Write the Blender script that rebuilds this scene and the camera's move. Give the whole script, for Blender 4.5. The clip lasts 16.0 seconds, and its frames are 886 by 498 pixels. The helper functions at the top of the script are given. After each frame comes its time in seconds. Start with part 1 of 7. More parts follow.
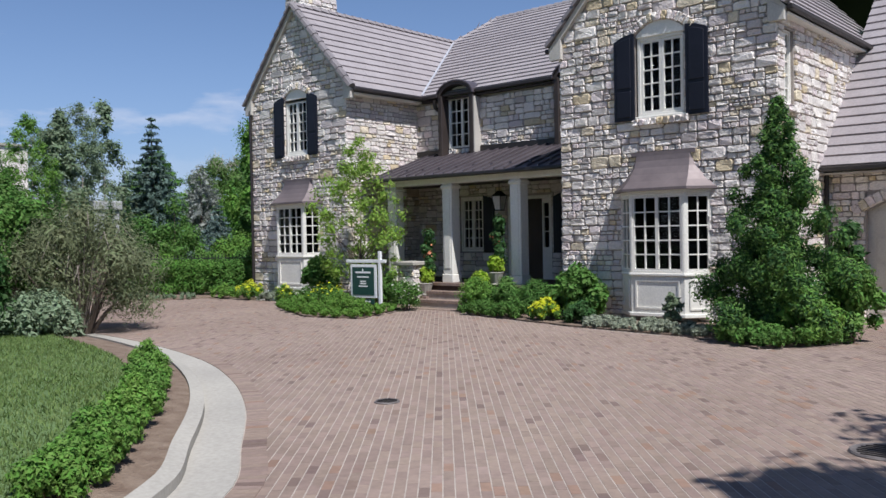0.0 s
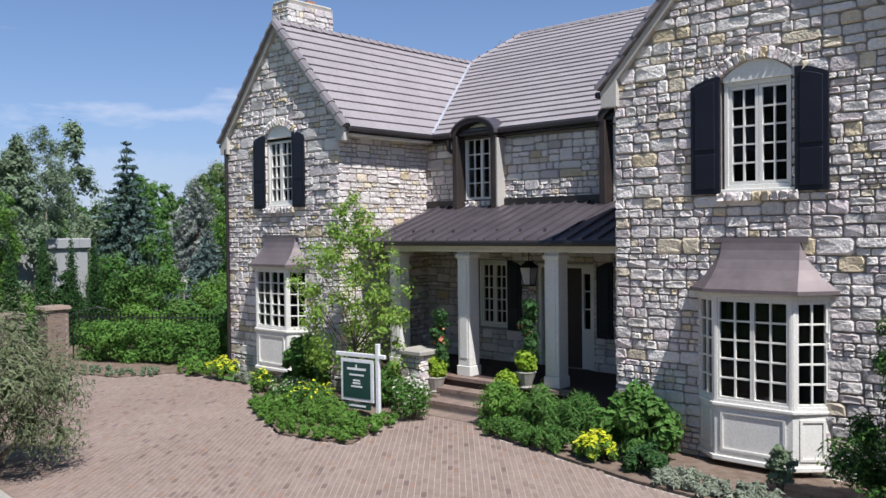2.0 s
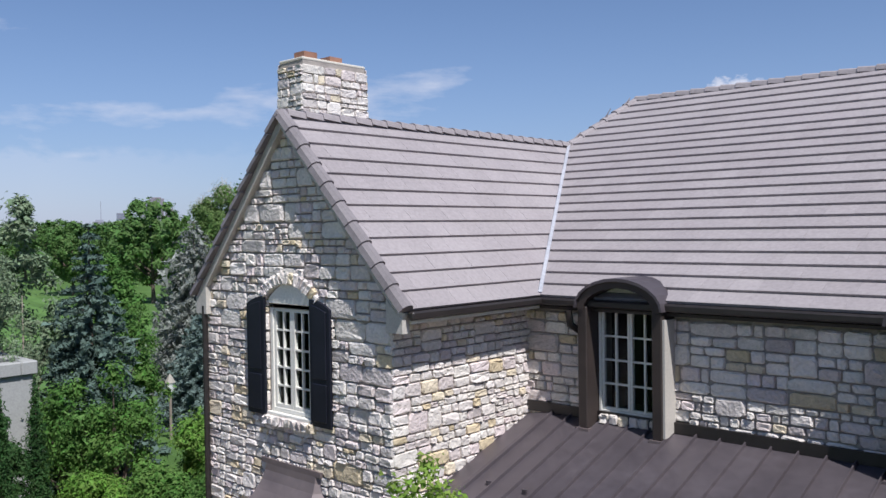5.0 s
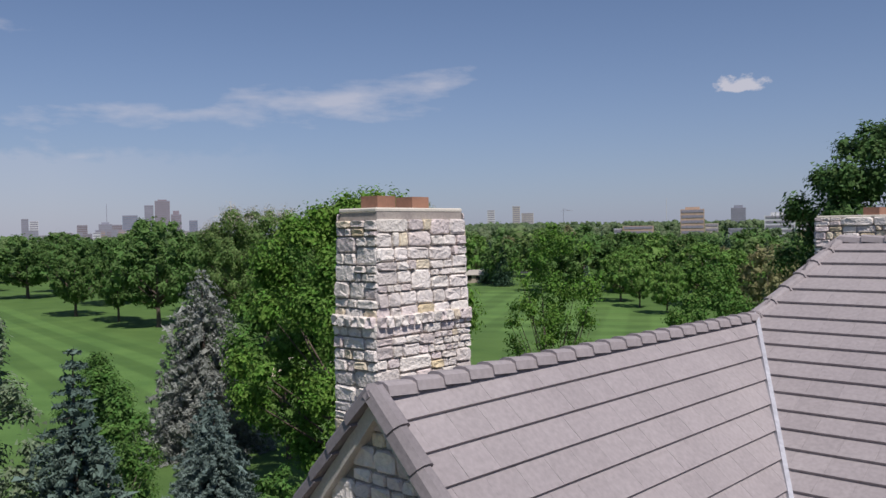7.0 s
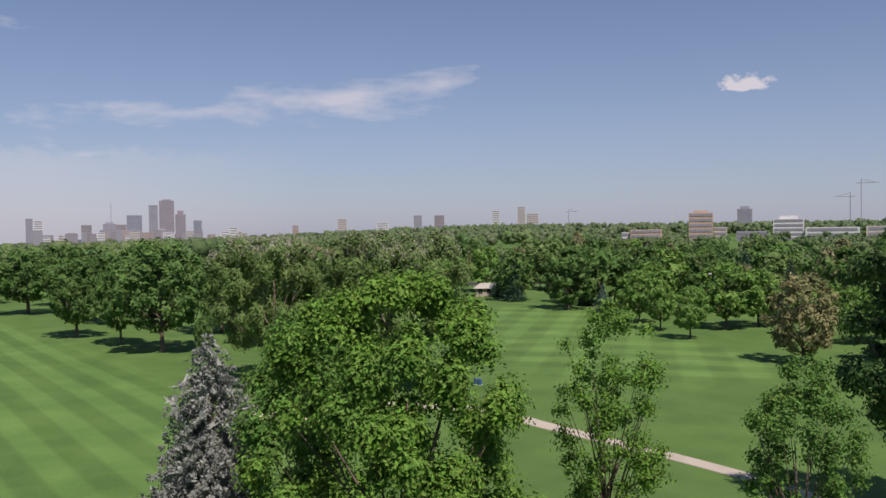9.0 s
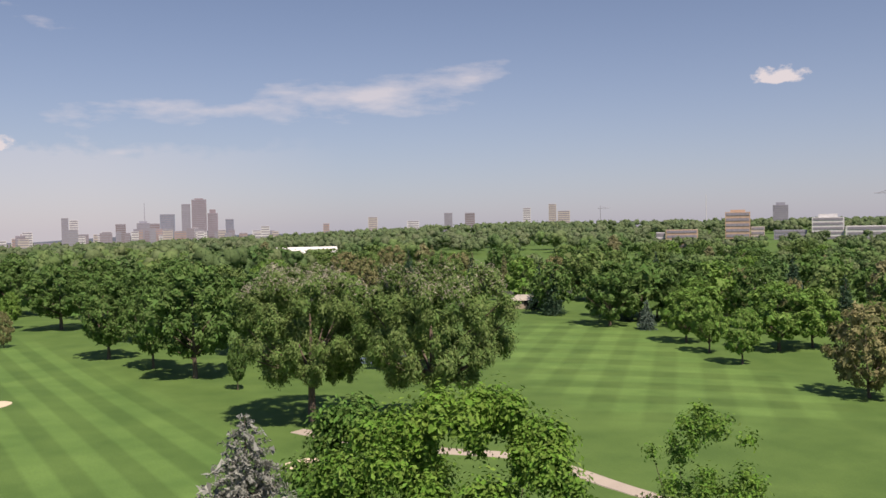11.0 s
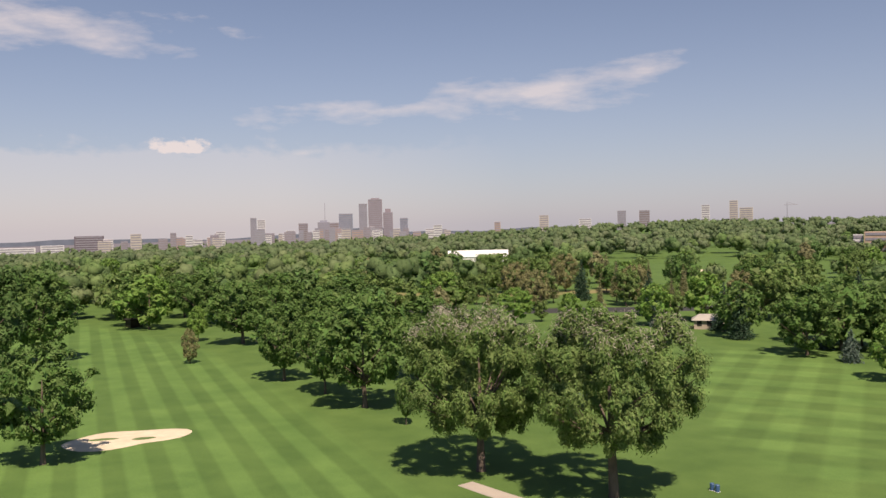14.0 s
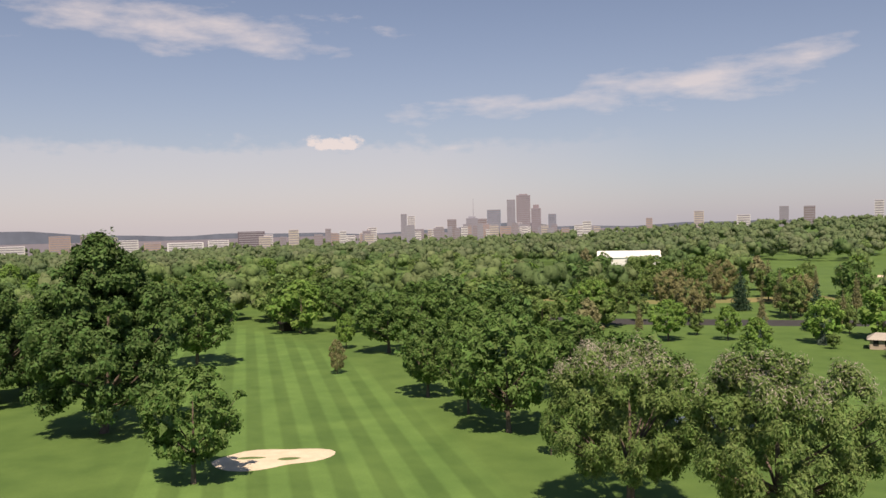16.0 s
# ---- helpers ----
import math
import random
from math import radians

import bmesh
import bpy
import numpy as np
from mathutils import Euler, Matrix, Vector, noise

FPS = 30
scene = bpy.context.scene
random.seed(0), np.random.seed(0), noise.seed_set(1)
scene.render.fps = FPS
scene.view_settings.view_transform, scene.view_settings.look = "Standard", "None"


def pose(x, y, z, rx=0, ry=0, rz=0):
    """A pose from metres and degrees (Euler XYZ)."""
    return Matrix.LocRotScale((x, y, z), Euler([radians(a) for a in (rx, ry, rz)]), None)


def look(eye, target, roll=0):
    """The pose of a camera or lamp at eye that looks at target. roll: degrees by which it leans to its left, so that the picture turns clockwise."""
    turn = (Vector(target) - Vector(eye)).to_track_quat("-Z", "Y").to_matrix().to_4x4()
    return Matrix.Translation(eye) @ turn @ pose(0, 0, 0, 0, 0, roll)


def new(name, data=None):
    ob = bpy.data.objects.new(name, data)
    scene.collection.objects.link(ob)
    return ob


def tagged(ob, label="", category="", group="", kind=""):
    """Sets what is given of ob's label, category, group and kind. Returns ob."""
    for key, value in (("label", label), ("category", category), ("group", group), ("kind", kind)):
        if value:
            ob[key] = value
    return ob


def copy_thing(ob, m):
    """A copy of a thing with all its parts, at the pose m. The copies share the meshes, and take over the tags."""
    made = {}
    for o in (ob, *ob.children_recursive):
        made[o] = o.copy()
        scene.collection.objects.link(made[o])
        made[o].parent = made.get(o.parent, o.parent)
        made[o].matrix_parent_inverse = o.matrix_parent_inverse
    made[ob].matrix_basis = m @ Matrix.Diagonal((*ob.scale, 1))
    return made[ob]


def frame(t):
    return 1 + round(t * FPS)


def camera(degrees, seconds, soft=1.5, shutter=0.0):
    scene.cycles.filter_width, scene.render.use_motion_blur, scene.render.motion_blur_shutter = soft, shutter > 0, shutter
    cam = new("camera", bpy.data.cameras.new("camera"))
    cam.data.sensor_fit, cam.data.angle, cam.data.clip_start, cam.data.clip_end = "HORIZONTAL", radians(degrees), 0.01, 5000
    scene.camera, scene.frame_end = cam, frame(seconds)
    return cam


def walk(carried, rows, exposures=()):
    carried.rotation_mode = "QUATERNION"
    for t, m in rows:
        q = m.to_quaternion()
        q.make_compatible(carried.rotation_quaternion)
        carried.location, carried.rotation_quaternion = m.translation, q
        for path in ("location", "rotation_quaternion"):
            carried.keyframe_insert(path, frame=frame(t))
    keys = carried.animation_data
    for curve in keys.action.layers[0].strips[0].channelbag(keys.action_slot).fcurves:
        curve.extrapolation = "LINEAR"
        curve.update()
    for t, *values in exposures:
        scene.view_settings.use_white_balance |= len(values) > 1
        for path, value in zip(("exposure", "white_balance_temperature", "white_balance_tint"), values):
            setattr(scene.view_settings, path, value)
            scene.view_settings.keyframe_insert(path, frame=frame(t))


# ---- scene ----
cam = camera(54.9, 16.0)
METRES, EYE, TILT, LEAN, TURN = 42.0, 1.9, 0.0, 0.0, 41.7
ROWS = [
    (0.0, 0.0, 0.0, 0.0, -0.02, -0.94, 1.06),
    (0.5, 0.0015, 0.0228, 0.0107, 0.12, -1.03, 0.93),
    (1.0, 0.0018, 0.0471, 0.0211, 0.31, -1.1, 0.8),
    (1.5, 0.0005, 0.0729, 0.0301, 0.46, -1.15, 0.73),
    (2.0, -0.002, 0.1002, 0.039, 0.63, -1.19, 0.69),
    (2.5, -0.0051, 0.1285, 0.0499, 0.81, -1.22, 0.67),
    (3.0, -0.0088, 0.1579, 0.0625, 1.03, -1.28, 0.72),
    (5.5, -0.0473, 0.3113, 0.1277, 1.31, -1.27, 0.86),
    (6.0, -0.0577, 0.3415, 0.1443, 1.39, -1.32, 0.96),
    (6.5, -0.0681, 0.3722, 0.1614, 1.48, -1.29, 0.98),
    (7.0, -0.0779, 0.4027, 0.1791, 1.61, -1.26, 0.94),
    (7.5, -0.0871, 0.4314, 0.1968, 1.7, -1.26, 0.9),
    (8.0, -0.0957, 0.4602, 0.2145, 1.8, -1.29, 0.87),
    (8.5, -0.1056, 0.4874, 0.2329, 1.83, -1.32, 0.84),
    (9.0, -0.1147, 0.5131, 0.2536, 1.87, -1.35, 0.81),
    (11.5, -0.1535, 0.6371, 0.3509, 4.95, -1.64, 1.11),
    (12.0, -0.1575, 0.6593, 0.3656, 6.26, -1.63, 1.14),
    (12.5, -0.161, 0.6801, 0.3811, 7.89, -1.6, 1.17),
    (13.0, -0.1631, 0.6985, 0.3982, 10.27, -1.61, 1.19),
    (13.5, -0.1663, 0.7208, 0.4144, 12.86, -1.62, 1.23),
    (14.0, -0.1691, 0.7412, 0.4309, 15.32, -1.66, 1.25),
    (14.5, -0.1728, 0.7617, 0.4482, 17.82, -1.71, 1.26),
    (15.0, -0.1778, 0.7838, 0.4661, 20.38, -1.74, 1.29),
    (15.5, -0.1837, 0.8067, 0.4849, 22.74, -1.77, 1.27),
    (16.0, -0.1895, 0.8285, 0.5042, 25.25, -1.84, 1.22),
]
walk(cam, [(t, pose(0, 0, EYE, TILT, LEAN, TURN) @ pose(METRES * x, METRES * y, METRES * z, 90 + pitch, roll, yaw)) for t, x, y, z, yaw, pitch, roll in ROWS],
     [(0.0, 0.04, 6050, 11), (3.0, 0.21, 6050, 12), (5.3, -0.03, 6100, 12), (6.0, -0.16, 6300, 14), (7.0, -0.36, 6500, 15), (8.0, -0.32, 6700, 17), (9.0, -0.13, 7000, 18),
      (11.5, 0.03, 7800, 20), (13.0, 0.04, 7950, 20), (14.5, 0.07, 8250, 20), (16.0, 0.07, 8350, 20)])

# ---- light ----
SUN_EL, SUN_AZ = 57.0, (1.0, -0.36)          # elevation; horizontal way towards the sun
sun_way = Vector((SUN_AZ[0], SUN_AZ[1], 0)).normalized() * math.cos(radians(SUN_EL)) + Vector((0, 0, math.sin(radians(SUN_EL))))
sun_data = bpy.data.lights.new("sun", "SUN")
sun_data.energy, sun_data.angle, sun_data.color = 5.4, radians(0.53), (1.0, 0.965, 0.91)
sun = new("sun", sun_data)
sun.matrix_world = look(sun_way * 300, (0, 0, 0))

world = bpy.data.worlds.new("sky_world")
scene.world = world
world.use_nodes = True
wn, wl = world.node_tree.nodes, world.node_tree.links
wn.clear()


def wmath(op, a, b=None, clamp=False):
    node = wn.new("ShaderNodeMath")
    node.operation, node.use_clamp = op, clamp
    for k, v in enumerate((a, b)):
        if v is None:
            continue
        if isinstance(v, (int, float)):
            node.inputs[k].default_value = v
        else:
            wl.new(v, node.inputs[k])
    return node.outputs[0]


sky = wn.new("ShaderNodeTexSky")
sky.sky_type, sky.sun_disc = "NISHITA", False
sky.sun_elevation, sky.sun_rotation = radians(SUN_EL), math.atan2(SUN_AZ[0], SUN_AZ[1])
sky.air_density, sky.dust_density, sky.ozone_density, sky.altitude = 1.0, 1.0, 4.5, 1600
coord = wn.new("ShaderNodeTexCoord")
split = wn.new("ShaderNodeSeparateXYZ")
wl.new(coord.outputs["Generated"], split.inputs[0])
dx, dy, dz = split.outputs
azimuth = wmath("MULTIPLY", wmath("ARCTAN2", wmath("MULTIPLY", dx, -1.0), dy), 57.29578)
height = wmath("MULTIPLY", wmath("ARCSINE", dz), 57.29578)
cloud_place = wn.new("ShaderNodeCombineXYZ")
wl.new(wmath("MULTIPLY", azimuth, 0.16), cloud_place.inputs[0])
wl.new(wmath("MULTIPLY", height, 0.55), cloud_place.inputs[1])
puff = wn.new("ShaderNodeTexNoise")
puff.inputs["Scale"].default_value, puff.inputs["Detail"].default_value, puff.inputs["Roughness"].default_value = 1.3, 9, 0.58
wl.new(cloud_place.outputs[0], puff.inputs["Vector"])
wisp = wmath("MULTIPLY", wmath("SUBTRACT", puff.outputs[0], 0.52), 3.2)


def bank(az, el, wide, high, slant=0.0, ragged=1.0):
    """A cloud round a direction: 1 in its middle, falling to 0 at its edge, ragged by the noise."""
    u = wmath("DIVIDE", wmath("SUBTRACT", azimuth, az), wide)
    v = wmath("DIVIDE", wmath("SUBTRACT", wmath("SUBTRACT", height, el), wmath("MULTIPLY", wmath("SUBTRACT", azimuth, az), slant)), high)
    d = wmath("SQRT", wmath("ADD", wmath("MULTIPLY", u, u), wmath("MULTIPLY", v, v)))
    return wmath("ADD", wmath("SUBTRACT", 1.0, d), wmath("MULTIPLY", wisp, ragged), clamp=True)


fine_place = wn.new("ShaderNodeCombineXYZ")
wl.new(wmath("MULTIPLY", azimuth, 0.7), fine_place.inputs[0])
wl.new(wmath("MULTIPLY", height, 1.1), fine_place.inputs[1])
lump = wn.new("ShaderNodeTexNoise")
lump.inputs["Scale"].default_value, lump.inputs["Detail"].default_value, lump.inputs["Roughness"].default_value = 1.5, 6, 0.55
wl.new(fine_place.outputs[0], lump.inputs["Vector"])


def cumulus(az, el, wide, high, gain=3.0):
    """A heaped cloud with a flat base at el."""
    u = wmath("DIVIDE", wmath("SUBTRACT", azimuth, az), wide)
    v = wmath("DIVIDE", wmath("SUBTRACT", height, el), high)
    v = wmath("MAXIMUM", v, wmath("MULTIPLY", v, -3.2))
    d = wmath("SQRT", wmath("ADD", wmath("MULTIPLY", u, u), wmath("MULTIPLY", v, v)))
    return wmath("MULTIPLY", wmath("ADD", wmath("SUBTRACT", 0.9, d), wmath("MULTIPLY", wmath("SUBTRACT", lump.outputs[0], 0.5), 1.9)), gain, clamp=True)


clouds = wmath("MAXIMUM", cumulus(24.0, 8.6, 1.9, 0.95), wmath("MULTIPLY", cumulus(74.0, 5.1, 2.4, 0.95), 0.95))
for values in ((43.4, 9.5, 3.2, 1.0, -0.18, 0.9), (50.5, 8.5, 7.0, 1.5, -0.08, 0.9), (60, 7.7, 10, 0.8, -0.05, 0.9),
               (84.5, 12.7, 12.5, 1.55, 0.05, 1.0), (79.0, 11.9, 6.0, 1.1, 0.08, 0.9), (66.2, 4.9, 1.8, 0.5, 0.0, 0.8),
               (120, 9, 12, 1.2, 0.03, 0.9), (-10, 14, 10, 1.0, 0.05, 0.9), (150, 22, 20, 3, 0.05, 1.0), (200, 30, 25, 4, 0.0, 1.0), (290, 26, 25, 4, 0.0, 1.0)):
    clouds = wmath("MAXIMUM", clouds, wmath("MULTIPLY", bank(*values), 0.72))
# the long pale bank low over the plain, thicker to the west
low = wmath("MULTIPLY", wmath("SUBTRACT", 5.6, wmath("SUBTRACT", height, wmath("ADD", wmath("MULTIPLY", wisp, 0.8), wmath("MULTIPLY", wmath("SUBTRACT", lump.outputs[0], 0.5), 1.6)))), 1.3, clamp=True)
west = wmath("DIVIDE", wmath("SUBTRACT", azimuth, 52.0), 16.0, clamp=True)
clouds = wmath("MAXIMUM", clouds, wmath("MULTIPLY", wmath("MULTIPLY", low, west), 0.31))
haze = wmath("POWER", 2.718, wmath("MULTIPLY", wmath("MAXIMUM", height, 0.0), -0.12))
mix_haze = wn.new("ShaderNodeMix")
mix_haze.data_type = "RGBA"
wl.new(wmath("MULTIPLY", haze, 0.74), mix_haze.inputs[0])
wl.new(sky.outputs[0], mix_haze.inputs[6])
mix_haze.inputs[7].default_value = (3.05, 3.5, 5.1, 1)
mix_cloud = wn.new("ShaderNodeMix")
mix_cloud.data_type = "RGBA"
wl.new(wmath("MULTIPLY", clouds, 0.8), mix_cloud.inputs[0])
wl.new(mix_haze.outputs[2], mix_cloud.inputs[6])
mix_cloud.inputs[7].default_value = (7.2, 7.2, 7.75, 1)
background = wn.new("ShaderNodeBackground")
background.inputs[1].default_value = 0.105
wl.new(mix_cloud.outputs[2], background.inputs[0])
wl.new(background.outputs[0], wn.new("ShaderNodeOutputWorld").inputs[0])

# ---- materials ----
def material(name, c1, c2, scale=3.0, rough=0.8, bump=0.2, metal=0.0, vary=0.0, island=0.0, fine=9.0, deep=0.01, through_light=0.0, hue=0.0, spec=0.5, stretch=(1, 1, 1), odd=()):
    """Two colours mixed by noise at two scales in world metres, relief from the finer one, and a spread of lightness from piece to piece."""
    m = bpy.data.materials.new(name)
    m.use_nodes = True
    nodes, links = m.node_tree.nodes, m.node_tree.links
    nodes.clear()
    out = nodes.new("ShaderNodeOutputMaterial")
    skin = nodes.new("ShaderNodeBsdfPrincipled")
    geo = nodes.new("ShaderNodeNewGeometry")
    place = nodes.new("ShaderNodeVectorMath")
    place.operation = "MULTIPLY"
    place.inputs[1].default_value = stretch
    links.new(geo.outputs["Position"], place.inputs[0])
    coarse, grain = nodes.new("ShaderNodeTexNoise"), nodes.new("ShaderNodeTexNoise")
    coarse.inputs["Scale"].default_value, coarse.inputs["Detail"].default_value = scale, 5
    grain.inputs["Scale"].default_value, grain.inputs["Detail"].default_value = scale * fine, 4
    for tex in (coarse, grain):
        links.new(place.outputs[0], tex.inputs["Vector"])
    spread = nodes.new("ShaderNodeMapRange")
    spread.inputs[1].default_value, spread.inputs[2].default_value = 0.32, 0.68
    links.new(coarse.outputs[0], spread.inputs[0])
    mix = nodes.new("ShaderNodeMix")
    mix.data_type = "RGBA"
    mix.inputs[6].default_value, mix.inputs[7].default_value = (*c1, 1), (*c2, 1)
    links.new(spread.outputs[0], mix.inputs[0])
    tone = nodes.new("ShaderNodeHueSaturation")
    links.new(mix.outputs[2], tone.inputs["Color"])

    def add(a, b, op="ADD"):
        node = nodes.new("ShaderNodeMath")
        node.operation = op
        for k, v in enumerate((a, b)):
            if isinstance(v, (int, float)):
                node.inputs[k].default_value = v
            else:
                links.new(v, node.inputs[k])
        return node.outputs[0]

    value = add(add(grain.outputs[0], -0.5), 0.5, "MULTIPLY")
    value = add(value, 1.0)
    chance = None
    if vary:
        chance = nodes.new("ShaderNodeObjectInfo").outputs["Random"]
        value = add(value, add(add(chance, -0.5), 2 * vary, "MULTIPLY"))
    if island:
        chance = geo.outputs["Random Per Island"]
        value = add(value, add(add(chance, -0.5), 2 * island, "MULTIPLY"))
    if hue and chance is not None:
        shifted = nodes.new("ShaderNodeMath")
        shifted.operation = "FRACT"
        links.new(add(chance, 7.31, "MULTIPLY"), shifted.inputs[0])
        links.new(add(add(add(shifted.outputs[0], -0.5), 2 * hue, "MULTIPLY"), 0.5), tone.inputs["Hue"])
        links.new(add(add(add(shifted.outputs[0], -0.5), 6 * hue, "MULTIPLY"), 1.0), tone.inputs["Saturation"])
    links.new(value, tone.inputs["Value"])
    colour = tone.outputs[0]
    if odd:
        draw = nodes.new("ShaderNodeMath")
        draw.operation = "FRACT"
        links.new(add(chance, 23.7, "MULTIPLY"), draw.inputs[0])
        kinds = nodes.new("ShaderNodeValToRGB")
        kinds.color_ramp.interpolation = "CONSTANT"
        kinds.color_ramp.elements[0].color, kinds.color_ramp.elements[1].color = (1, 1, 1, 1), (*odd[0][1], 1)
        kinds.color_ramp.elements[1].position = odd[0][0]
        for place_, tint in odd[1:]:
            kinds.color_ramp.elements.new(place_).color = (*tint, 1)
        links.new(draw.outputs[0], kinds.inputs[0])
        dyed = nodes.new("ShaderNodeMix")
        dyed.data_type, dyed.blend_type = "RGBA", "MULTIPLY"
        dyed.inputs[0].default_value = 1.0
        links.new(colour, dyed.inputs[6])
        links.new(kinds.outputs[0], dyed.inputs[7])
        colour = dyed.outputs[2]
    links.new(colour, skin.inputs["Base Color"])
    skin.inputs["Metallic"].default_value = metal
    skin.inputs["Specular IOR Level"].default_value = spec
    links.new(add(add(add(grain.outputs[0], -0.5), 0.3, "MULTIPLY"), rough), skin.inputs["Roughness"])
    if bump:
        relief = nodes.new("ShaderNodeBump")
        relief.inputs["Strength"].default_value, relief.inputs["Distance"].default_value = bump, deep
        links.new(add(grain.outputs[0], coarse.outputs[0]), relief.inputs["Height"])
        links.new(relief.outputs[0], skin.inputs["Normal"])
    if through_light:
        glow = nodes.new("ShaderNodeBsdfTranslucent")
        links.new(tone.outputs[0], glow.inputs["Color"])
        both = nodes.new("ShaderNodeMixShader")
        both.inputs[0].default_value = through_light
        links.new(skin.outputs[0], both.inputs[1])
        links.new(glow.outputs[0], both.inputs[2])
        links.new(both.outputs[0], out.inputs[0])
    else:
        links.new(skin.outputs[0], out.inputs[0])
    return m


STONE_KINDS = ((0.62, (0.95, 0.89, 0.73)), (0.70, (0.92, 0.87, 0.90)), (0.84, (0.80, 0.77, 0.80)), (0.95, (0.88, 0.79, 0.58)))
STONE = material("cream_sandstone", (0.765, 0.705, 0.65), (0.665, 0.605, 0.55), 2.2, 0.9, 0.75, vary=0.13, fine=11, deep=0.035, hue=0.012, spec=0.2, odd=STONE_KINDS)
STONE_REST = material("cream_sandstone_rest", (0.765, 0.705, 0.65), (0.665, 0.605, 0.55), 2.2, 0.9, 0.75, island=0.13, fine=11, deep=0.035, hue=0.012, spec=0.2, odd=STONE_KINDS)
MORTAR = material("grey_mortar", (0.40, 0.355, 0.315), (0.31, 0.275, 0.25), 3, 0.95, 0.5, deep=0.01, spec=0.1)
TILE = material("grey_brown_roof_tile", (0.33, 0.295, 0.295), (0.295, 0.262, 0.265), 0.7, 0.75, 0.25, vary=0.045, fine=30, deep=0.004, spec=0.3)
TILE_REST = material("grey_brown_roof_tile_rest", (0.33, 0.295, 0.295), (0.295, 0.262, 0.265), 0.7, 0.75, 0.25, island=0.045, fine=30, deep=0.004, spec=0.3)
RIDGE = material("dark_ridge_tile", (0.24, 0.215, 0.22), (0.19, 0.17, 0.175), 2, 0.7, 0.3, vary=0.1, fine=15, spec=0.3)
COPPER = material("weathered_copper_sheet", (0.21, 0.17, 0.165), (0.15, 0.12, 0.12), 1.6, 0.55, 0.12, metal=0.3, fine=8, deep=0.004, vary=0.05)
PORCHMETAL = material("dark_standing_seam_metal", (0.135, 0.115, 0.125), (0.10, 0.085, 0.094), 1.2, 0.4, 0.1, metal=0.4, fine=8, deep=0.003)
ZINC = material("grey_flashing", (0.52, 0.52, 0.55), (0.44, 0.44, 0.47), 2, 0.5, 0.05, metal=0.3)
DARKWOOD = material("dark_brown_stained_wood", (0.045, 0.032, 0.028), (0.03, 0.022, 0.019), 2.5, 0.6, 0.25, fine=12, deep=0.004)
GUTTER = material("dark_brown_metal", (0.03, 0.024, 0.022), (0.022, 0.018, 0.017), 2, 0.45, 0.05)
CREAM = material("cream_paint", (0.80, 0.77, 0.70), (0.74, 0.71, 0.64), 1.5, 0.55, 0.08, fine=25, deep=0.002)
TAUPE = material("taupe_trim_paint", (0.54, 0.50, 0.445), (0.48, 0.445, 0.395), 1.5, 0.6, 0.08, fine=25, deep=0.002)
SHUTTER = material("navy_black_shutter_paint", (0.013, 0.014, 0.024), (0.009, 0.010, 0.017), 2, 0.5, 0.06, fine=20, deep=0.002, spec=0.3)
DOORWOOD = material("dark_door_wood", (0.045, 0.026, 0.02), (0.03, 0.018, 0.015), 2, 0.5, 0.2, deep=0.003)
# near-black colour that stands for the shade inside unlit rooms
ROOM_SHADE = material("room_shade_black", (0.03, 0.028, 0.026), (0.02, 0.019, 0.018), 1, 0.9, 0.0)
CURTAIN = material("pale_curtain", (0.6, 0.58, 0.54), (0.5, 0.48, 0.45), 3, 0.9, 0.1)
BRICK_KINDS = ((0.90, (0.70, 0.67, 0.70)), (0.94, (1.0, 0.88, 0.80)), (0.97, (0.84, 0.80, 0.80)))
BRICK = material("red_clay_paver", (0.285, 0.215, 0.176), (0.245, 0.180, 0.146), 0.45, 0.85, 0.35, vary=0.10, fine=40, deep=0.004, hue=0.008, spec=0.2, odd=BRICK_KINDS)
BRICK_REST = material("red_clay_paver_rest", (0.285, 0.215, 0.176), (0.245, 0.180, 0.146), 0.45, 0.85, 0.35, island=0.10, fine=40, deep=0.004, hue=0.008, spec=0.2, odd=BRICK_KINDS)
# red brick with the porch's shade darkened into its colour
PORCH_SHADE_BRICK = material("shade_darkened_porch_brick", (0.075, 0.048, 0.04), (0.055, 0.037, 0.032), 0.9, 0.8, 0.3, vary=0.1, fine=30, deep=0.004, spec=0.2)
SAND_JOINT = material("sandy_joint", (0.43, 0.37, 0.32), (0.35, 0.30, 0.26), 2, 0.95, 0.3, deep=0.004, spec=0.1)
CAPSTONE = material("cream_cap_mortar", (0.64, 0.595, 0.51), (0.55, 0.51, 0.435), 2.0, 0.9, 0.5, fine=20, deep=0.008, spec=0.2)
CONCRETE = material("pale_concrete", (0.41, 0.38, 0.33), (0.35, 0.325, 0.285), 0.9, 0.9, 0.3, fine=30, deep=0.004, spec=0.2)
CHIMNEY_POT = material("terracotta_flue", (0.34, 0.175, 0.115), (0.26, 0.13, 0.085), 3, 0.85, 0.3, fine=10, deep=0.004)
MULCH = material("bark_mulch", (0.17, 0.12, 0.09), (0.25, 0.19, 0.145), 6, 0.95, 0.9, fine=6, deep=0.03, spec=0.1)
BARK = material("grey_bark", (0.16, 0.125, 0.10), (0.10, 0.08, 0.066), 3, 0.95, 0.8, fine=6, deep=0.03, stretch=(1, 1, 0.25), spec=0.1)
PALE_BARK = material("pale_branch_bark", (0.33, 0.28, 0.24), (0.24, 0.20, 0.17), 3, 0.9, 0.5, fine=6, stretch=(1, 1, 0.3), spec=0.1)
WORN_IRON = material("worn_brown_iron", (0.15, 0.13, 0.12), (0.11, 0.095, 0.09), 9, 0.6, 0.3)
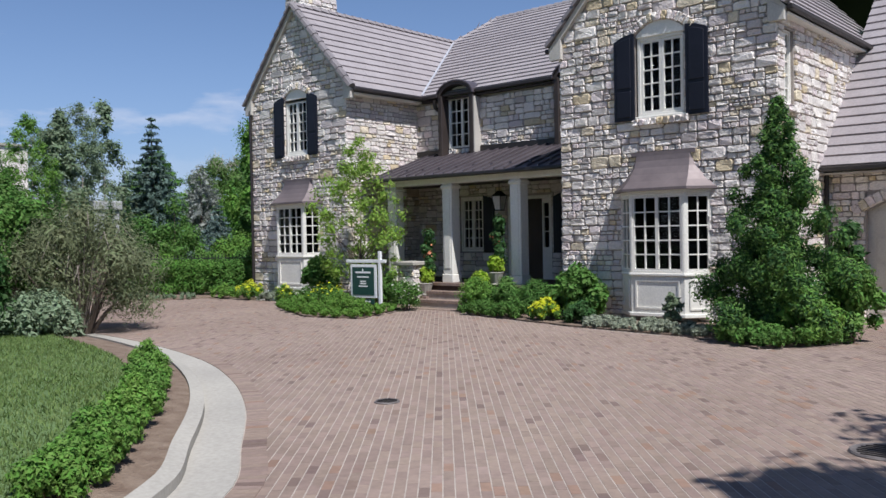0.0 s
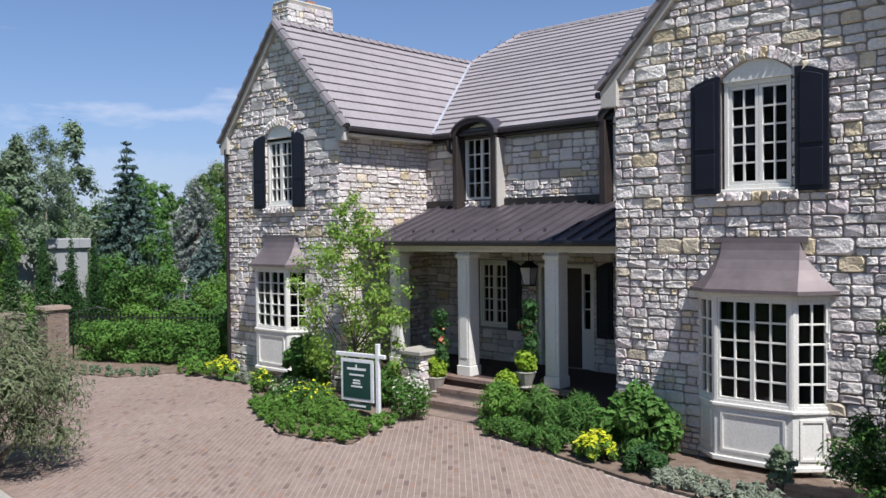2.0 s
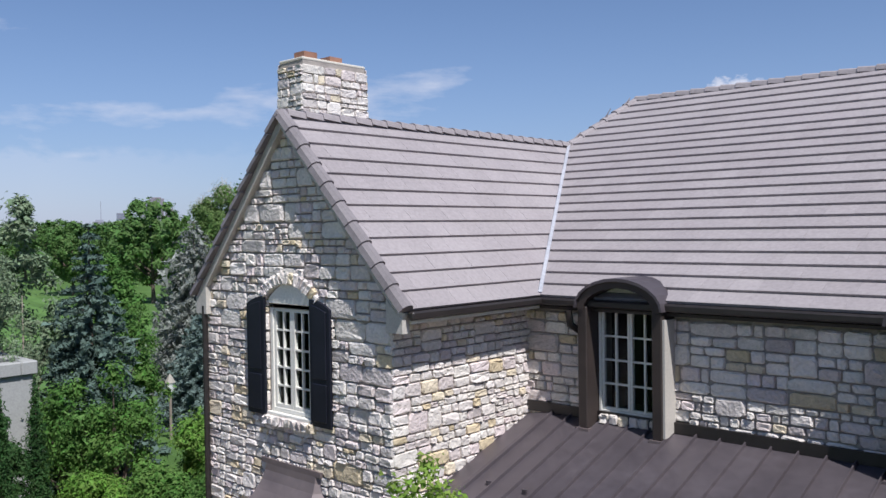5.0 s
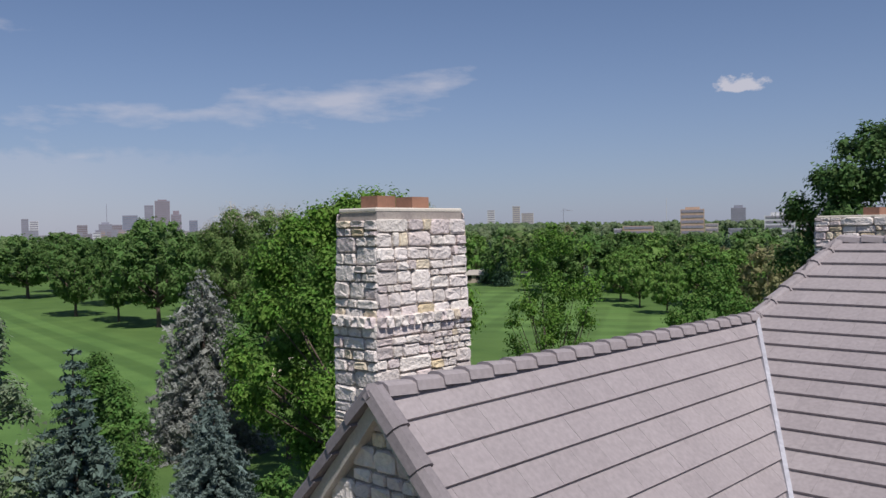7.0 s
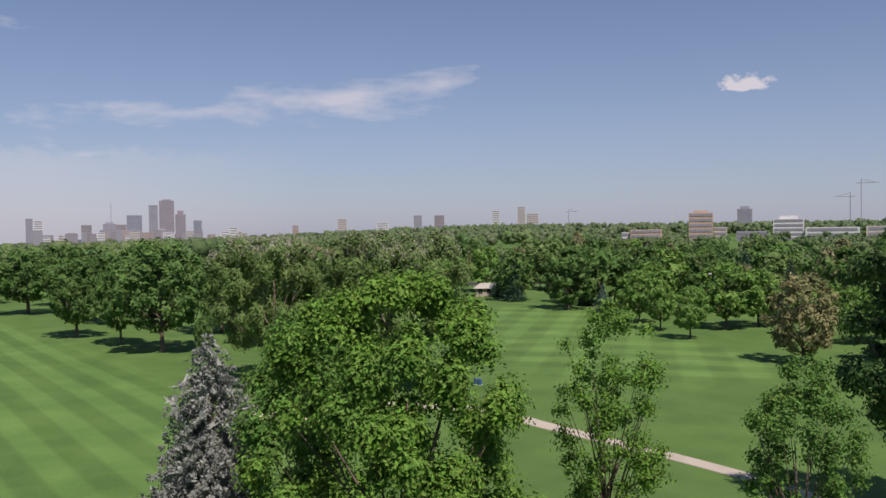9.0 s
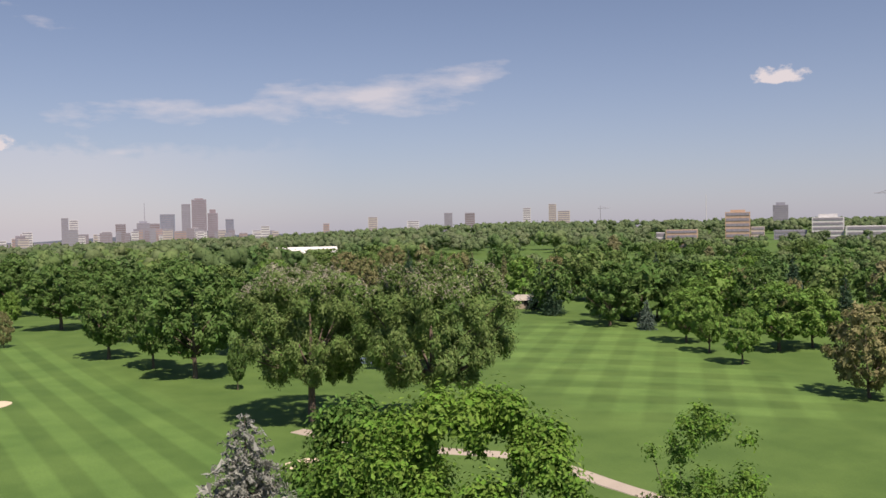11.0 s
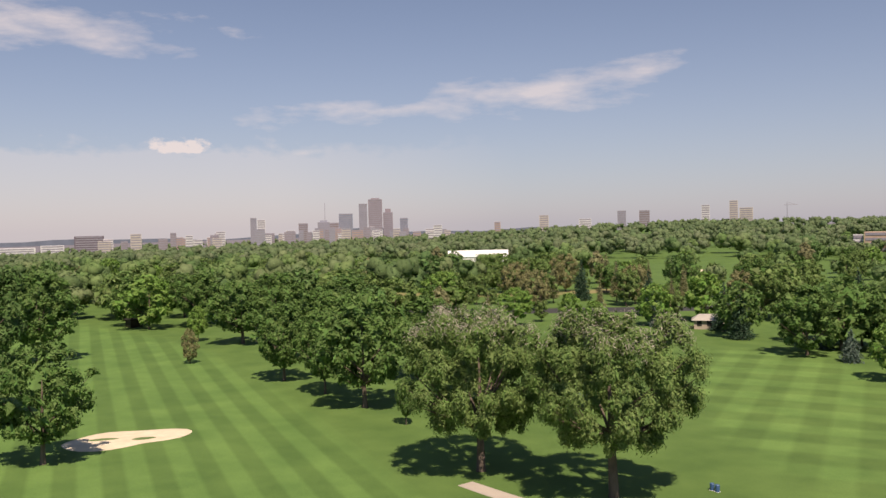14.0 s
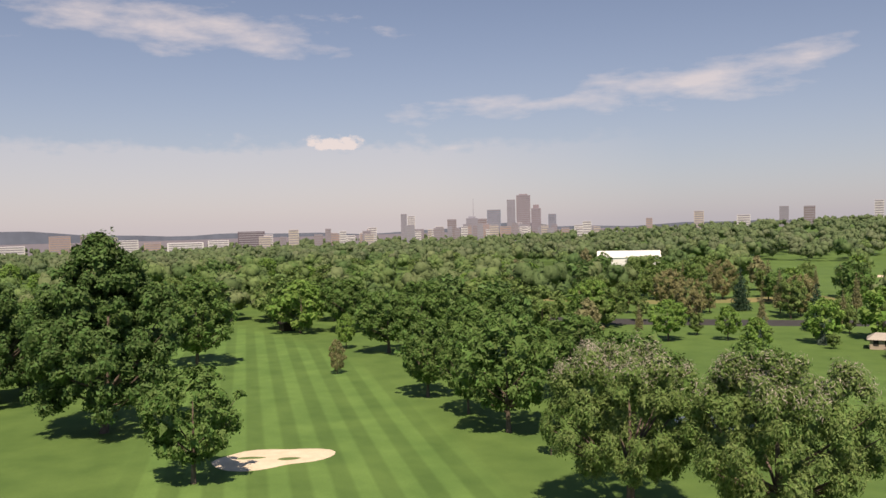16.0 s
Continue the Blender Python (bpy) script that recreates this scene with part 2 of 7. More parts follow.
IRON = material("black_iron", (0.014, 0.014, 0.014), (0.01, 0.01, 0.01), 4, 0.5, 0.1)
STUCCO = material("pale_grey_stucco", (0.38, 0.38, 0.37), (0.33, 0.33, 0.32), 0.8, 0.9, 0.15, fine=30, deep=0.003)
WHITE = material("white_painted_post", (0.78, 0.78, 0.77), (0.72, 0.72, 0.71), 3, 0.5, 0.05)
SIGN_GREEN = material("dark_green_sign_board", (0.018, 0.062, 0.05), (0.015, 0.052, 0.043), 3, 0.45, 0.03)
SAND = material("pale_bunker_sand", (0.66, 0.57, 0.43), (0.58, 0.49, 0.36), 0.7, 0.95, 0.4, fine=20, deep=0.02, spec=0.1)
PATH = material("tan_cart_path", (0.44, 0.385, 0.325), (0.385, 0.335, 0.285), 0.5, 0.9, 0.2, fine=30, deep=0.004, spec=0.15)
ASPHALT = material("dark_asphalt", (0.055, 0.055, 0.056), (0.045, 0.045, 0.046), 0.3, 0.9, 0.2, spec=0.2)
TANGRASS = material("dry_tan_rough", (0.24, 0.21, 0.10), (0.18, 0.185, 0.08), 0.12, 0.95, 0.4, fine=20, deep=0.03, spec=0.1)
WATER = material("pond_water", (0.10, 0.13, 0.15), (0.08, 0.11, 0.13), 0.2, 0.08, 0.05, deep=0.01)


def leaf(name, c1, c2, spread=0.3, through_light=0.28, hue=0.015, scale=0.35):
    return material(name, c1, c2, scale, 0.55, 0.0, island=spread, fine=9, through_light=through_light, hue=hue, spec=0.08)


LEAF_BRIGHT = leaf("bright_green_leaf", (0.165, 0.295, 0.055), (0.122, 0.240, 0.05))
LEAF_MAPLE = leaf("maple_leaf", (0.150, 0.275, 0.048), (0.112, 0.225, 0.045))
LEAF_MID = leaf("mid_green_leaf", (0.126, 0.236, 0.052), (0.088, 0.184, 0.045))
LEAF_DARK = leaf("dark_green_leaf", (0.063, 0.131, 0.042), (0.045, 0.102, 0.035))
LEAF_WOOD = leaf("wood_edge_leaf", (0.118, 0.205, 0.07), (0.092, 0.172, 0.06), through_light=0.25)
LEAF_GREY = leaf("grey_green_leaf", (0.235, 0.30, 0.185), (0.175, 0.235, 0.14), hue=0.02)
LEAF_ELM = leaf("dull_green_leaf", (0.138, 0.226, 0.068), (0.164, 0.24, 0.085), hue=0.015, through_light=0.3)
LEAF_TAN = leaf("browning_leaf", (0.275, 0.26, 0.13), (0.215, 0.225, 0.105), hue=0.012)
LEAF_OAK = leaf("round_tree_leaf", (0.125, 0.218, 0.064), (0.096, 0.18, 0.054), 0.2, 0.28)
LEAF_DEEP = leaf("deep_green_leaf", (0.088, 0.16, 0.05), (0.068, 0.132, 0.042), 0.25, 0.2)
LEAF_ASH = leaf("light_round_tree_leaf", (0.185, 0.315, 0.078), (0.145, 0.265, 0.066), 0.2, 0.3)
LEAF_FEATHER = leaf("feathery_pale_leaf", (0.20, 0.225, 0.12), (0.15, 0.178, 0.095), hue=0.02)
LEAF_OLIVE = leaf("olive_brown_leaf", (0.27, 0.262, 0.14), (0.222, 0.232, 0.118), hue=0.012)
LEAF_YOUNG = leaf("young_tree_leaf", (0.298, 0.438, 0.088), (0.228, 0.350, 0.070), through_light=0.45)
NEEDLE_BLUE = leaf("blue_spruce_needle", (0.125, 0.178, 0.148), (0.082, 0.128, 0.106), through_light=0.1)
NEEDLE_PALE = leaf("pale_blue_spruce_needle", (0.16, 0.215, 0.195), (0.11, 0.155, 0.14), through_light=0.1)
NEEDLE_GREY = leaf("silver_spruce_needle", (0.27, 0.285, 0.26), (0.20, 0.215, 0.195), through_light=0.1)
NEEDLE_DARK = leaf("dark_spruce_needle", (0.052, 0.102, 0.061), (0.038, 0.074, 0.045), through_light=0.1)
CLIPPED = leaf("hedge_leaf", (0.096, 0.201, 0.044), (0.131, 0.263, 0.052))
YELLOW = leaf("yellow_flower", (0.76, 0.76, 0.04), (0.62, 0.66, 0.05), 0.2, 0.3)
PINK = leaf("salmon_flower", (0.7, 0.22, 0.12), (0.6, 0.3, 0.2), 0.2, 0.3)
PALE_FLOWER = leaf("pale_flower", (0.75, 0.72, 0.55), (0.7, 0.7, 0.62), 0.2, 0.3)
LIME = leaf("lime_leaf", (0.33, 0.46, 0.05), (0.26, 0.40, 0.04), 0.2, 0.4)
SILVER = leaf("silver_groundcover", (0.33, 0.36, 0.27), (0.25, 0.28, 0.20), 0.25, 0.2)

# ---- building blocks ----
def glass_material():
    m = bpy.data.materials.new("window_glass")
    m.use_nodes = True
    skin = m.node_tree.nodes["Principled BSDF"]
    skin.inputs["Base Color"].default_value = (0.75, 0.8, 0.8, 1)
    skin.inputs["Roughness"].default_value = 0.02
    skin.inputs["Transmission Weight"].default_value = 1.0
    skin.inputs["IOR"].default_value = 1.17
    return m


GLASS = glass_material()


class Geo:
    """Vertices and faces in a local frame: x along, y inward, z up."""

    def __init__(self, m=None):
        self.v, self.f, self.m = [], [], m or Matrix()

    def add(self, verts, faces):
        k = len(self.v)
        self.v += [self.m @ Vector(p) for p in verts]
        self.f += [tuple(i + k for i in face) for face in faces]
        return self

    def box(self, x0, y0, z0, x1, y1, z1):
        return self.add([(x0, y0, z0), (x1, y0, z0), (x1, y1, z0), (x0, y1, z0), (x0, y0, z1), (x1, y0, z1), (x1, y1, z1), (x0, y1, z1)],
                        [(3, 2, 1, 0), (4, 5, 6, 7), (0, 1, 5, 4), (1, 2, 6, 5), (2, 3, 7, 6), (3, 0, 4, 7)])

    def hull(self, lower, upper):
        """A solid between two rings of the same number of points, the rings anticlockwise seen from the upper side."""
        n = len(lower)
        return self.add(list(lower) + list(upper), [tuple(range(n - 1, -1, -1)), tuple(range(n, 2 * n))] +
                        [(i, (i + 1) % n, n + (i + 1) % n, n + i) for i in range(n)])

    def slab(self, poly, z0, z1):
        return self.hull([(x, y, z0) for x, y in poly], [(x, y, z1) for x, y in poly])

    def plate(self, poly, y0, y1):
        """A solid from an outline in x and z, anticlockwise seen from the front, y0 in front."""
        return self.hull([(x, y1, z) for x, z in poly], [(x, y0, z) for x, z in poly])

    def tube(self, points, radii, sides=6, cap=True):
        points = [Vector(p) for p in points]
        rings = []
        for i, p in enumerate(points):
            way = (points[min(i + 1, len(points) - 1)] - points[max(i - 1, 0)]).normalized()
            a = way.cross(Vector((0.31, 0.94, 0.13))).normalized()
            b = way.cross(a)
            rings.append([p + (a * math.cos(6.2832 * k / sides) + b * math.sin(6.2832 * k / sides)) * radii[i] for k in range(sides)])
        faces = [(i * sides + k, i * sides + (k + 1) % sides, (i + 1) * sides + (k + 1) % sides, (i + 1) * sides + k)
                 for i in range(len(points) - 1) for k in range(sides)]
        if cap:
            faces += [tuple(range(sides - 1, -1, -1)), tuple((len(points) - 1) * sides + k for k in range(sides))]
        return self.add([q for ring in rings for q in ring], faces)

    def mesh(self, name, mat, bevel=0.0, smooth=False):
        data = bpy.data.meshes.new(name)
        data.from_pydata([tuple(p) for p in self.v], [], self.f)
        if bevel:
            bm = bmesh.new()
            bm.from_mesh(data)
            bmesh.ops.bevel(bm, geom=bm.edges[:], offset=bevel, segments=1, affect="EDGES", clamp_overlap=True)
            bm.to_mesh(data)
            bm.free()
        if smooth:
            data.polygons.foreach_set("use_smooth", [True] * len(data.polygons))
        data.materials.append(mat)
        data.update()
        return data


def part(name, geo, mat, parent=None, label="", bevel=0.0, smooth=False, kind=""):
    ob = new(name, geo.mesh(name, mat, bevel, smooth) if isinstance(geo, Geo) else geo)
    ob.parent = parent
    return tagged(ob, label, kind=kind)


def thing(name, label, category, at=(0, 0, 0), group="", kind=""):
    ob = new(name)
    ob.location = at
    ob.empty_display_size = 0.2
    return tagged(ob, label, category, group, kind)


def facing(p0, p1):
    """The frame of a wall that runs from p0 to p1, its outer side on the right."""
    return Matrix.Translation((p0[0], p0[1], 0)) @ Matrix.Rotation(math.atan2(p1[1] - p0[1], p1[0] - p0[0]), 4, "Z")


rng = np.random.default_rng(7)


def unit_block(seed, top=0.84):
    """A rough block one unit wide and high: cut corners, a face drawn in at its edges and split unevenly."""
    r = np.random.default_rng(seed)
    back = []
    for sx, sz in ((-1, -1), (1, -1), (1, 1), (-1, 1)):
        a, b = r.uniform(.04, .16), r.uniform(.07, .26)
        pair = [(sx * (.5 - a), 0.0, sz * .5), (sx * .5, 0.0, sz * (.5 - b))]
        back += pair[::-1] if sx * sz > 0 else pair
    ring = [(x + r.uniform(-.03, .03), -0.6 + r.uniform(-.1, .1), z + r.uniform(-.05, .05)) for x, _, z in back]
    face = [(x * top + r.uniform(-.05, .05), -1.0 + r.uniform(-.28, .2), z * top + r.uniform(-.07, .07)) for x, _, z in back]
    mid = (r.uniform(-.2, .2), -1.0 + r.uniform(-.22, .2), r.uniform(-.2, .2))
    n = 8
    faces = [(i, (i + 1) % n, n + (i + 1) % n, n + i) for i in range(n)] + [(n + i, n + (i + 1) % n, 2 * n + (i + 1) % n, 2 * n + i) for i in range(n)]
    faces += [(2 * n + i, 2 * n + (i + 1) % n, 3 * n) for i in range(n)]
    return back + ring + face + [mid], faces


BLOCKS = [unit_block(s) for s in range(20)]
BLOCK_MESH = []
for verts, faces in BLOCKS:
    g = Geo()
    g.add(verts, faces)
    BLOCK_MESH.append(g.mesh("stone", STONE))


SHOULDER = 0.18                             # the gable walls rise this far above the eaves before they slope


def rubble(length, z0, z1, holes=(), gable=None, reach=0.03):
    """Places of random squared stones on a wall: lists of (x, z, width, height). gable: (peak x, peak z), from the eaves at z1."""
    out = []
    top = gable[1] if gable else z1

    def span(z):
        if not gable or z <= z1 + SHOULDER:
            return -reach, length + reach
        k = (z - z1 - SHOULDER) / (gable[1] - z1 - SHOULDER)
        return -reach + (gable[0] + reach) * k, length + reach + (gable[0] - length - reach) * k

    z = z0
    while z < top - 0.08:
        high = min(rng.uniform(0.18, 0.34), top - z)
        if high < 0.12:
            break
        a, b = span(z + high * 0.55)
        x = a
        while x < b - 0.07:
            wide = rng.uniform(0.25, 0.62)
            if b - x - wide < 0.2:
                wide = b - x
            style = rng.random()
            rows = [1.0] if style < 0.27 and high < 0.27 else ([rng.uniform(0.34, 0.66)] if style < 0.9 else [0.33, 0.36])
            if len(rows) == 1 and rows[0] < 1:
                rows = [rows[0], 1 - rows[0]]
            elif len(rows) == 2:
                rows = [rows[0], rows[1], 1 - rows[0] - rows[1]]
            zz = z
            for share in rows:
                h = share * high
                n = max(1, int(round(wide / (h * rng.uniform(1.15, 2.45)))))
                cuts = np.cumsum(rng.uniform(0.6, 1.5, n))
                cuts = np.concatenate([[0], cuts / cuts[-1]]) * wide
                for i in range(n):
                    out.append((x + (cuts[i] + cuts[i + 1]) / 2, zz + h / 2, cuts[i + 1] - cuts[i], h))
                zz += h
            x += wide
        z += high
    kept = []
    for x, zc, w, h in out:
        x0, x1, b0, b1 = x - w / 2, x + w / 2, zc - h / 2, zc + h / 2
        drop = False
        for hx0, hz0, hx1, hz1 in holes:
            if x1 <= hx0 or x0 >= hx1 or b1 <= hz0 or b0 >= hz1:
                continue
            room = [(hx0 - x0, "r"), (x1 - hx1, "l"), (hz0 - b0, "t"), (b1 - hz1, "b")]
            best, side = max(room)
            if best < 0.05:
                drop = True
                break
            if side == "r":
                x1 = hx0
            elif side == "l":
                x0 = hx1
            elif side == "t":
                b1 = hz0
            else:
                b0 = hz1
        if not drop and x1 - x0 > 0.04 and b1 - b0 > 0.035:
            kept.append(((x0 + x1) / 2, (b0 + b1) / 2, x1 - x0, b1 - b0))
    return kept


JOBS = []          # stonework to be laid last


def stone_wall(house, p0, p1, z0, z1, holes=(), gable=None, thick=0.28, name="wall", stones=300, near=None, extra=()):
    """A mortar core with its openings cut through, and squared stones set on its outer side."""
    m = facing(p0, p1)
    length = math.dist(p0, p1)
    g = Geo(m)
    xs = sorted({0.004, length - 0.004, *[v for h in holes for v in (h[0], h[2])]})
    zs = sorted({z0, z1, *[v for h in holes for v in (h[1], h[3]) if z0 < v < z1]})
    for i in range(len(xs) - 1):
        run = None
        for k in range(len(zs) - 1):
            cx, cz = (xs[i] + xs[i + 1]) / 2, (zs[k] + zs[k + 1]) / 2
            solid = not any(h[0] < cx < h[2] and h[1] < cz < h[3] for h in holes)
            if solid and run is None:
                run = zs[k]
            if run is not None and (not solid or k == len(zs) - 2):
                g.box(xs[i], 0, run, xs[i + 1], thick, zs[k] if not solid else zs[k + 1])
                run = None
    if gable:
        g.plate([(0.004, z1), (length - 0.004, z1), (length - 0.004, z1 + SHOULDER), gable, (0.004, z1 + SHOULDER)], 0.0, thick)
    wall = part(name, g, MORTAR, house)
    if stones:
        JOBS.append((wall, m, rubble(length, z0, z1, [(a - .01, b - .01, c + .01, d + .01) for a, b, c, d in (*holes, *extra)], gable), stones, near))
    return wall


def lay_stones():
    for wall, m, places, limit, near in JOBS:
        if near is not None:
            places = sorted(places, key=lambda s: abs(s[0] - near[0]) + abs(s[1] - near[1]))
        rest = Geo(m)
        for i, (x, z, w, h) in enumerate(places):
            k = int(rng.integers(len(BLOCKS)))
            joint = 0.019
            shape = Matrix.Diagonal((max(w - joint, .02), rng.uniform(0.03, 0.055), max(h - joint, .02), 1))
            if i < limit:
                ob = new("stone", BLOCK_MESH[k])
                ob.parent = wall
                ob.matrix_basis = m @ Matrix.Translation((x, 0, z)) @ shape
            else:
                t = Matrix.Translation((x, 0, z)) @ shape
                rest.add([t @ Vector(p) for p in BLOCKS[k][0]], BLOCKS[k][1])
        if rest.v:
            part("stonework", rest, STONE_REST, wall, kind="stuff")

# ---- house ----
GZ = 0.20                                   # the drive
house = thing("house", "two-storey cream stone house with steep grey tile roofs", "house")
AX0, AX1, AY = -20.42, -16.42, 14.78        # west wing
BX0, BX1, BY = -9.80, -5.42, 14.75          # east wing
MY, EAVE = 17.45, 5.60                      # middle wall, eaves
A_PEAK, B_PEAK = (-18.40, 8.06), (-7.62, 8.20)


def casement(m, w, h, cols, rows, leaves=2, depth=0.10, mat=CREAM, y=0.10, rail=0.05, bar=0.024, name="window", dark=True, frame_w=0.06):
    """A window in an opening of that size, its lower left corner at the frame's origin: frame, glazing bars, panes, sill."""
    g = Geo(m)
    g.box(0, y - depth / 2, 0, frame_w, y + depth / 2, h).box(w - frame_w, y - depth / 2, 0, w, y + depth / 2, h)
    g.box(frame_w, y - depth / 2, 0, w - frame_w, y + depth / 2, frame_w).box(frame_w, y - depth / 2, h - frame_w, w - frame_w, y + depth / 2, h)
    frame_ob = part(name, g, mat, house, bevel=0.006)
    iw = (w - 2 * frame_w) / leaves
    for k in range(leaves):
        x0 = frame_w + k * iw
        s = Geo(m)
        s.box(x0 + .004, y - .03, frame_w + .004, x0 + rail, y + .03, h - frame_w - .004).box(x0 + iw - rail, y - .03, frame_w + .004, x0 + iw - .004, y + .03, h - frame_w - .004)
        s.box(x0 + rail, y - .03, frame_w + .004, x0 + iw - rail, y + .03, frame_w + rail).box(x0 + rail, y - .03, h - frame_w - rail, x0 + iw - rail, y + .03, h - frame_w - .004)
        px0, px1, pz0, pz1 = x0 + rail, x0 + iw - rail, frame_w + rail, h - frame_w - rail
        for c in range(1, cols):
            x = px0 + (px1 - px0) * c / cols
            s.box(x - bar / 2, y - .024, pz0, x + bar / 2, y + .018, pz1)
        for r in range(1, rows):
            z = pz0 + (pz1 - pz0) * r / rows
            s.box(px0, y - .021, z - bar / 2, px1, y + .015, z + bar / 2)
        part("sash", s, mat, frame_ob)
        for c in range(cols):
            for r in range(rows):
                a, b = px0 + (px1 - px0) * c / cols, px0 + (px1 - px0) * (c + 1) / cols
                e, f = pz0 + (pz1 - pz0) * r / rows, pz0 + (pz1 - pz0) * (r + 1) / rows
                pane = part("pane", Geo(m).box(a, y + .002, e, b, y + .007, f), GLASS, frame_ob)
                pane.visible_shadow = False
    # near-black box behind the panes: room shade put into its colour
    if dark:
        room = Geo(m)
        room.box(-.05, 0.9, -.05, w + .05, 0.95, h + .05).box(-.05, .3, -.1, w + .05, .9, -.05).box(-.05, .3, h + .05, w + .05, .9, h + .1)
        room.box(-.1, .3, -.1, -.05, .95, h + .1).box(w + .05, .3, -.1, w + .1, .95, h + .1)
        part("room_niche", room, ROOM_SHADE, frame_ob)
    return frame_ob


def shutter(m, w, h, shoulder=0.12, lean=1):
    """A board shutter with an arched top that rises to one side, two raised panels."""
    def top(x):
        k = x / w if lean > 0 else 1 - x / w
        return h - shoulder * (1 - k) ** 2
    outline = [(0, 0), (w, 0)] + [(w * (1 - i / 6), top(w * (1 - i / 6))) for i in range(7)]
    g = Geo(m).plate(outline, -0.085, -0.045)
    ob = part("shutter", g, SHUTTER, house, bevel=0.006)
    split_z = h * 0.36
    for z0, z1 in ((0.07, split_z - 0.03), (split_z + 0.03, None)):
        z_end = lambda x: (top(x) - 0.07) if z1 is None else z1
        out = [(0.07, z0), (w - 0.07, z0)] + [(0.07 + (w - 0.14) * (1 - i / 4), z_end(0.07 + (w - 0.14) * (1 - i / 4))) for i in range(5)]
        part("panel", Geo(m).plate(out, -0.1, -0.084), SHUTTER, ob, bevel=0.01)
    return ob


def arch_stones(m, cx, z, half, rise, n=15, deep=0.17):
    """A flat segmental arch of small upright stones over an opening."""
    r = (half * half + rise * rise) / (2 * rise)
    top = math.asin(half / r)
    for i in range(n):
        a = -top * 1.12 + 2.24 * top * (i + 0.5) / n
        c = Vector((cx + math.sin(a) * (r + deep / 2), 0, z + rise - r + math.cos(a) * (r + deep / 2)))
        ob = new("stone", BLOCK_MESH[i % len(BLOCK_MESH)])
        ob.parent = house
        ob.matrix_basis = m @ Matrix.Translation(c) @ Matrix.Rotation(a, 4, "Y") @ Matrix.Diagonal((2.24 * top * r / n * 1.02, 0.075, deep, 1))


def sill_stones(m, x0, x1, z, n=9):
    for i in range(n):
        w = (x1 - x0) / n
        ob = new("stone", BLOCK_MESH[(3 * i + 1) % len(BLOCK_MESH)])
        ob.parent = house
        ob.matrix_basis = m @ Matrix.Translation((x0 + w * (i + .5), 0, z)) @ Matrix.Diagonal((w * .96, 0.11, 0.13, 1))


def arched_window(m, x0, z0, w, h, rise=0.22, sh_w=0.42):
    """The upper windows: a painted arched head over a casement, stone arch and sill, and a pair of shutters."""
    mm = m @ Matrix.Translation((x0, 0, z0))
    casement(mm, w, h, 2, 5, y=0.05)
    seg = [(0, h), (w, h)] + [(w * (1 - i / 10), h + .06 + rise * (1 - (2 * (1 - i / 10) - 1) ** 2)) for i in range(11)]
    part("window_head", Geo(mm).plate(seg, -0.03, 0.13), CREAM, house, bevel=0.004)
    part("window_sill", Geo(mm).box(-.03, -.06, -.045, w + .03, .05, 0), CREAM, house, bevel=0.008)
    arch_stones(m, x0 + w / 2, z0 + h + .05, w / 2 + .05, rise)
    sill_stones(m, x0 - .08, x0 + w + .08, z0 - .11)
    shutter(m @ Matrix.Translation((x0 - sh_w - .03, 0, z0 - .06)), sh_w, h + .16, lean=1)
    shutter(m @ Matrix.Translation((x0 + w + .03, 0, z0 - .06)), sh_w, h + .16, lean=-1)


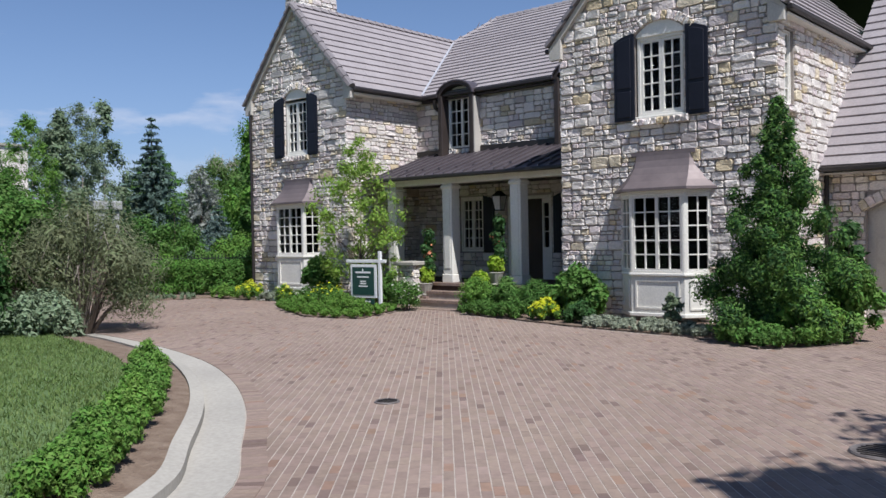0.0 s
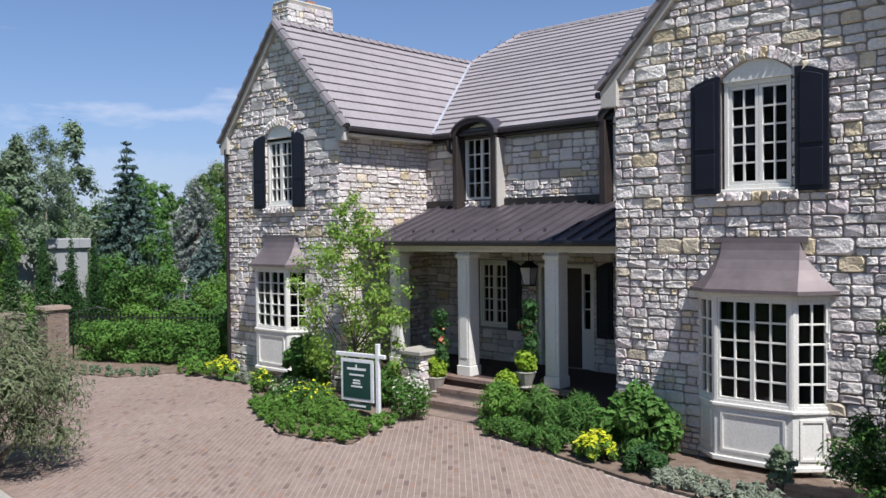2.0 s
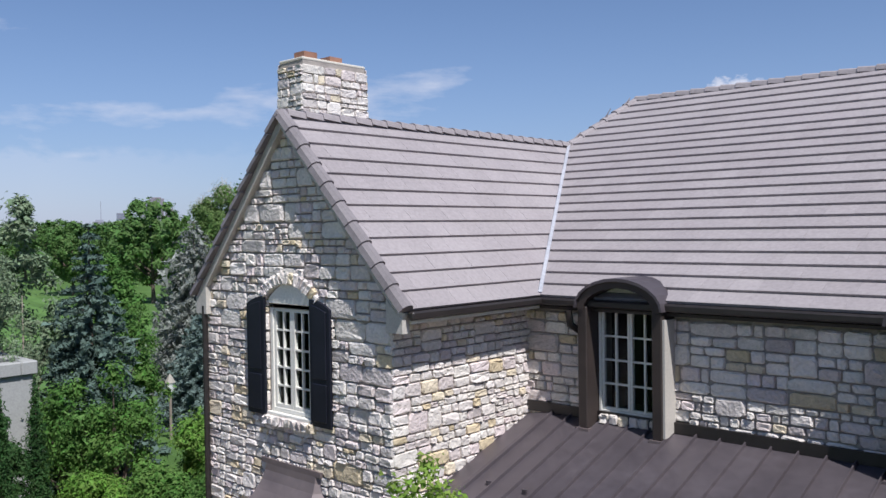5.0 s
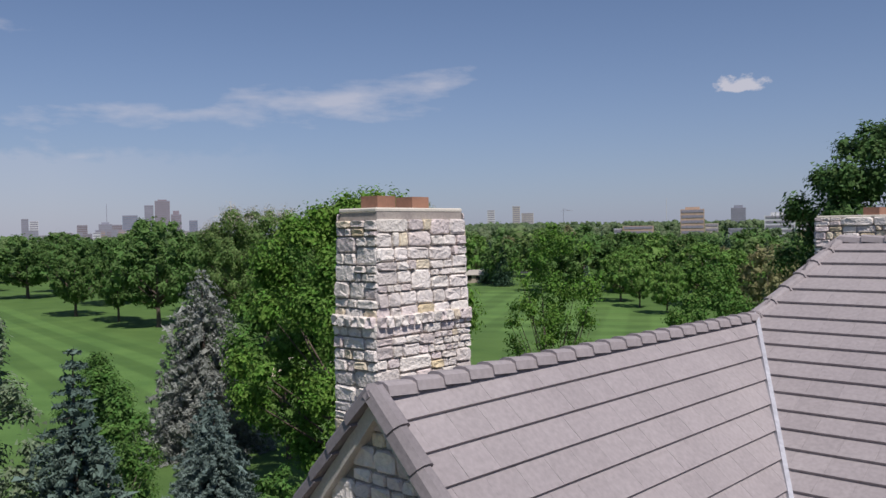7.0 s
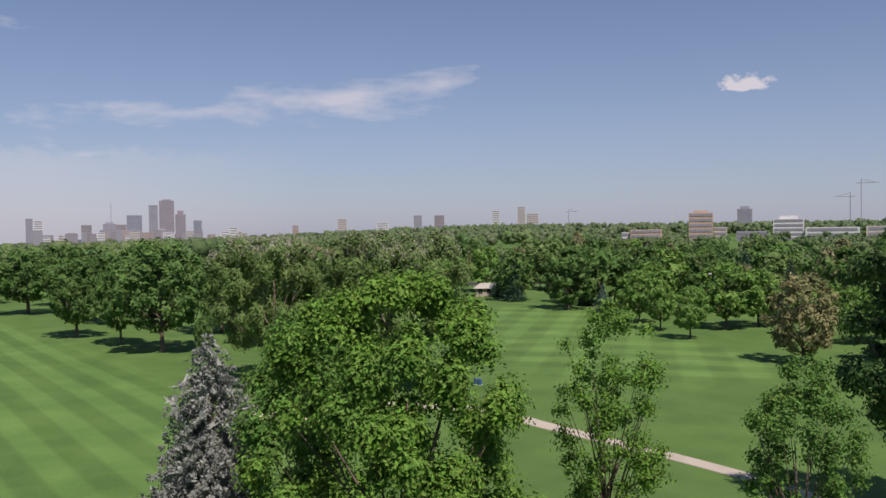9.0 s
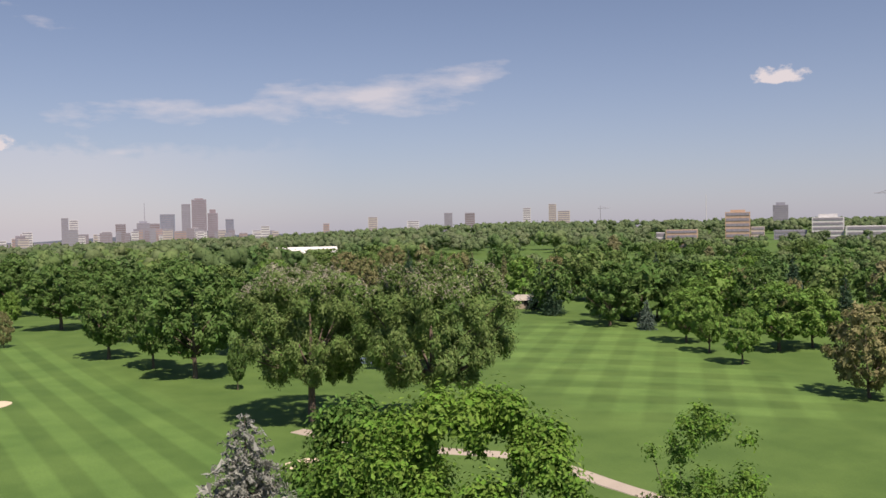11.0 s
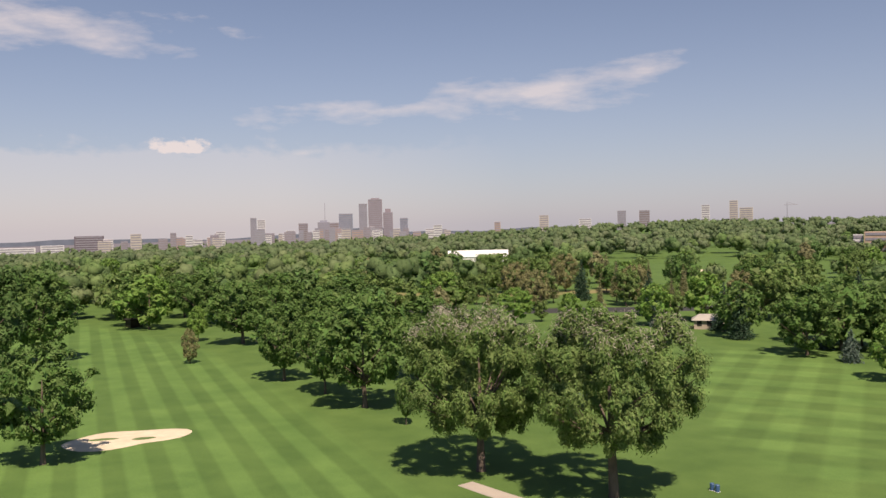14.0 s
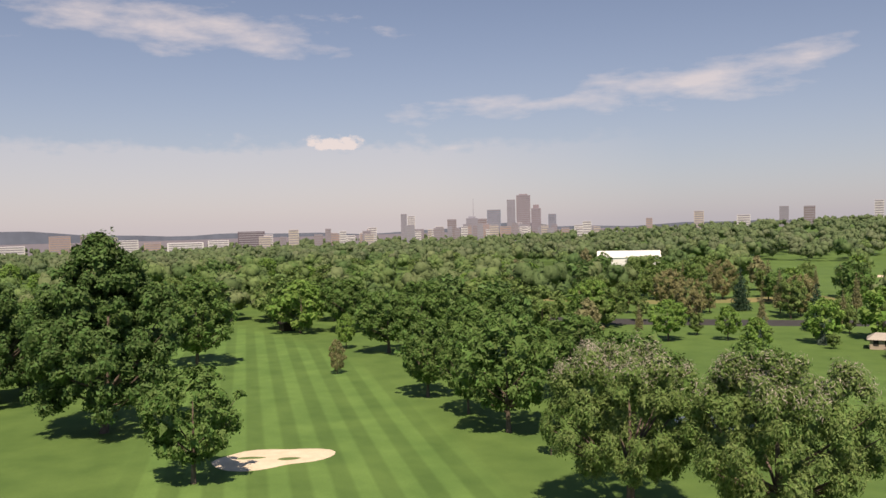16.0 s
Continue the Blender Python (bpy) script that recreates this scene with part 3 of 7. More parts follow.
def bay(cx, wall_y, front_y, half_wall, half_front, z_base, z_sill, z_head, z_roof, half_top, cols=4):
    """A three-sided bay: panelled base, glazed front and sides, and a flared copper roof."""
    pts = [(cx - half_wall, wall_y), (cx - half_front, front_y), (cx + half_front, front_y), (cx + half_wall, wall_y)]
    body = part("bay_window", Geo().slab(pts, z_base, z_sill - .05), CREAM, house, "cream painted bay window")
    lip = [(cx - half_wall - .03, wall_y), (cx - half_front - .02, front_y - .04), (cx + half_front + .02, front_y - .04), (cx + half_wall + .03, wall_y)]
    part("bay_sill", Geo().slab(lip, z_sill - .05, z_sill), CREAM, body, bevel=0.01)
    part("bay_foot", Geo().slab(lip, z_base - .05, z_base + .02), CREAM, body, bevel=0.01)
    part("bay_head", Geo().slab(lip, z_head, z_head + .1), CREAM, body, bevel=0.01)
    for a, b, c, n in ((pts[0], pts[1], 2, 1), (pts[1], pts[2], cols // 2, 2), (pts[2], pts[3], 2, 1)):
        m = facing(a, b)
        w = math.dist(a, b)
        casement(m @ Matrix.Translation((0, 0, z_sill)), w, z_head - z_sill, c, 5, leaves=n, y=0.03, depth=.08, frame_w=.05, rail=.03, dark=False)
        rim, z0, z1 = 0.035, z_base + .09, z_sill - .12
        f = Geo(m)
        f.box(.09, -.018, z0, w - .09, 0.0, z0 + rim).box(.09, -.018, z1 - rim, w - .09, 0.0, z1)
        f.box(.09, -.018, z0 + rim, .09 + rim, 0.0, z1 - rim).box(w - .09 - rim, -.018, z0 + rim, w - .09, 0.0, z1 - rim)
        part("moulding", f, CREAM, body)
    # dark sheet laid over the pale sill as painted shade inside the bay
    part("bay_floor", Geo().slab([(cx - half_wall + .06, wall_y + .3), (cx - half_front + .03, front_y + .09), (cx + half_front - .03, front_y + .09), (cx + half_wall - .06, wall_y + .3)], z_sill + .004, z_sill + .014), ROOM_SHADE, body)
    # flared sheet roof in rings
    rings = []
    for k in range(6):
        s = k / 5
        flare = (1 - s) ** 1.9
        out = 0.12 * flare
        hw = half_top + (half_wall + .12 - half_top) * flare
        hf = half_top - .06 + (half_front + .10 - half_top + .06) * flare
        fy = wall_y - .05 - (wall_y - front_y + .06) * (flare * .92 + .05)
        z = z_head + .1 + (z_roof - z_head - .1) * s
        rings.append([(cx - hw, wall_y, z), (cx - hf, fy, z), (cx + hf, fy, z), (cx + hw, wall_y, z)])
    roof = Geo()
    for lo, up in zip(rings, rings[1:]):
        roof.add(lo + up, [(0, 1, 5, 4), (1, 2, 6, 5), (2, 3, 7, 6)])
    roof.add(rings[-1], [(0, 1, 2, 3)])
    roof.add(rings[0], [(3, 2, 1, 0)])
    ob = part("bay_roof", roof, COPPER, house, "weathered copper bay roof")
    drip = [(x, y, z - .05) for x, y, z in rings[0]]
    part("drip_edge", Geo().hull([(x + (.015 if x > cx else -.015), y - .015, z) for x, y, z in drip], [(x + (.015 if x > cx else -.015), y - .015, z + .05) for x, y, z in drip]), COPPER, ob)
    part("flashing", Geo().box(cx - half_top - .05, wall_y - .075, z_roof - .03, cx + half_top + .05, wall_y, z_roof + .04), COPPER, ob)
    # a near-black box that stands for the unlit room behind
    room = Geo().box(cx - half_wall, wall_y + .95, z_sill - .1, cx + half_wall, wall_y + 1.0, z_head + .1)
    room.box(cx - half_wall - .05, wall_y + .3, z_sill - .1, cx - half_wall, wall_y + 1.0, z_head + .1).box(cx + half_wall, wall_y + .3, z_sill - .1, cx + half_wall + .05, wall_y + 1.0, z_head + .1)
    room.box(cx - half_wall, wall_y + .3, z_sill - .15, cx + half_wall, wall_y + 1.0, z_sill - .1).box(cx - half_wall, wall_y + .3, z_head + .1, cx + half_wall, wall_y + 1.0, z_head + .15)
    part("room_niche", room, ROOM_SHADE, body)


# west wing
front_a = facing((AX0, AY), (AX1, AY))
ca = A_PEAK[0] - AX0
stone_wall(house, (AX0, AY), (AX1, AY), GZ - .3, EAVE, [(ca - .47, 4.16, ca + .47, 5.9), (ca - .80, .62, ca + .80, 2.85)], (ca, A_PEAK[1]), near=(ca, 4.5), extra=((ca - .95, 2.7, ca + .95, 2.9),))
arched_window(front_a, ca - .47, 4.16, .94, 1.5)
bay(A_PEAK[0] + .02, AY, AY - .34, .92, .56, .55, 1.42, 2.76, 3.46, .60)
stone_wall(house, (AX1, AY), (AX1, MY), GZ - .3, EAVE, near=(1.3, 4.8))
stone_wall(house, (AX0, 25.5), (AX0, AY), GZ - .6, EAVE, stones=120, near=(10.5, 4.5))
# east wing
front_b = facing((BX0, BY), (BX1, BY))
cb = B_PEAK[0] - BX0
stone_wall(house, (BX0, BY), (BX1, BY), GZ - .3, EAVE, [(cb - .49, 4.08, cb + .49, 5.85), (cb - .78, .45, cb + .9, 2.68)], (cb, B_PEAK[1]), near=(1.6, 3.5))
arched_window(front_b, cb - .45, 4.08, .98, 1.5, sh_w=.44)
bay(-7.54, BY, BY - .34, .93, .54, .36, 1.12, 2.60, 3.36, .60)
stone_wall(house, (BX0, MY), (BX0, BY), GZ - .3, EAVE, stones=60)
east_b = facing((BX1, BY), (BX1, 24))
stone_wall(house, (BX1, BY), (BX1, 24.0), GZ - .3, EAVE, [(.30, 4.08, .78, 5.40)], stones=200, near=(1.5, 3.5))
casement(east_b @ Matrix.Translation((.30, 0, 4.08)), .48, 1.32, 1, 5, rail=.035, frame_w=.04)
sill_stones(east_b, .24, .84, 4.0, 4)
# middle
mid = facing((AX1, MY), (BX0, MY))
DORM = ((-15.36, -14.14), (-11.62, -10.4))
mid_holes = [(-15.21 - AX1, 4.2, -14.29 - AX1, 5.75), (-11.47 - AX1, 4.2, -10.55 - AX1, 5.75),
             (-14.9 - AX1, 1.45, -14.08 - AX1, 2.9), (-13.30 - AX1, .75, -11.95 - AX1, 2.85), (-11.42 - AX1, 1.45, -10.7 - AX1, 2.9)]
stone_wall(house, (AX1, MY), (BX0, MY), GZ - .3, EAVE, mid_holes, near=(4, 4.8), stones=280)
for x in (-15.21, -11.47):
    casement(mid @ Matrix.Translation((x - AX1, 0, 4.2)), .92, 1.40, 2, 4, leaves=2, y=.0, rail=.035, frame_w=.04)
    sill_stones(mid, x - AX1 + .02, x - AX1 + .90, 4.13, 6)
for x in (-14.9, -11.5):
    casement(mid @ Matrix.Translation((x - AX1, 0, 1.45)), .82 if x < -13 else .8, 1.45, 2, 5, leaves=2, y=.08)
for x, lean in ((-14.05, -1), (-11.85, 1)):
    shutter(mid @ Matrix.Translation((x - AX1, 0, 1.42)), .36, 1.48, lean=lean)
# gap walls behind
stone_wall(house, (BX1, 26.5), (AX0, 26.5), GZ - .6, EAVE, stones=0)


def roof_plane(name, corners, course=0.29, across=0.36, tiles=0, mat=TILE):
    """Overlapping flat tiles over a plane: corners are eave left, eave right, top right, top left, seen from outside.
    Each course is a row of slabs that lap the one below."""
    el, er, tr, tl = [Vector(c) for c in corners]
    along = (er - el).normalized()
    normal = along.cross(((tl + tr) / 2 - (el + er) / 2)).normalized()
    up = normal.cross(along).normalized()
    low, high = min(el.dot(up), er.dot(up)), max(tl.dot(up), tr.dot(up))
    deck = Geo().hull([c - normal * .06 for c in (el, er, tr, tl)], [c - normal * .012 for c in (el, er, tr, tl)])
    ob = part(name, deck, GUTTER, house)
    n = int(round((high - low) / course))
    step = (high - low) / n
    o = el
    def uv(c):
        d = c - o
        return d.dot(along), d.dot(up)
    quad = [uv(c) for c in (el, er, tr, tl)]
    def edge(k0, k1, v):
        (u0, v0), (u1, v1) = quad[k0], quad[k1]
        s = 0 if abs(v1 - v0) < 1e-6 else min(max((v - v0) / (v1 - v0), 0), 1)
        return u0 + (u1 - u0) * s
    shapes, rest, made = {}, Geo(), 0
    v_low = min(q[1] for q in quad)
    for r in range(n):
        v0, v1 = v_low + r * step, v_low + (r + 1) * step
        la, lb = edge(0, 3, v0), edge(0, 3, v1)
        ra, rb = edge(1, 2, v0), edge(1, 2, v1)
        start = min(la, lb) - (0 if r % 2 else across / 2)
        u = start
        while u < max(ra, rb) - .01:
            a0, a1 = max(u, la), min(u + across, ra)
            b0, b1 = max(u, lb), min(u + across, rb)
            u += across
            if a1 - a0 < .01 and b1 - b0 < .01:
                continue
            a1, b1 = max(a1, a0), max(b1, b0)
            gap = .001
            lift = float(rng.uniform(-.0015, .0015))
            def at(uu, vv, nn):
                return o + along * uu + up * vv + normal * nn
            lo = [at(a0 + gap, v0, .0 + lift), at(a1 - gap, v0, .0 + lift), at(b1 - gap, v1 + .02, -.012), at(b0 + gap, v1 + .02, -.012)]
            hi = [at(a0 + gap, v0, .04 + lift), at(a1 - gap, v0, .04 + lift), at(b1 - gap, v1 + .02, .004), at(b0 + gap, v1 + .02, .004)]
            if made < tiles:
                t = part("roof_tile", Geo().hull(lo, hi), mat, ob)
                made += 1
            else:
                rest.hull(lo, hi)
    if rest.v:
        part("tiling", rest, TILE_REST, ob, kind="stuff")
    return ob


def cap_row(a, b, parent, wide=0.105, length=0.30, mat=TILE, name="ridge_tile", lift=0.022, high=.036):
    """Half-round caps that lap one another from a up to b."""
    a, b = Vector(a), Vector(b)
    n = max(1, int(round((b - a).length / length)))
    way = (b - a).normalized()
    side = way.cross(Vector((0, 0, 1))).normalized()
    upw = side.cross(way).normalized()
    seg = (b - a).length / n
    g = Geo()
    prof = [(-wide, -.06), (-wide * .8, .015), (-wide * .35, high), (wide * .35, high), (wide * .8, .015), (wide, -.06)]
    lower = [side * s * 1.06 + upw * (t + lift + .022) - way * seg * .5 for s, t in prof]
    upper = [side * s * .94 + upw * (t + lift - .004) + way * seg * .56 for s, t in prof]
    g.hull([tuple(p) for p in lower][::-1], [tuple(p) for p in upper][::-1])
    mesh = g.mesh(name, mat)
    for i in range(n):
        ob = new(name, mesh)
        ob.parent = parent
        ob.location = a + way * seg * (i + .5)


def gable_roof(front, back, peak, x0, x1, z_edge, tiles):
    """Two slopes with caps on the ridge and along the front rakes, barge boards, gutters."""
    px, pz = peak
    west = roof_plane("roof", [(x0, back, z_edge), (x0, front, z_edge), (px, front, pz), (px, back, pz)], tiles=40)
    east = roof_plane("roof", [(x1, front, z_edge), (x1, back, z_edge), (px, back, pz), (px, front, pz)], tiles=tiles)
    cap_row((px, front + .05, pz), (px, back, pz), west)
    for x, par in ((x0, west), (x1, east)):
        cap_row((x, front, z_edge), (px, front, pz), par, wide=.10, length=.33, mat=RIDGE, name="rake_tile", lift=.03, high=.055)
        inward = 1 if x < px else -1
        board = [(x + inward * .02, z_edge - .03), (px, pz - .03), (px, pz - .19), (x + inward * .04, z_edge - .16)]
        if inward < 0:
            board = board[::-1]
        part("barge_board", Geo().plate(board[::-1], front - .015, front + .10), TAUPE, par)
        stop = [(x + inward * .03, z_edge - .27), (x + inward * .31, z_edge - .27), (x + inward * .31, z_edge + .14), (x + inward * .03, z_edge - .10)]
        part("eave_return", Geo().plate(stop if inward > 0 else stop[::-1], front - .022, front + .10), TAUPE, par, bevel=.004)
    for x, s in ((x0, -1), (x1, 1)):
        part("gutter", Geo().box(min(x, x + s * .11), front + .02, z_edge - .10, max(x, x + s * .11), back, z_edge - .005), GUTTER, house, bevel=.02)
        part("soffit", Geo().box(min(x, x - s * .4), front + .1, z_edge - .16, max(x, x - s * .4), back, z_edge - .12), CREAM, house)
    return west, east


gable_roof(AY - .10, 27.4, (A_PEAK[0], 8.22), -20.62, -16.08, 5.70, 300)
gable_roof(BY - .10, 22.0, (B_PEAK[0], 8.34), -10.05, -5.22, 5.70, 60)
# middle roof: front slope between the two valleys, a hip at its west end
SL = 0.61
EY = MY - .17
HT = (-17.85, 23.0)
zt = 5.70 + SL * (HT[1] - EY)
yv = EY + (8.22 - 5.70) / SL
roof_plane("roof", [(-16.08, EY, 5.70), (-9.9, EY, 5.70), (-9.9 + 2.2, yv, 8.22), (A_PEAK[0], yv, 8.22)], tiles=300)
upper_roof = roof_plane("roof", [(A_PEAK[0], yv, 8.22), (-7.7, yv, 8.22), (-2.0, HT[1], zt), (HT[0], HT[1], zt)], tiles=120)
roof_plane("roof", [(-2, 27.5, 6.4), (A_PEAK[0], 27.5, 6.4), (HT[0], HT[1], zt), (-2, HT[1], zt)], tiles=0)
roof_plane("roof", [(A_PEAK[0], 25.0, 8.22), (A_PEAK[0], yv, 8.22), (HT[0], HT[1], zt), (HT[0], 23.4, zt)], tiles=0)
cap_row((A_PEAK[0], yv, 8.22), (HT[0], HT[1], zt), upper_roof)
cap_row((HT[0], HT[1], zt), (-2.0, HT[1], zt), upper_roof)
part("gutter", Geo().box(-16.0, EY - .1, 5.6, -10.0, EY + .01, 5.695), GUTTER, house, bevel=.02)
part("soffit", Geo().box(-16.2, EY, 5.54, -9.9, MY + .1, 5.58), DARKWOOD, house)
part("valley_flashing", Geo().tube([(-16.08, EY, 5.74), (A_PEAK[0], yv, 8.27)], [.042, .042], 5), ZINC, house)
# garage wing
GY = 17.1
part("roof_gable_infill", Geo().plate([(-9.9, 5.6), (-5.4, 5.6), (-7.6, 8.1)], 21.9, 22.1), MORTAR, house)
stone_wall(house, (BX1, GY), (3.0, GY), GZ - .3, 3.05, [(.75, GZ, 3.3, 2.55)], stones=120, near=(.5, 2))
roof_plane("roof", [(BX1, GY - .3, 3.05), (3.3, GY - .3, 3.05), (3.3, 21.0, 7.3), (BX1, 21.0, 7.3)], tiles=60)
part("gutter", Geo().box(BX1, GY - .4, 2.95, 3.3, GY - .29, 3.045), GUTTER, house, bevel=.02)
part("soffit", Geo().box(BX1, GY - .3, 2.9, 3.3, GY, 2.93), TAUPE, house)
stone_wall(house, (3.0, GY), (3.0, 24.0), GZ - .3, 3.05, stones=0)

# ---- ground ----
def smooth(a, b, x):
    t = np.clip((x - a) / (b - a), 0, 1)
    return t * t * (3 - 2 * t)


def ground_height(x, y):
    """Flat round the house, falling to the golf course, then slowly rising to the north."""
    x, y = np.asarray(x, float), np.asarray(y, float)
    out = np.maximum(-26 - x, (y - 31) * 0.9)          # metres past the lot
    z = 0.12 - 3.12 * smooth(0, 34, out)
    z = z + 0.45 * np.sin(x / 21 + 1) * np.sin(y / 17) * smooth(30, 60, out)
    d = np.hypot(x + 20, y - 15)
    az = np.degrees(np.arctan2(-(x + 20), y - 15))
    far = np.interp(az, (-60, 20, 30, 40, 46, 54, 62, 72, 84, 130), (8, 9, 9, 10, 7, -1, -6, -12, -18, -18))
    z = z + smooth(230, 1450, d) * far
    z = z - smooth(1700, 4800, d) * 25
    return z


def zone_of(x, y):
    """0 rough grass, 1 mown fairway with straight stripes, 0.5 the checked fairway."""
    f1 = smooth(21, 15, np.abs(y - (37 + 11 * np.sin((x + 90) / -60)))) * smooth(-55, -75, x) * smooth(-262, -244, x)
    e1 = ((x + 89.5) * .82 - (y - 113.7) * .573) / 40
    e2 = ((x + 89.5) * .573 + (y - 113.7) * .82) / 15
    f2 = smooth(1.15, 0.9, (e1 ** 4 + e2 ** 4) ** .25)
    return f1, f2


def coords(breaks):
    out = [breaks[0][0]]
    for a, b, step in breaks:
        n = max(1, int(round((b - a) / step)))
        out += [a + (b - a) * (i + 1) / n for i in range(n)]
    return out


gx = coords([(-4900, -1700, 400), (-1700, -500, 60), (-500, -240, 13), (-240, -20, 2.0), (-20, 40, 4), (40, 400, 40), (400, 4900, 500)])
gy = coords([(-4900, -400, 500), (-400, -40, 40), (-40, 0, 4), (0, 190, 2.0), (190, 500, 12), (500, 1700, 60), (1700, 4900, 400)])
X, Y = np.meshgrid(gx, gy)
Z = ground_height(X, Y)
nx, ny = len(gx), len(gy)
data = bpy.data.meshes.new("ground")
idx = np.arange(nx * ny).reshape(ny, nx)
quads = np.stack([idx[:-1, :-1], idx[:-1, 1:], idx[1:, 1:], idx[1:, :-1]], -1).reshape(-1, 4)
data.from_pydata(np.stack([X, Y, Z], -1).reshape(-1, 3).tolist(), [], quads.tolist())
f1, f2 = zone_of(X, Y)
zone = data.color_attributes.new("mowing", "FLOAT_COLOR", "POINT")
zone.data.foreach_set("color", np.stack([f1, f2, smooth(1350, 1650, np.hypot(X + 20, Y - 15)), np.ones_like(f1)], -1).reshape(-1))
data.polygons.foreach_set("use_smooth", [True] * len(data.polygons))


def grass_material():
    m = material("mown_grass", (0.098, 0.172, 0.046), (0.070, 0.133, 0.035), 0.2, 0.85, 0.6, fine=28, deep=0.03, spec=0.15)
    nodes, links = m.node_tree.nodes, m.node_tree.links
    skin = next(n for n in nodes if n.type == "BSDF_PRINCIPLED")
    base = skin.inputs["Base Color"].links[0].from_socket
    attr = nodes.new("ShaderNodeVertexColor")
    attr.layer_name = "mowing"
    sep = nodes.new("ShaderNodeSeparateColor")
    links.new(attr.outputs[0], sep.inputs[0])
    geo = nodes.new("ShaderNodeNewGeometry")
    xyz = nodes.new("ShaderNodeSeparateXYZ")
    links.new(geo.outputs["Position"], xyz.inputs[0])

    def op(kind, a, b=0.0, clamp=False):
        node = nodes.new("ShaderNodeMath")
        node.operation, node.use_clamp = kind, clamp
        for k, v in enumerate((a, b)):
            if isinstance(v, (int, float)):
                node.inputs[k].default_value = v
            else:
                links.new(v, node.inputs[k])
        return node.outputs[0]

    def stripes(angle, width, sharp=3.0):
        c, s = math.cos(radians(angle)), math.sin(radians(angle))
        across = op("ADD", op("MULTIPLY", xyz.outputs[0], c), op("MULTIPLY", xyz.outputs[1], s))
        return op("ADD", op("MULTIPLY", op("SINE", op("MULTIPLY", across, math.pi / width)), sharp), 0.5, True)

    one = op("MULTIPLY", stripes(80, 2.1, 1.6), sep.outputs[0])
    two = op("MULTIPLY", op("ADD", op("MULTIPLY", stripes(30, 3.0, 1.4), .6), op("MULTIPLY", stripes(120, 4.2, 1.4), .6)), sep.outputs[1])
    mown = op("MAXIMUM", sep.outputs[0], sep.outputs[1])
    hs = nodes.new("ShaderNodeHueSaturation")
    links.new(base, hs.inputs["Color"])
    links.new(op("ADD", op("ADD", 1.0, op("MULTIPLY", op("ADD", one, op("MULTIPLY", two, 1.4)), 0.27)), op("MULTIPLY", sep.outputs[1], -0.07)), hs.inputs["Value"])
    links.new(op("ADD", 0.5, op("MULTIPLY", sep.outputs[0], 0.004)), hs.inputs["Hue"])
    # the grass blends to mauve-grey between 1350 and 1650 m out
    far_tint = nodes.new("ShaderNodeMix")
    far_tint.data_type = "RGBA"
    links.new(sep.outputs[2], far_tint.inputs[0])
    links.new(hs.outputs[0], far_tint.inputs[6])
    far_tint.inputs[7].default_value = (0.17, 0.16, 0.18, 1)
    links.new(far_tint.outputs[2], skin.inputs["Base Color"])
    return m


GRASS = grass_material()
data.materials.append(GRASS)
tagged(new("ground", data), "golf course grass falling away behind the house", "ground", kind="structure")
LAWN = material("lawn_turf", (0.13, 0.19, 0.075), (0.105, 0.16, 0.06), 0.5, 0.9, 0.6, fine=60, deep=0.03, spec=0.15)


def blob(cx, cy, rx, ry, turn=0, n=28, wob=0.12, seed=0):
    r = np.random.default_rng(seed)
    ph = r.uniform(0, 6.28, 4)
    pts = []
    for i in range(n):
        a = 6.2832 * i / n
        k = 1 + wob * (math.sin(2 * a + ph[0]) * .6 + math.sin(3 * a + ph[1]) * .5 + math.sin(5 * a + ph[2]) * .25)
        x, y = rx * k * math.cos(a), ry * k * math.sin(a)
        c, s = math.cos(radians(turn)), math.sin(radians(turn))
        pts.append((cx + c * x - s * y, cy + s * x + c * y))
    return pts


def draped(name, outline, mat, lift, label, category="ground"):
    """A flat-edged sheet that follows the ground, as a fan of rings round the outline's middle."""
    c = np.mean(outline, axis=0)
    verts, faces, n = [], [], len(outline)
    rings = 6
    for k in range(rings, 0, -1):
        for p in outline:
            q = c + (np.array(p) - c) * k / rings
            verts.append((q[0], q[1], float(ground_height(q[0], q[1])) + lift - (0.05 if k == rings else 0)))
    verts.append((c[0], c[1], float(ground_height(*c)) + lift))
    for k in range(rings - 1):
        faces += [(k * n + i, k * n + (i + 1) % n, (k + 1) * n + (i + 1) % n, (k + 1) * n + i) for i in range(n)]
    faces += [((rings - 1) * n + i, (rings - 1) * n + (i + 1) % n, rings * n) for i in range(n)]
    mesh = bpy.data.meshes.new(name)
    mesh.from_pydata(verts, [], faces)
    mesh.materials.append(mat)
    return tagged(new(name, mesh), label, category, kind="structure")


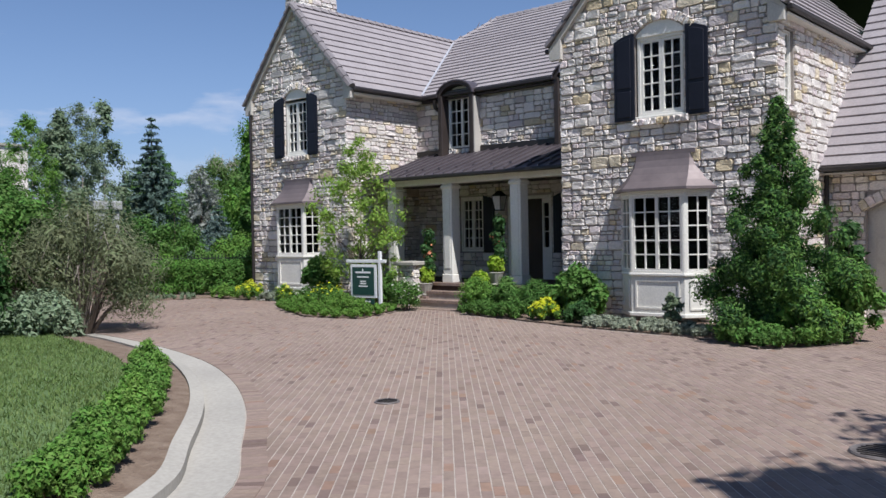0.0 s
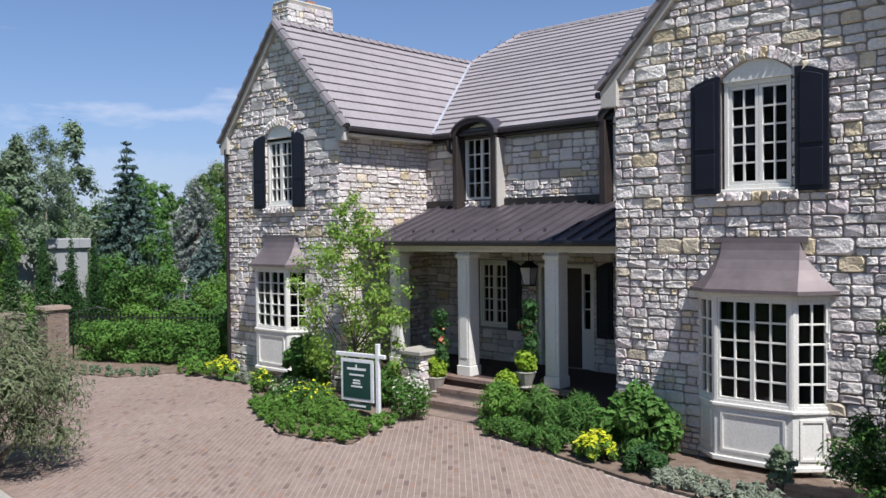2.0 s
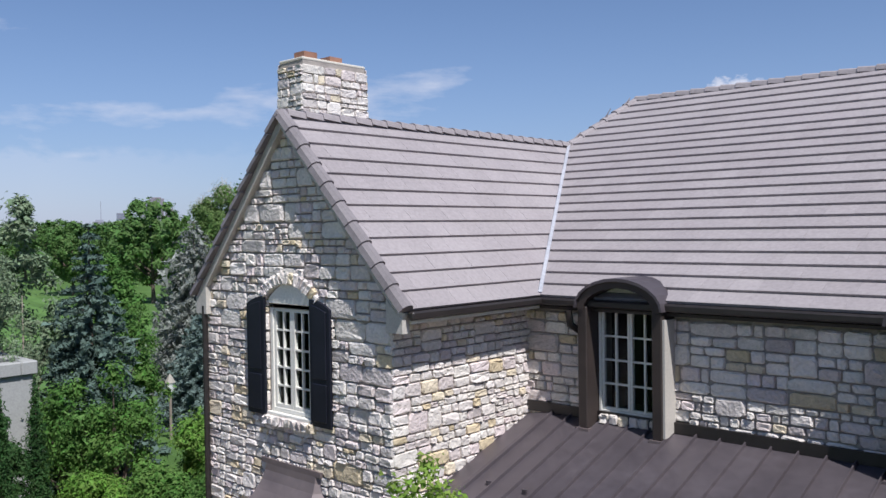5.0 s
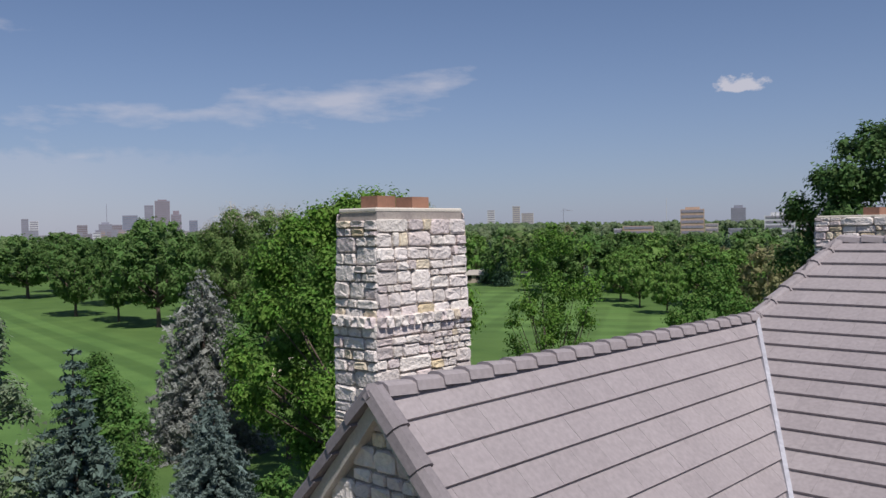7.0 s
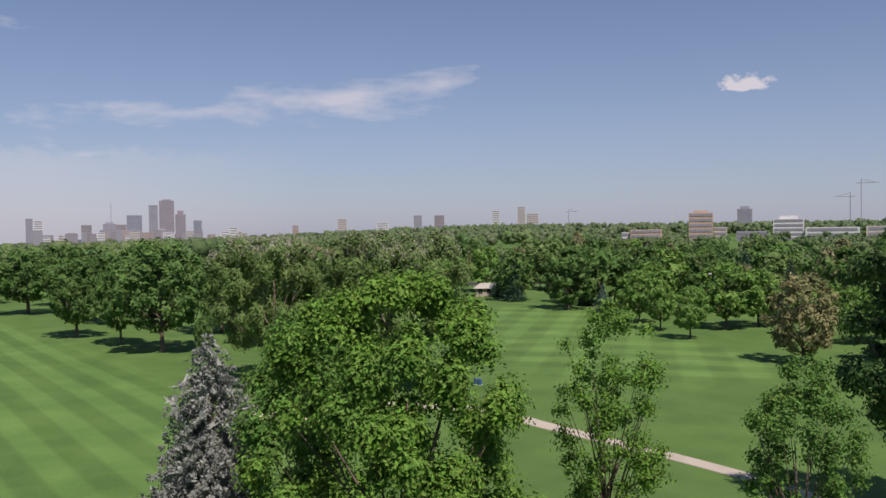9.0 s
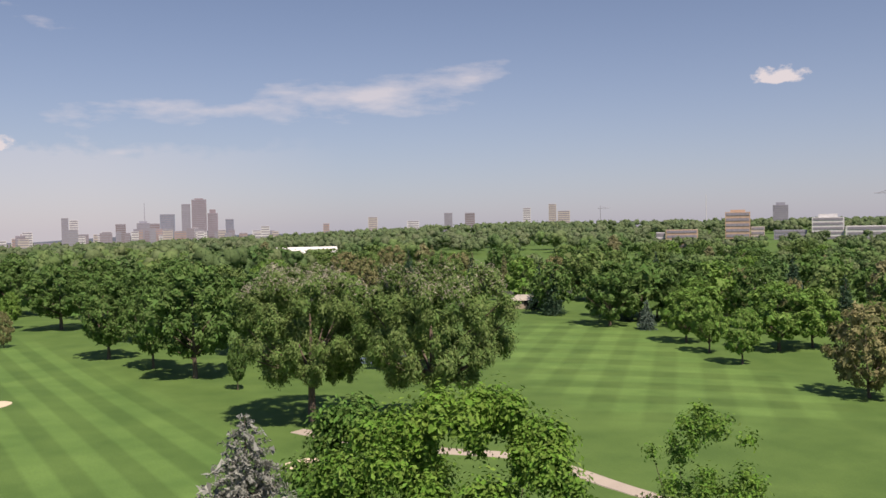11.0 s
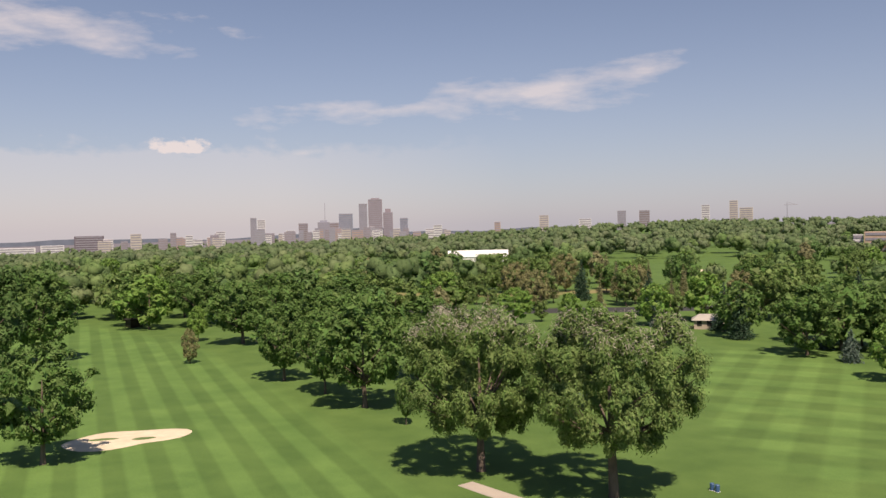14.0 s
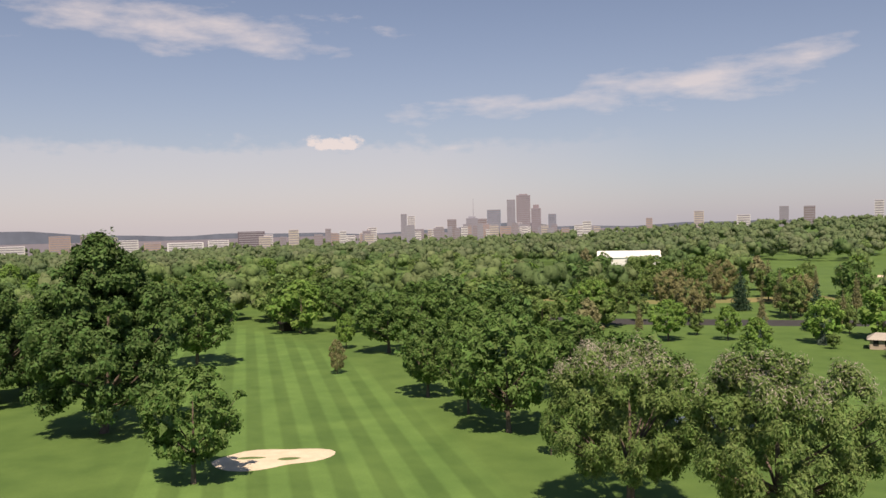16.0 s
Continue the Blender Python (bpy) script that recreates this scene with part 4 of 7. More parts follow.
def ribbon(name, points, wide, mat, lift, label, category="path"):
    p = np.array(points, float)
    fine = []
    for i in range(len(p) - 1):
        a, b, c, d = p[max(i - 1, 0)], p[i], p[i + 1], p[min(i + 2, len(p) - 1)]
        for t in np.linspace(0, 1, 8, endpoint=False):
            fine.append(0.5 * (2 * b + (c - a) * t + (2 * a - 5 * b + 4 * c - d) * t * t + (3 * b - a - 3 * c + d) * t ** 3))
    fine.append(p[-1])
    verts, faces = [], []
    for i, q in enumerate(fine):
        way = fine[min(i + 1, len(fine) - 1)] - fine[max(i - 1, 0)]
        s = np.array([-way[1], way[0]]) / np.hypot(*way)
        for k in (-.5, -.47, .47, .5):
            e = q + s * wide * k
            verts.append((e[0], e[1], float(ground_height(*e)) + (lift if abs(k) < .5 else -.05)))
    for i in range(len(fine) - 1):
        faces += [(4 * i + k + 4, 4 * i + k, 4 * i + k + 1, 4 * i + k + 5) for k in range(3)]
    faces = [f[::-1] for f in faces]
    mesh = bpy.data.meshes.new(name)
    mesh.from_pydata(verts, [], faces)
    mesh.materials.append(mat)
    return tagged(new(name, mesh), label, category, kind="structure")


ribbon("cart_path", [(-88, 60.5), (-80, 61.5), (-72.6, 64.3), (-65.4, 67.5), (-56, 66), (-45.5, 64.2), (-38, 62), (-30, 58)], 1.75, PATH, .05, "tan concrete cart path across the golf course")
draped("bunker", blob(-122.8, 39.3, 6.3, 4.2, 80, seed=3, wob=.2), SAND, .06, "pale sand bunker with grassy tongues", "bunker")
draped("bunker", blob(-77, 55.3, 3.2, 2.1, 40, seed=5), SAND, .06, "small pale sand bunker beside the path", "bunker")
draped("pond", blob(-114.9, 94.6, 5.0, 4.0, 50, seed=8), WATER, .08, "still pond between the trees", "pond")
ribbon("road", [(-222, 131), (-199, 158), (-182, 175), (-168.6, 194), (-158, 212)], 11.0, ASPHALT, .06, "dark asphalt road across the parkland", "road")
ribbon("dry_grass", [(-275, 158), (-247, 185), (-236, 203), (-222, 232)], 13.0, TANGRASS, .07, "strip of dry tan rough grass", "grass")
draped("bunker", blob(-279, 312, 9, 6, 50, seed=12), SAND, .08, "distant pale sand bunker", "bunker")
for k, (x, y, rx, ry) in enumerate(((-123.6, 37.2, 1.5, .5), (-121.6, 41.0, 1.3, .55))):
    draped("bunker_tongue", blob(x, y, rx, ry, 75, seed=30 + k), LAWN, .11, "grassy tongue inside the sand bunker", "grass")

# ---- driveway, kerb, lawn ----
DRIVE = [(-27, 8.6), (-27, 11.2), (-24.5, 12.0), (-21.9, 12.6), (-21.3, 14.2), (-18.6, 14.1), (-17.0, 12.9), (-14.4, 11.6), (-12.9, 11.9), (-13.6, 13.4), (-14.2, 14.7), (-12.3, 14.7), (-11.7, 13.8), (-10.5, 13.5), (-8.6, 13.0),
         (-6.2, 12.7), (-4.7, 11.9), (-3.9, 13.2), (-4.9, 17.1), (7, 17.1), (12, 8), (12, -12), (-2, -12), (-2.9, -3), (-4.0, 1.6), (-4.83, 3.16), (-5.92, 4.06), (-7.27, 5.05), (-8.9, 5.97), (-10.76, 6.7), (-13.5, 7.25), (-16.5, 7.5), (-20, 7.6)]


def inside(poly, x, y):
    x, y = np.asarray(x), np.asarray(y)
    hit = np.zeros(x.shape, bool)
    for (x0, y0), (x1, y1) in zip(poly, poly[1:] + poly[:1]):
        cross = (y0 > y) != (y1 > y)
        hit ^= cross & (x < (x1 - x0) * (y - y0) / (y1 - y0 + 1e-12) + x0)
    return hit


driveway = tagged(new("driveway", Geo().slab(DRIVE, GZ - .12, GZ - .0022).mesh("driveway", SAND_JOINT)), "red brick driveway laid in running bond with sandy joints", "driveway", kind="structure")


def paver_mesh(bevel=.002, high=.009):
    g = Geo()
    a, b = .0985, .0385
    g.add([(-a, -b, -high), (a, -b, -high), (a, b, -high), (-a, b, -high), (-a, -b + bevel, 0), (a, -b + bevel, 0), (a, b - bevel, 0), (-a, b - bevel, 0)],
          [(0, 1, 5, 4), (1, 2, 6, 5), (2, 3, 7, 6), (3, 0, 4, 7), (4, 5, 6, 7)])
    return g


def lay_pavers():
    """Rows of stretchers that run towards the porch; the 300 in the middle of the court are objects of their own."""
    turn = radians(41.7 + 90)
    c, s = math.cos(turn), math.sin(turn)
    iu, iv = np.meshgrid(np.arange(-200, 200), np.arange(-420, 420), indexing="ij")
    u = (iu + 0.5 * (iv % 2)) * .199
    v = iv * .083
    x, y = c * u - s * v - 5, s * u + c * v + 8
    keep = inside(DRIVE, x, y) & (np.hypot(x - 3, y + 1) > 0) & (x > -24) & (y > -1.5) & (x < 4)
    rim = np.array(edge)
    near = np.array([np.min(np.hypot(rim[:, 0] - px, rim[:, 1] - py)) if k and px > -12 and py < 8 else 9.0 for px, py, k in zip(x.ravel(), y.ravel(), keep.ravel())]).reshape(x.shape)
    keep &= near > .16
    x, y = x[keep], y[keep]
    order = np.argsort(np.hypot(x + 4.6, y - 4.6))
    x, y = x[order], y[order]
    r = np.random.default_rng(21)
    mesh = paver_mesh().mesh("brick", BRICK)
    base = np.array([tuple(p) for p in paver_mesh().v])
    faces = np.array(paver_mesh().f)
    for i in range(300):
        ob = new("brick", mesh)
        ob.parent = driveway
        ob.matrix_basis = Matrix.Translation((x[i], y[i], GZ + r.uniform(-.0008, .0008))) @ Matrix.Rotation(turn + r.normal(0, .006), 4, "Z")
    n = len(x) - 300
    a = turn + r.normal(0, .006, n)
    ca, sa = np.cos(a)[:, None], np.sin(a)[:, None]
    vx = ca * base[None, :, 0] - sa * base[None, :, 1] + x[300:, None]
    vy = sa * base[None, :, 0] + ca * base[None, :, 1] + y[300:, None]
    vz = base[None, :, 2] + GZ + r.uniform(-.0008, .0008, n)[:, None]
    verts = np.stack([vx, vy, vz], -1).reshape(-1, 3)
    quads = (faces[None] + (np.arange(n) * len(base))[:, None, None]).reshape(-1, 4)
    line = shifted(edge, -.14)
    across = Geo()
    for p, q in zip(line, line[1:]):
        step_n = max(1, int(round(math.dist(p, q) / .083)))
        for k in range(step_n):
            f = (k + .5) / step_n
            m = Matrix.Translation((p[0] + (q[0] - p[0]) * f, p[1] + (q[1] - p[1]) * f, GZ + .006 + r.uniform(-.001, .001))) @ Matrix.Rotation(math.atan2(q[1] - p[1], q[0] - p[0]) + math.pi / 2, 4, "Z")
            if p[1] > -2:
                across.add([m @ v for v in paver_mesh().v], paver_mesh().f)
    part("border_course", across, BRICK_REST, driveway, kind="stuff")
    rest = bpy.data.meshes.new("paving")
    quick_mesh(rest, verts, quads)
    rest.materials.append(BRICK_REST)
    ob = new("paving", rest)
    ob.parent = driveway
    tagged(ob, kind="stuff")


def quick_mesh(data, verts, quads):
    verts, quads = np.asarray(verts, np.float32), np.asarray(quads, np.int32)
    k = quads.shape[1]
    data.vertices.add(len(verts))
    data.vertices.foreach_set("co", verts.reshape(-1))
    data.loops.add(quads.size)
    data.loops.foreach_set("vertex_index", quads.reshape(-1))
    data.polygons.add(len(quads))
    data.polygons.foreach_set("loop_start", np.arange(0, quads.size, k, dtype=np.int32))
    data.polygons.foreach_set("use_smooth", np.zeros(len(quads), bool))
    data.update(calc_edges=True)


def curve(points, n=6):
    p = np.array(points, float)
    out = []
    for i in range(len(p) - 1):
        a, b, c, d = p[max(i - 1, 0)], p[i], p[i + 1], p[min(i + 2, len(p) - 1)]
        for t in np.linspace(0, 1, n, endpoint=False):
            out.append(tuple(0.5 * (2 * b + (c - a) * t + (2 * a - 5 * b + 4 * c - d) * t * t + (3 * b - a - 3 * c + d) * t ** 3)))
    return out + [tuple(p[-1])]


def band(name, outer, inner, z_outer, z_inner, low, mat, parent=None, label="", category=""):
    """A solid strip between two lines with the same number of points."""
    g = Geo()
    n = len(outer)
    v = []
    for (a, b), (c, d) in zip(outer, inner):
        v += [(a, b, low), (a, b, z_outer), (c, d, z_inner), (c, d, low)]
    f = []
    for i in range(n - 1):
        k = 4 * i
        f += [(k, k + 4, k + 5, k + 1), (k + 1, k + 5, k + 6, k + 2), (k + 2, k + 6, k + 7, k + 3)]
    f += [(0, 1, 2, 3), (4 * n - 1, 4 * n - 2, 4 * n - 3, 4 * n - 4)]
    g.add(v, f)
    return tagged(new(name, g.mesh(name, mat)), label, category, kind="structure")


EDGE = [(-2.0, -12), (-2.9, -3), (-4.0, 1.6), (-4.83, 3.16), (-5.92, 4.06), (-7.27, 5.05), (-8.9, 5.97), (-10.76, 6.7), (-13.5, 7.25), (-17, 7.5)]
edge = curve(EDGE)


def shifted(line, d):
    out = []
    for i, (x, y) in enumerate(line):
        a, b = line[max(i - 1, 0)], line[min(i + 1, len(line) - 1)]
        l = math.dist(a, b)
        out.append((x - (b[1] - a[1]) / l * d, y + (b[0] - a[0]) / l * d))
    return out


band("gutter_pan", shifted(edge, -.03), shifted(edge, .36), GZ + .004, GZ - .006, 0, CONCRETE, label="pale concrete gutter beside the driveway", category="kerb")
band("kerb", shifted(edge, .363), shifted(edge, .50), GZ + .07, GZ + .10, 0, CONCRETE, label="pale rounded concrete kerb round the lawn", category="kerb")
lawn_line = shifted(edge, 1.12)
band("mulch_strip", shifted(edge, .503), shifted(edge, 1.3), GZ + .07, GZ + .15, 0, MULCH, label="brown bark mulch between kerb and lawn", category="mulch")
lawn_poly = lawn_line + [(-18, 6.0), (-19, 3.0), (-16, -4), (-10, -12)]
tagged(new("lawn", Geo().slab(lawn_poly[::-1], 0.0, GZ + .16).mesh("lawn", LAWN)), "short green lawn with a pale worn patch", "lawn", kind="structure")


def lawn_blades(poly, n, high, mat, z, seed, name, label):
    r = np.random.default_rng(seed)
    p = np.array(poly)
    x, y = r.uniform(p[:, 0].min(), p[:, 0].max(), n * 3), r.uniform(p[:, 1].min(), p[:, 1].max(), n * 3)
    keep = inside(list(map(tuple, poly)), x, y)
    x, y = x[keep][:n], y[keep][:n]
    n = len(x)
    a = r.uniform(0, 6.28, n)
    w, h = r.uniform(.006, .012, n), high * r.uniform(.5, 1.2, n)
    tilt = r.normal(0, .4, (n, 2)) * h[:, None]
    base = np.stack([x, y, np.full(n, z)], -1)
    side = np.stack([np.cos(a) * w, np.sin(a) * w, np.zeros(n)], -1)
    tip = base + np.stack([tilt[:, 0], tilt[:, 1], h], -1)
    verts = np.stack([base - side, base + side, tip], 1).reshape(-1, 3)
    data = bpy.data.meshes.new(name)
    quick_mesh(data, verts, np.arange(3 * n).reshape(-1, 3))
    data.materials.append(mat)
    return tagged(new(name, data), label, "grass", kind="stuff")


BLADE = leaf("grass_blade", (0.17, 0.235, 0.08), (0.14, 0.2, 0.06), 0.3, 0.3)
lawn_blades([p for p in lawn_line if p[1] > 0] + [(-18, 6.0), (-16, 3), (-9, -1)], 60000, .05, BLADE, GZ + .155, 5, "lawn_grass", "short green lawn grass blades")
# planting beds, bark under the plants
for k, poly in enumerate(([(-17.0, 12.95), (-14.4, 11.65), (-12.95, 11.95), (-13.6, 13.4), (-14.25, 14.7), (-16.4, 14.75), (-19, 14.75), (-18.6, 14.15)],
                          [(-12.3, 14.75), (-11.7, 13.85), (-10.5, 13.55), (-8.6, 13.05), (-6.2, 12.75), (-4.7, 11.95), (-3.95, 13.2), (-5.3, 14.7), (-9.9, 15.3)],
                          [(-28, 12.0), (-24.5, 12.05), (-21.9, 12.65), (-21.3, 14.25), (-20.4, 14.7), (-21, 20), (-30, 19)])):
    tagged(new("planting_bed", Geo().slab(poly, 0.0, GZ + .025).mesh("planting_bed", MULCH)), "bark-mulched planting bed along the house", "bed", kind="structure")
# drain cover, manhole
def disc(name, at, r, label, grate):
    t = thing(name, label, name.replace("_", " "), at)
    part("cover", Geo().slab([(r * math.cos(a * .2618), r * math.sin(a * .2618)) for a in range(24)], 0, .012), WORN_IRON, t)
    part("rim", Geo().tube([(r * 1.06 * math.cos(a * .2618), r * 1.06 * math.sin(a * .2618), .004) for a in range(25)], [.016] * 25, 5), WORN_IRON, t)
    for k in range(-3, 4):
        w = math.sqrt(max(r * r - (k * r / 4) ** 2, .001)) * .85
        part("slot", Geo().box(-w, k * r / 4 - .008, .012, w, k * r / 4 + .008, .02), GUTTER, t)
    return t


disc("drain_cover", (-6.24, 6.1, GZ), .11, "small round metal drain cover in the brick drive", True)
disc("manhole_cover", (-1.78, 6.95, GZ), .23, "round ribbed iron manhole cover in the brick drive", True)

# ---- porch ----
PF = 0.75
PORCH_TOP, PORCH_LOW, PORCH_Y = 4.10, 3.36, 15.22
porch = part("porch_roof", Geo().hull([(-16.40, PORCH_Y, PORCH_LOW - .06), (BX0, PORCH_Y, PORCH_LOW - .06), (BX0, MY, PORCH_TOP - .06), (-16.40, MY, PORCH_TOP - .06)],
                                     [(-16.05, PORCH_Y, PORCH_LOW), (BX0, PORCH_Y, PORCH_LOW), (BX0, MY, PORCH_TOP), (-16.05, MY, PORCH_TOP)]), PORCHMETAL, house, "dark standing-seam copper porch roof")
for k in range(21):
    x = -15.95 + k * .305
    g = Geo()
    g.hull([(x - .012, PORCH_Y, PORCH_LOW), (x + .012, PORCH_Y, PORCH_LOW), (x + .012, MY, PORCH_TOP), (x - .012, MY, PORCH_TOP)],
           [(x - .008, PORCH_Y, PORCH_LOW + .045), (x + .008, PORCH_Y, PORCH_LOW + .045), (x + .008, MY, PORCH_TOP + .045), (x - .008, MY, PORCH_TOP + .045)])
    part("seam", g, PORCHMETAL, porch)
for k in range(11):
    x = -15.7 + k * .55
    part("snow_guard", Geo().box(x - .03, PORCH_Y + .45, PORCH_LOW + .15, x + .03, PORCH_Y + .48, PORCH_LOW + .21), PORCHMETAL, porch)
part("gutter", Geo().box(-16.2, PORCH_Y - .11, PORCH_LOW - .10, BX0, PORCH_Y, PORCH_LOW - .01), GUTTER, house, bevel=.02)
part("porch_beam", Geo().box(-15.75, 15.42, 3.14, BX0, 15.74, PORCH_LOW - .07), CREAM, house, bevel=.01)
# ceiling and floor take dark colours to deepen the porch shade
part("porch_ceiling", Geo().box(-16.4, 15.74, 3.2, BX0, MY, 3.23), DARKWOOD, house)
part("flashing", Geo().box(-16.4, MY - .08, PORCH_TOP - .02, BX0, MY, PORCH_TOP + .12), GUTTER, house)
part("porch_floor", Geo().box(-16.4, 15.28, GZ - .1, BX0, MY, PF), PORCH_SHADE_BRICK, house, "red brick porch floor with porch shade darkened into it")
for k, x in enumerate((-15.48, -13.60, -11.55)):
    col = part("column", Geo().box(x - .15, 15.43, PF + .2, x + .15, 15.73, 3.14), CREAM, house, "cream square porch column", bevel=.015)
    part("plinth", Geo().box(x - .17, 15.41, PF, x + .17, 15.75, PF + .2), CREAM, col, bevel=.012)
    part("capital", Geo().box(x - .18, 15.40, 3.02, x + .18, 15.76, 3.10), CREAM, col, bevel=.015)
    part("panel_face", Geo().box(x - .09, 15.418, PF + .35, x + .09, 15.43, 2.95), CREAM, col)
# brick steps
for k in range(3):
    y0 = 15.28 - .32 * (k + 1)
    z = PF - .18 * (k + 1)
    step = part("step", Geo().box(-14.02, y0, GZ - .1, -12.28, y0 + .33, z - .06), SAND_JOINT, house, "red brick step")
    n = 16
    for i in range(n):
        w = 1.74 / n
        part("brick", Geo().box(-14.02 + w * i + .005, y0 - .02, z - .062, -14.02 + w * (i + 1) - .005, y0 + .32, z), BRICK, step)
n = 30
for i in range(n):
    w = 4.2 / n
    part("brick", Geo().box(-15.3 + w * i + .005, 15.24, PF - .062, -15.3 + w * (i + 1) - .005, 15.46, PF + .004), BRICK, house)
# entrance: two cream leaves with glazing in a dark opening
m_door = mid @ Matrix.Translation((-13.30 - AX1, 0, PF))
g = Geo(m_door)
g.box(0, .0, 0, .08, .2, 2.1).box(1.27, .0, 0, 1.35, .2, 2.1).box(.08, 0, 2.02, 1.27, .2, 2.1)
part("door_frame", g, CREAM, house, bevel=.008)
part("door", Geo(m_door).box(.36, .14, .0, .98, .19, 2.02), DOORWOOD, house, "dark wooden front door")
for x in (.10, 1.0):
    s = Geo(m_door)
    s.box(x, .1, 0, x + .05, .16, 2.02).box(x + .2, .1, 0, x + .25, .16, 2.02).box(x + .05, .1, 0, x + .2, .16, .8).box(x + .05, .1, 1.9, x + .2, .16, 2.02)
    s.box(x + .05, .11, 1.18, x + .2, .15, 1.21).box(x + .05, .11, 1.54, x + .2, .15, 1.57)
    side = part("sidelight", s, CREAM, house)
    part("pane", Geo(m_door).box(x + .05, .125, .8, x + .2, .13, 1.9), GLASS, side)
part("door_knob", Geo(m_door).tube([(.42, .14, 1.0), (.42, .09, 1.0)], [.02, .03], 8), COPPER, house)
# near-black plate behind the door panes, for an unlit hall
part("room_niche", Geo(m_door).box(-.1, .9, -.1, 1.5, .95, 2.2), ROOM_SHADE, house)
# dormers: dark timber posts and an arched hood
for x0, x1 in DORM:
    cx, hw = (x0 + x1) / 2, (x1 - x0) / 2
    for x in (x0, x1 - .14):
        post = part("dormer_post", Geo().box(x, MY - .32, 4.02, x + .14, MY + .02, 5.62), DARKWOOD, house, "dark timber dormer post", bevel=.012)
        part("post_foot", Geo().box(x - .03, MY - .35, 3.94, x + .17, MY - .02, 4.02), COPPER, post)
    arc = [(cx + hw * 1.0 * math.cos(a), 5.60 + .36 * math.sin(a)) for a in [math.pi * i / 12 for i in range(13)]]
    inner = [(cx + (hw - .10) * math.cos(a), 5.57 + .30 * math.sin(a)) for a in [math.pi * i / 12 for i in range(13)]]
    g = Geo()
    for i in range(12):
        a, b, c, d = arc[i], arc[i + 1], inner[i + 1], inner[i]
        g.hull([(q[0], MY - .02, q[1]) for q in (a, b, c, d)], [(q[0], MY - .34, q[1]) for q in (a, b, c, d)])
    hood = part("dormer_arch", g, DARKWOOD, house, "dark arched timber dormer hood")
    g = Geo()
    outer = [(cx + (hw + .03) * math.cos(a), 5.60 + .40 * math.sin(a)) for a in [math.pi * i / 12 for i in range(13)]]
    for i in range(12):
        a, b, c, d = outer[i], outer[i + 1], arc[i + 1], arc[i]
        g.hull([(q[0], MY + .75, q[1]) for q in (a, b, c, d)], [(q[0], MY - .37, q[1]) for q in (a, b, c, d)])
    part("hood_sheet", g, PORCHMETAL, hood)
    part("dormer_tympanum", Geo().plate([(cx - hw + .14, 5.61), (cx + hw - .14, 5.61)] + inner[1:-1], MY - .06, MY + .08), CREAM, hood)
    part("dormer_cheek", Geo().box(x1, MY - .3, 4.05, x1 + .03, MY, 5.5), TAUPE, house)
part("gutter_bracket", Geo().tube([(-15.55, MY - .25, 5.55), (-15.55, MY - .2, 5.35), (-15.5, MY - .05, 5.25)], [.05, .05, .05], 6), GUTTER, house)
part("downpipe", Geo().tube([(AX0 + .02, AY - .09, 5.55), (AX0 + .02, AY - .09, .3)], [.045, .045], 8), GUTTER, house)
part("downpipe", Geo().tube([(BX1 + .08, GY - .1, 2.95), (BX1 + .08, GY - .1, .3)], [.045, .045], 8), GUTTER, house)
# garage door under a stone arch
gm = facing((BX1, GY), (3.0, GY))
door_out = [(.75, GZ), (3.3, GZ), (3.3, 2.2)] + [(3.3 - 2.55 * i / 10, 2.2 + .33 * (1 - (2 * (1 - i / 10) - 1) ** 2)) for i in range(1, 10)] + [(.75, 2.2)]
gdoor = part("garage_door", Geo(gm).plate(door_out, .12, .17), TAUPE, house, "taupe panelled garage door")
for i in range(4):
    for k in range(3):
        part("panel", Geo(gm).box(.9 + k * .8, .105, GZ + .1 + i * .5, 1.6 + k * .8, .12, GZ + .5 + i * .5), TAUPE, gdoor, bevel=.006)
arch_stones(gm, 2.02, 2.2, 1.3, .36, 22, .2)
part("spandrel", Geo(gm).plate([(.75, 2.2)] + [(3.3 - 2.55 * (10 - i) / 10, 2.2 + .33 * (1 - (2 * (i / 10) - 1) ** 2)) for i in range(1, 10)] + [(3.3, 2.2), (3.3, 2.56), (.75, 2.56)], .02, .12), MORTAR, house)
box_t = thing("utility_box", "grey metal utility box fixed to the garage wall", "utility box", (BX1 + .38, GY, 1.5))
part("case", Geo().box(-.17, -.16, -.3, .17, -.045, .4), CONCRETE, box_t, bevel=.01)
part("lid", Geo().box(-.15, -.175, -.26, .15, -.16, .36), CONCRETE, box_t, bevel=.006)

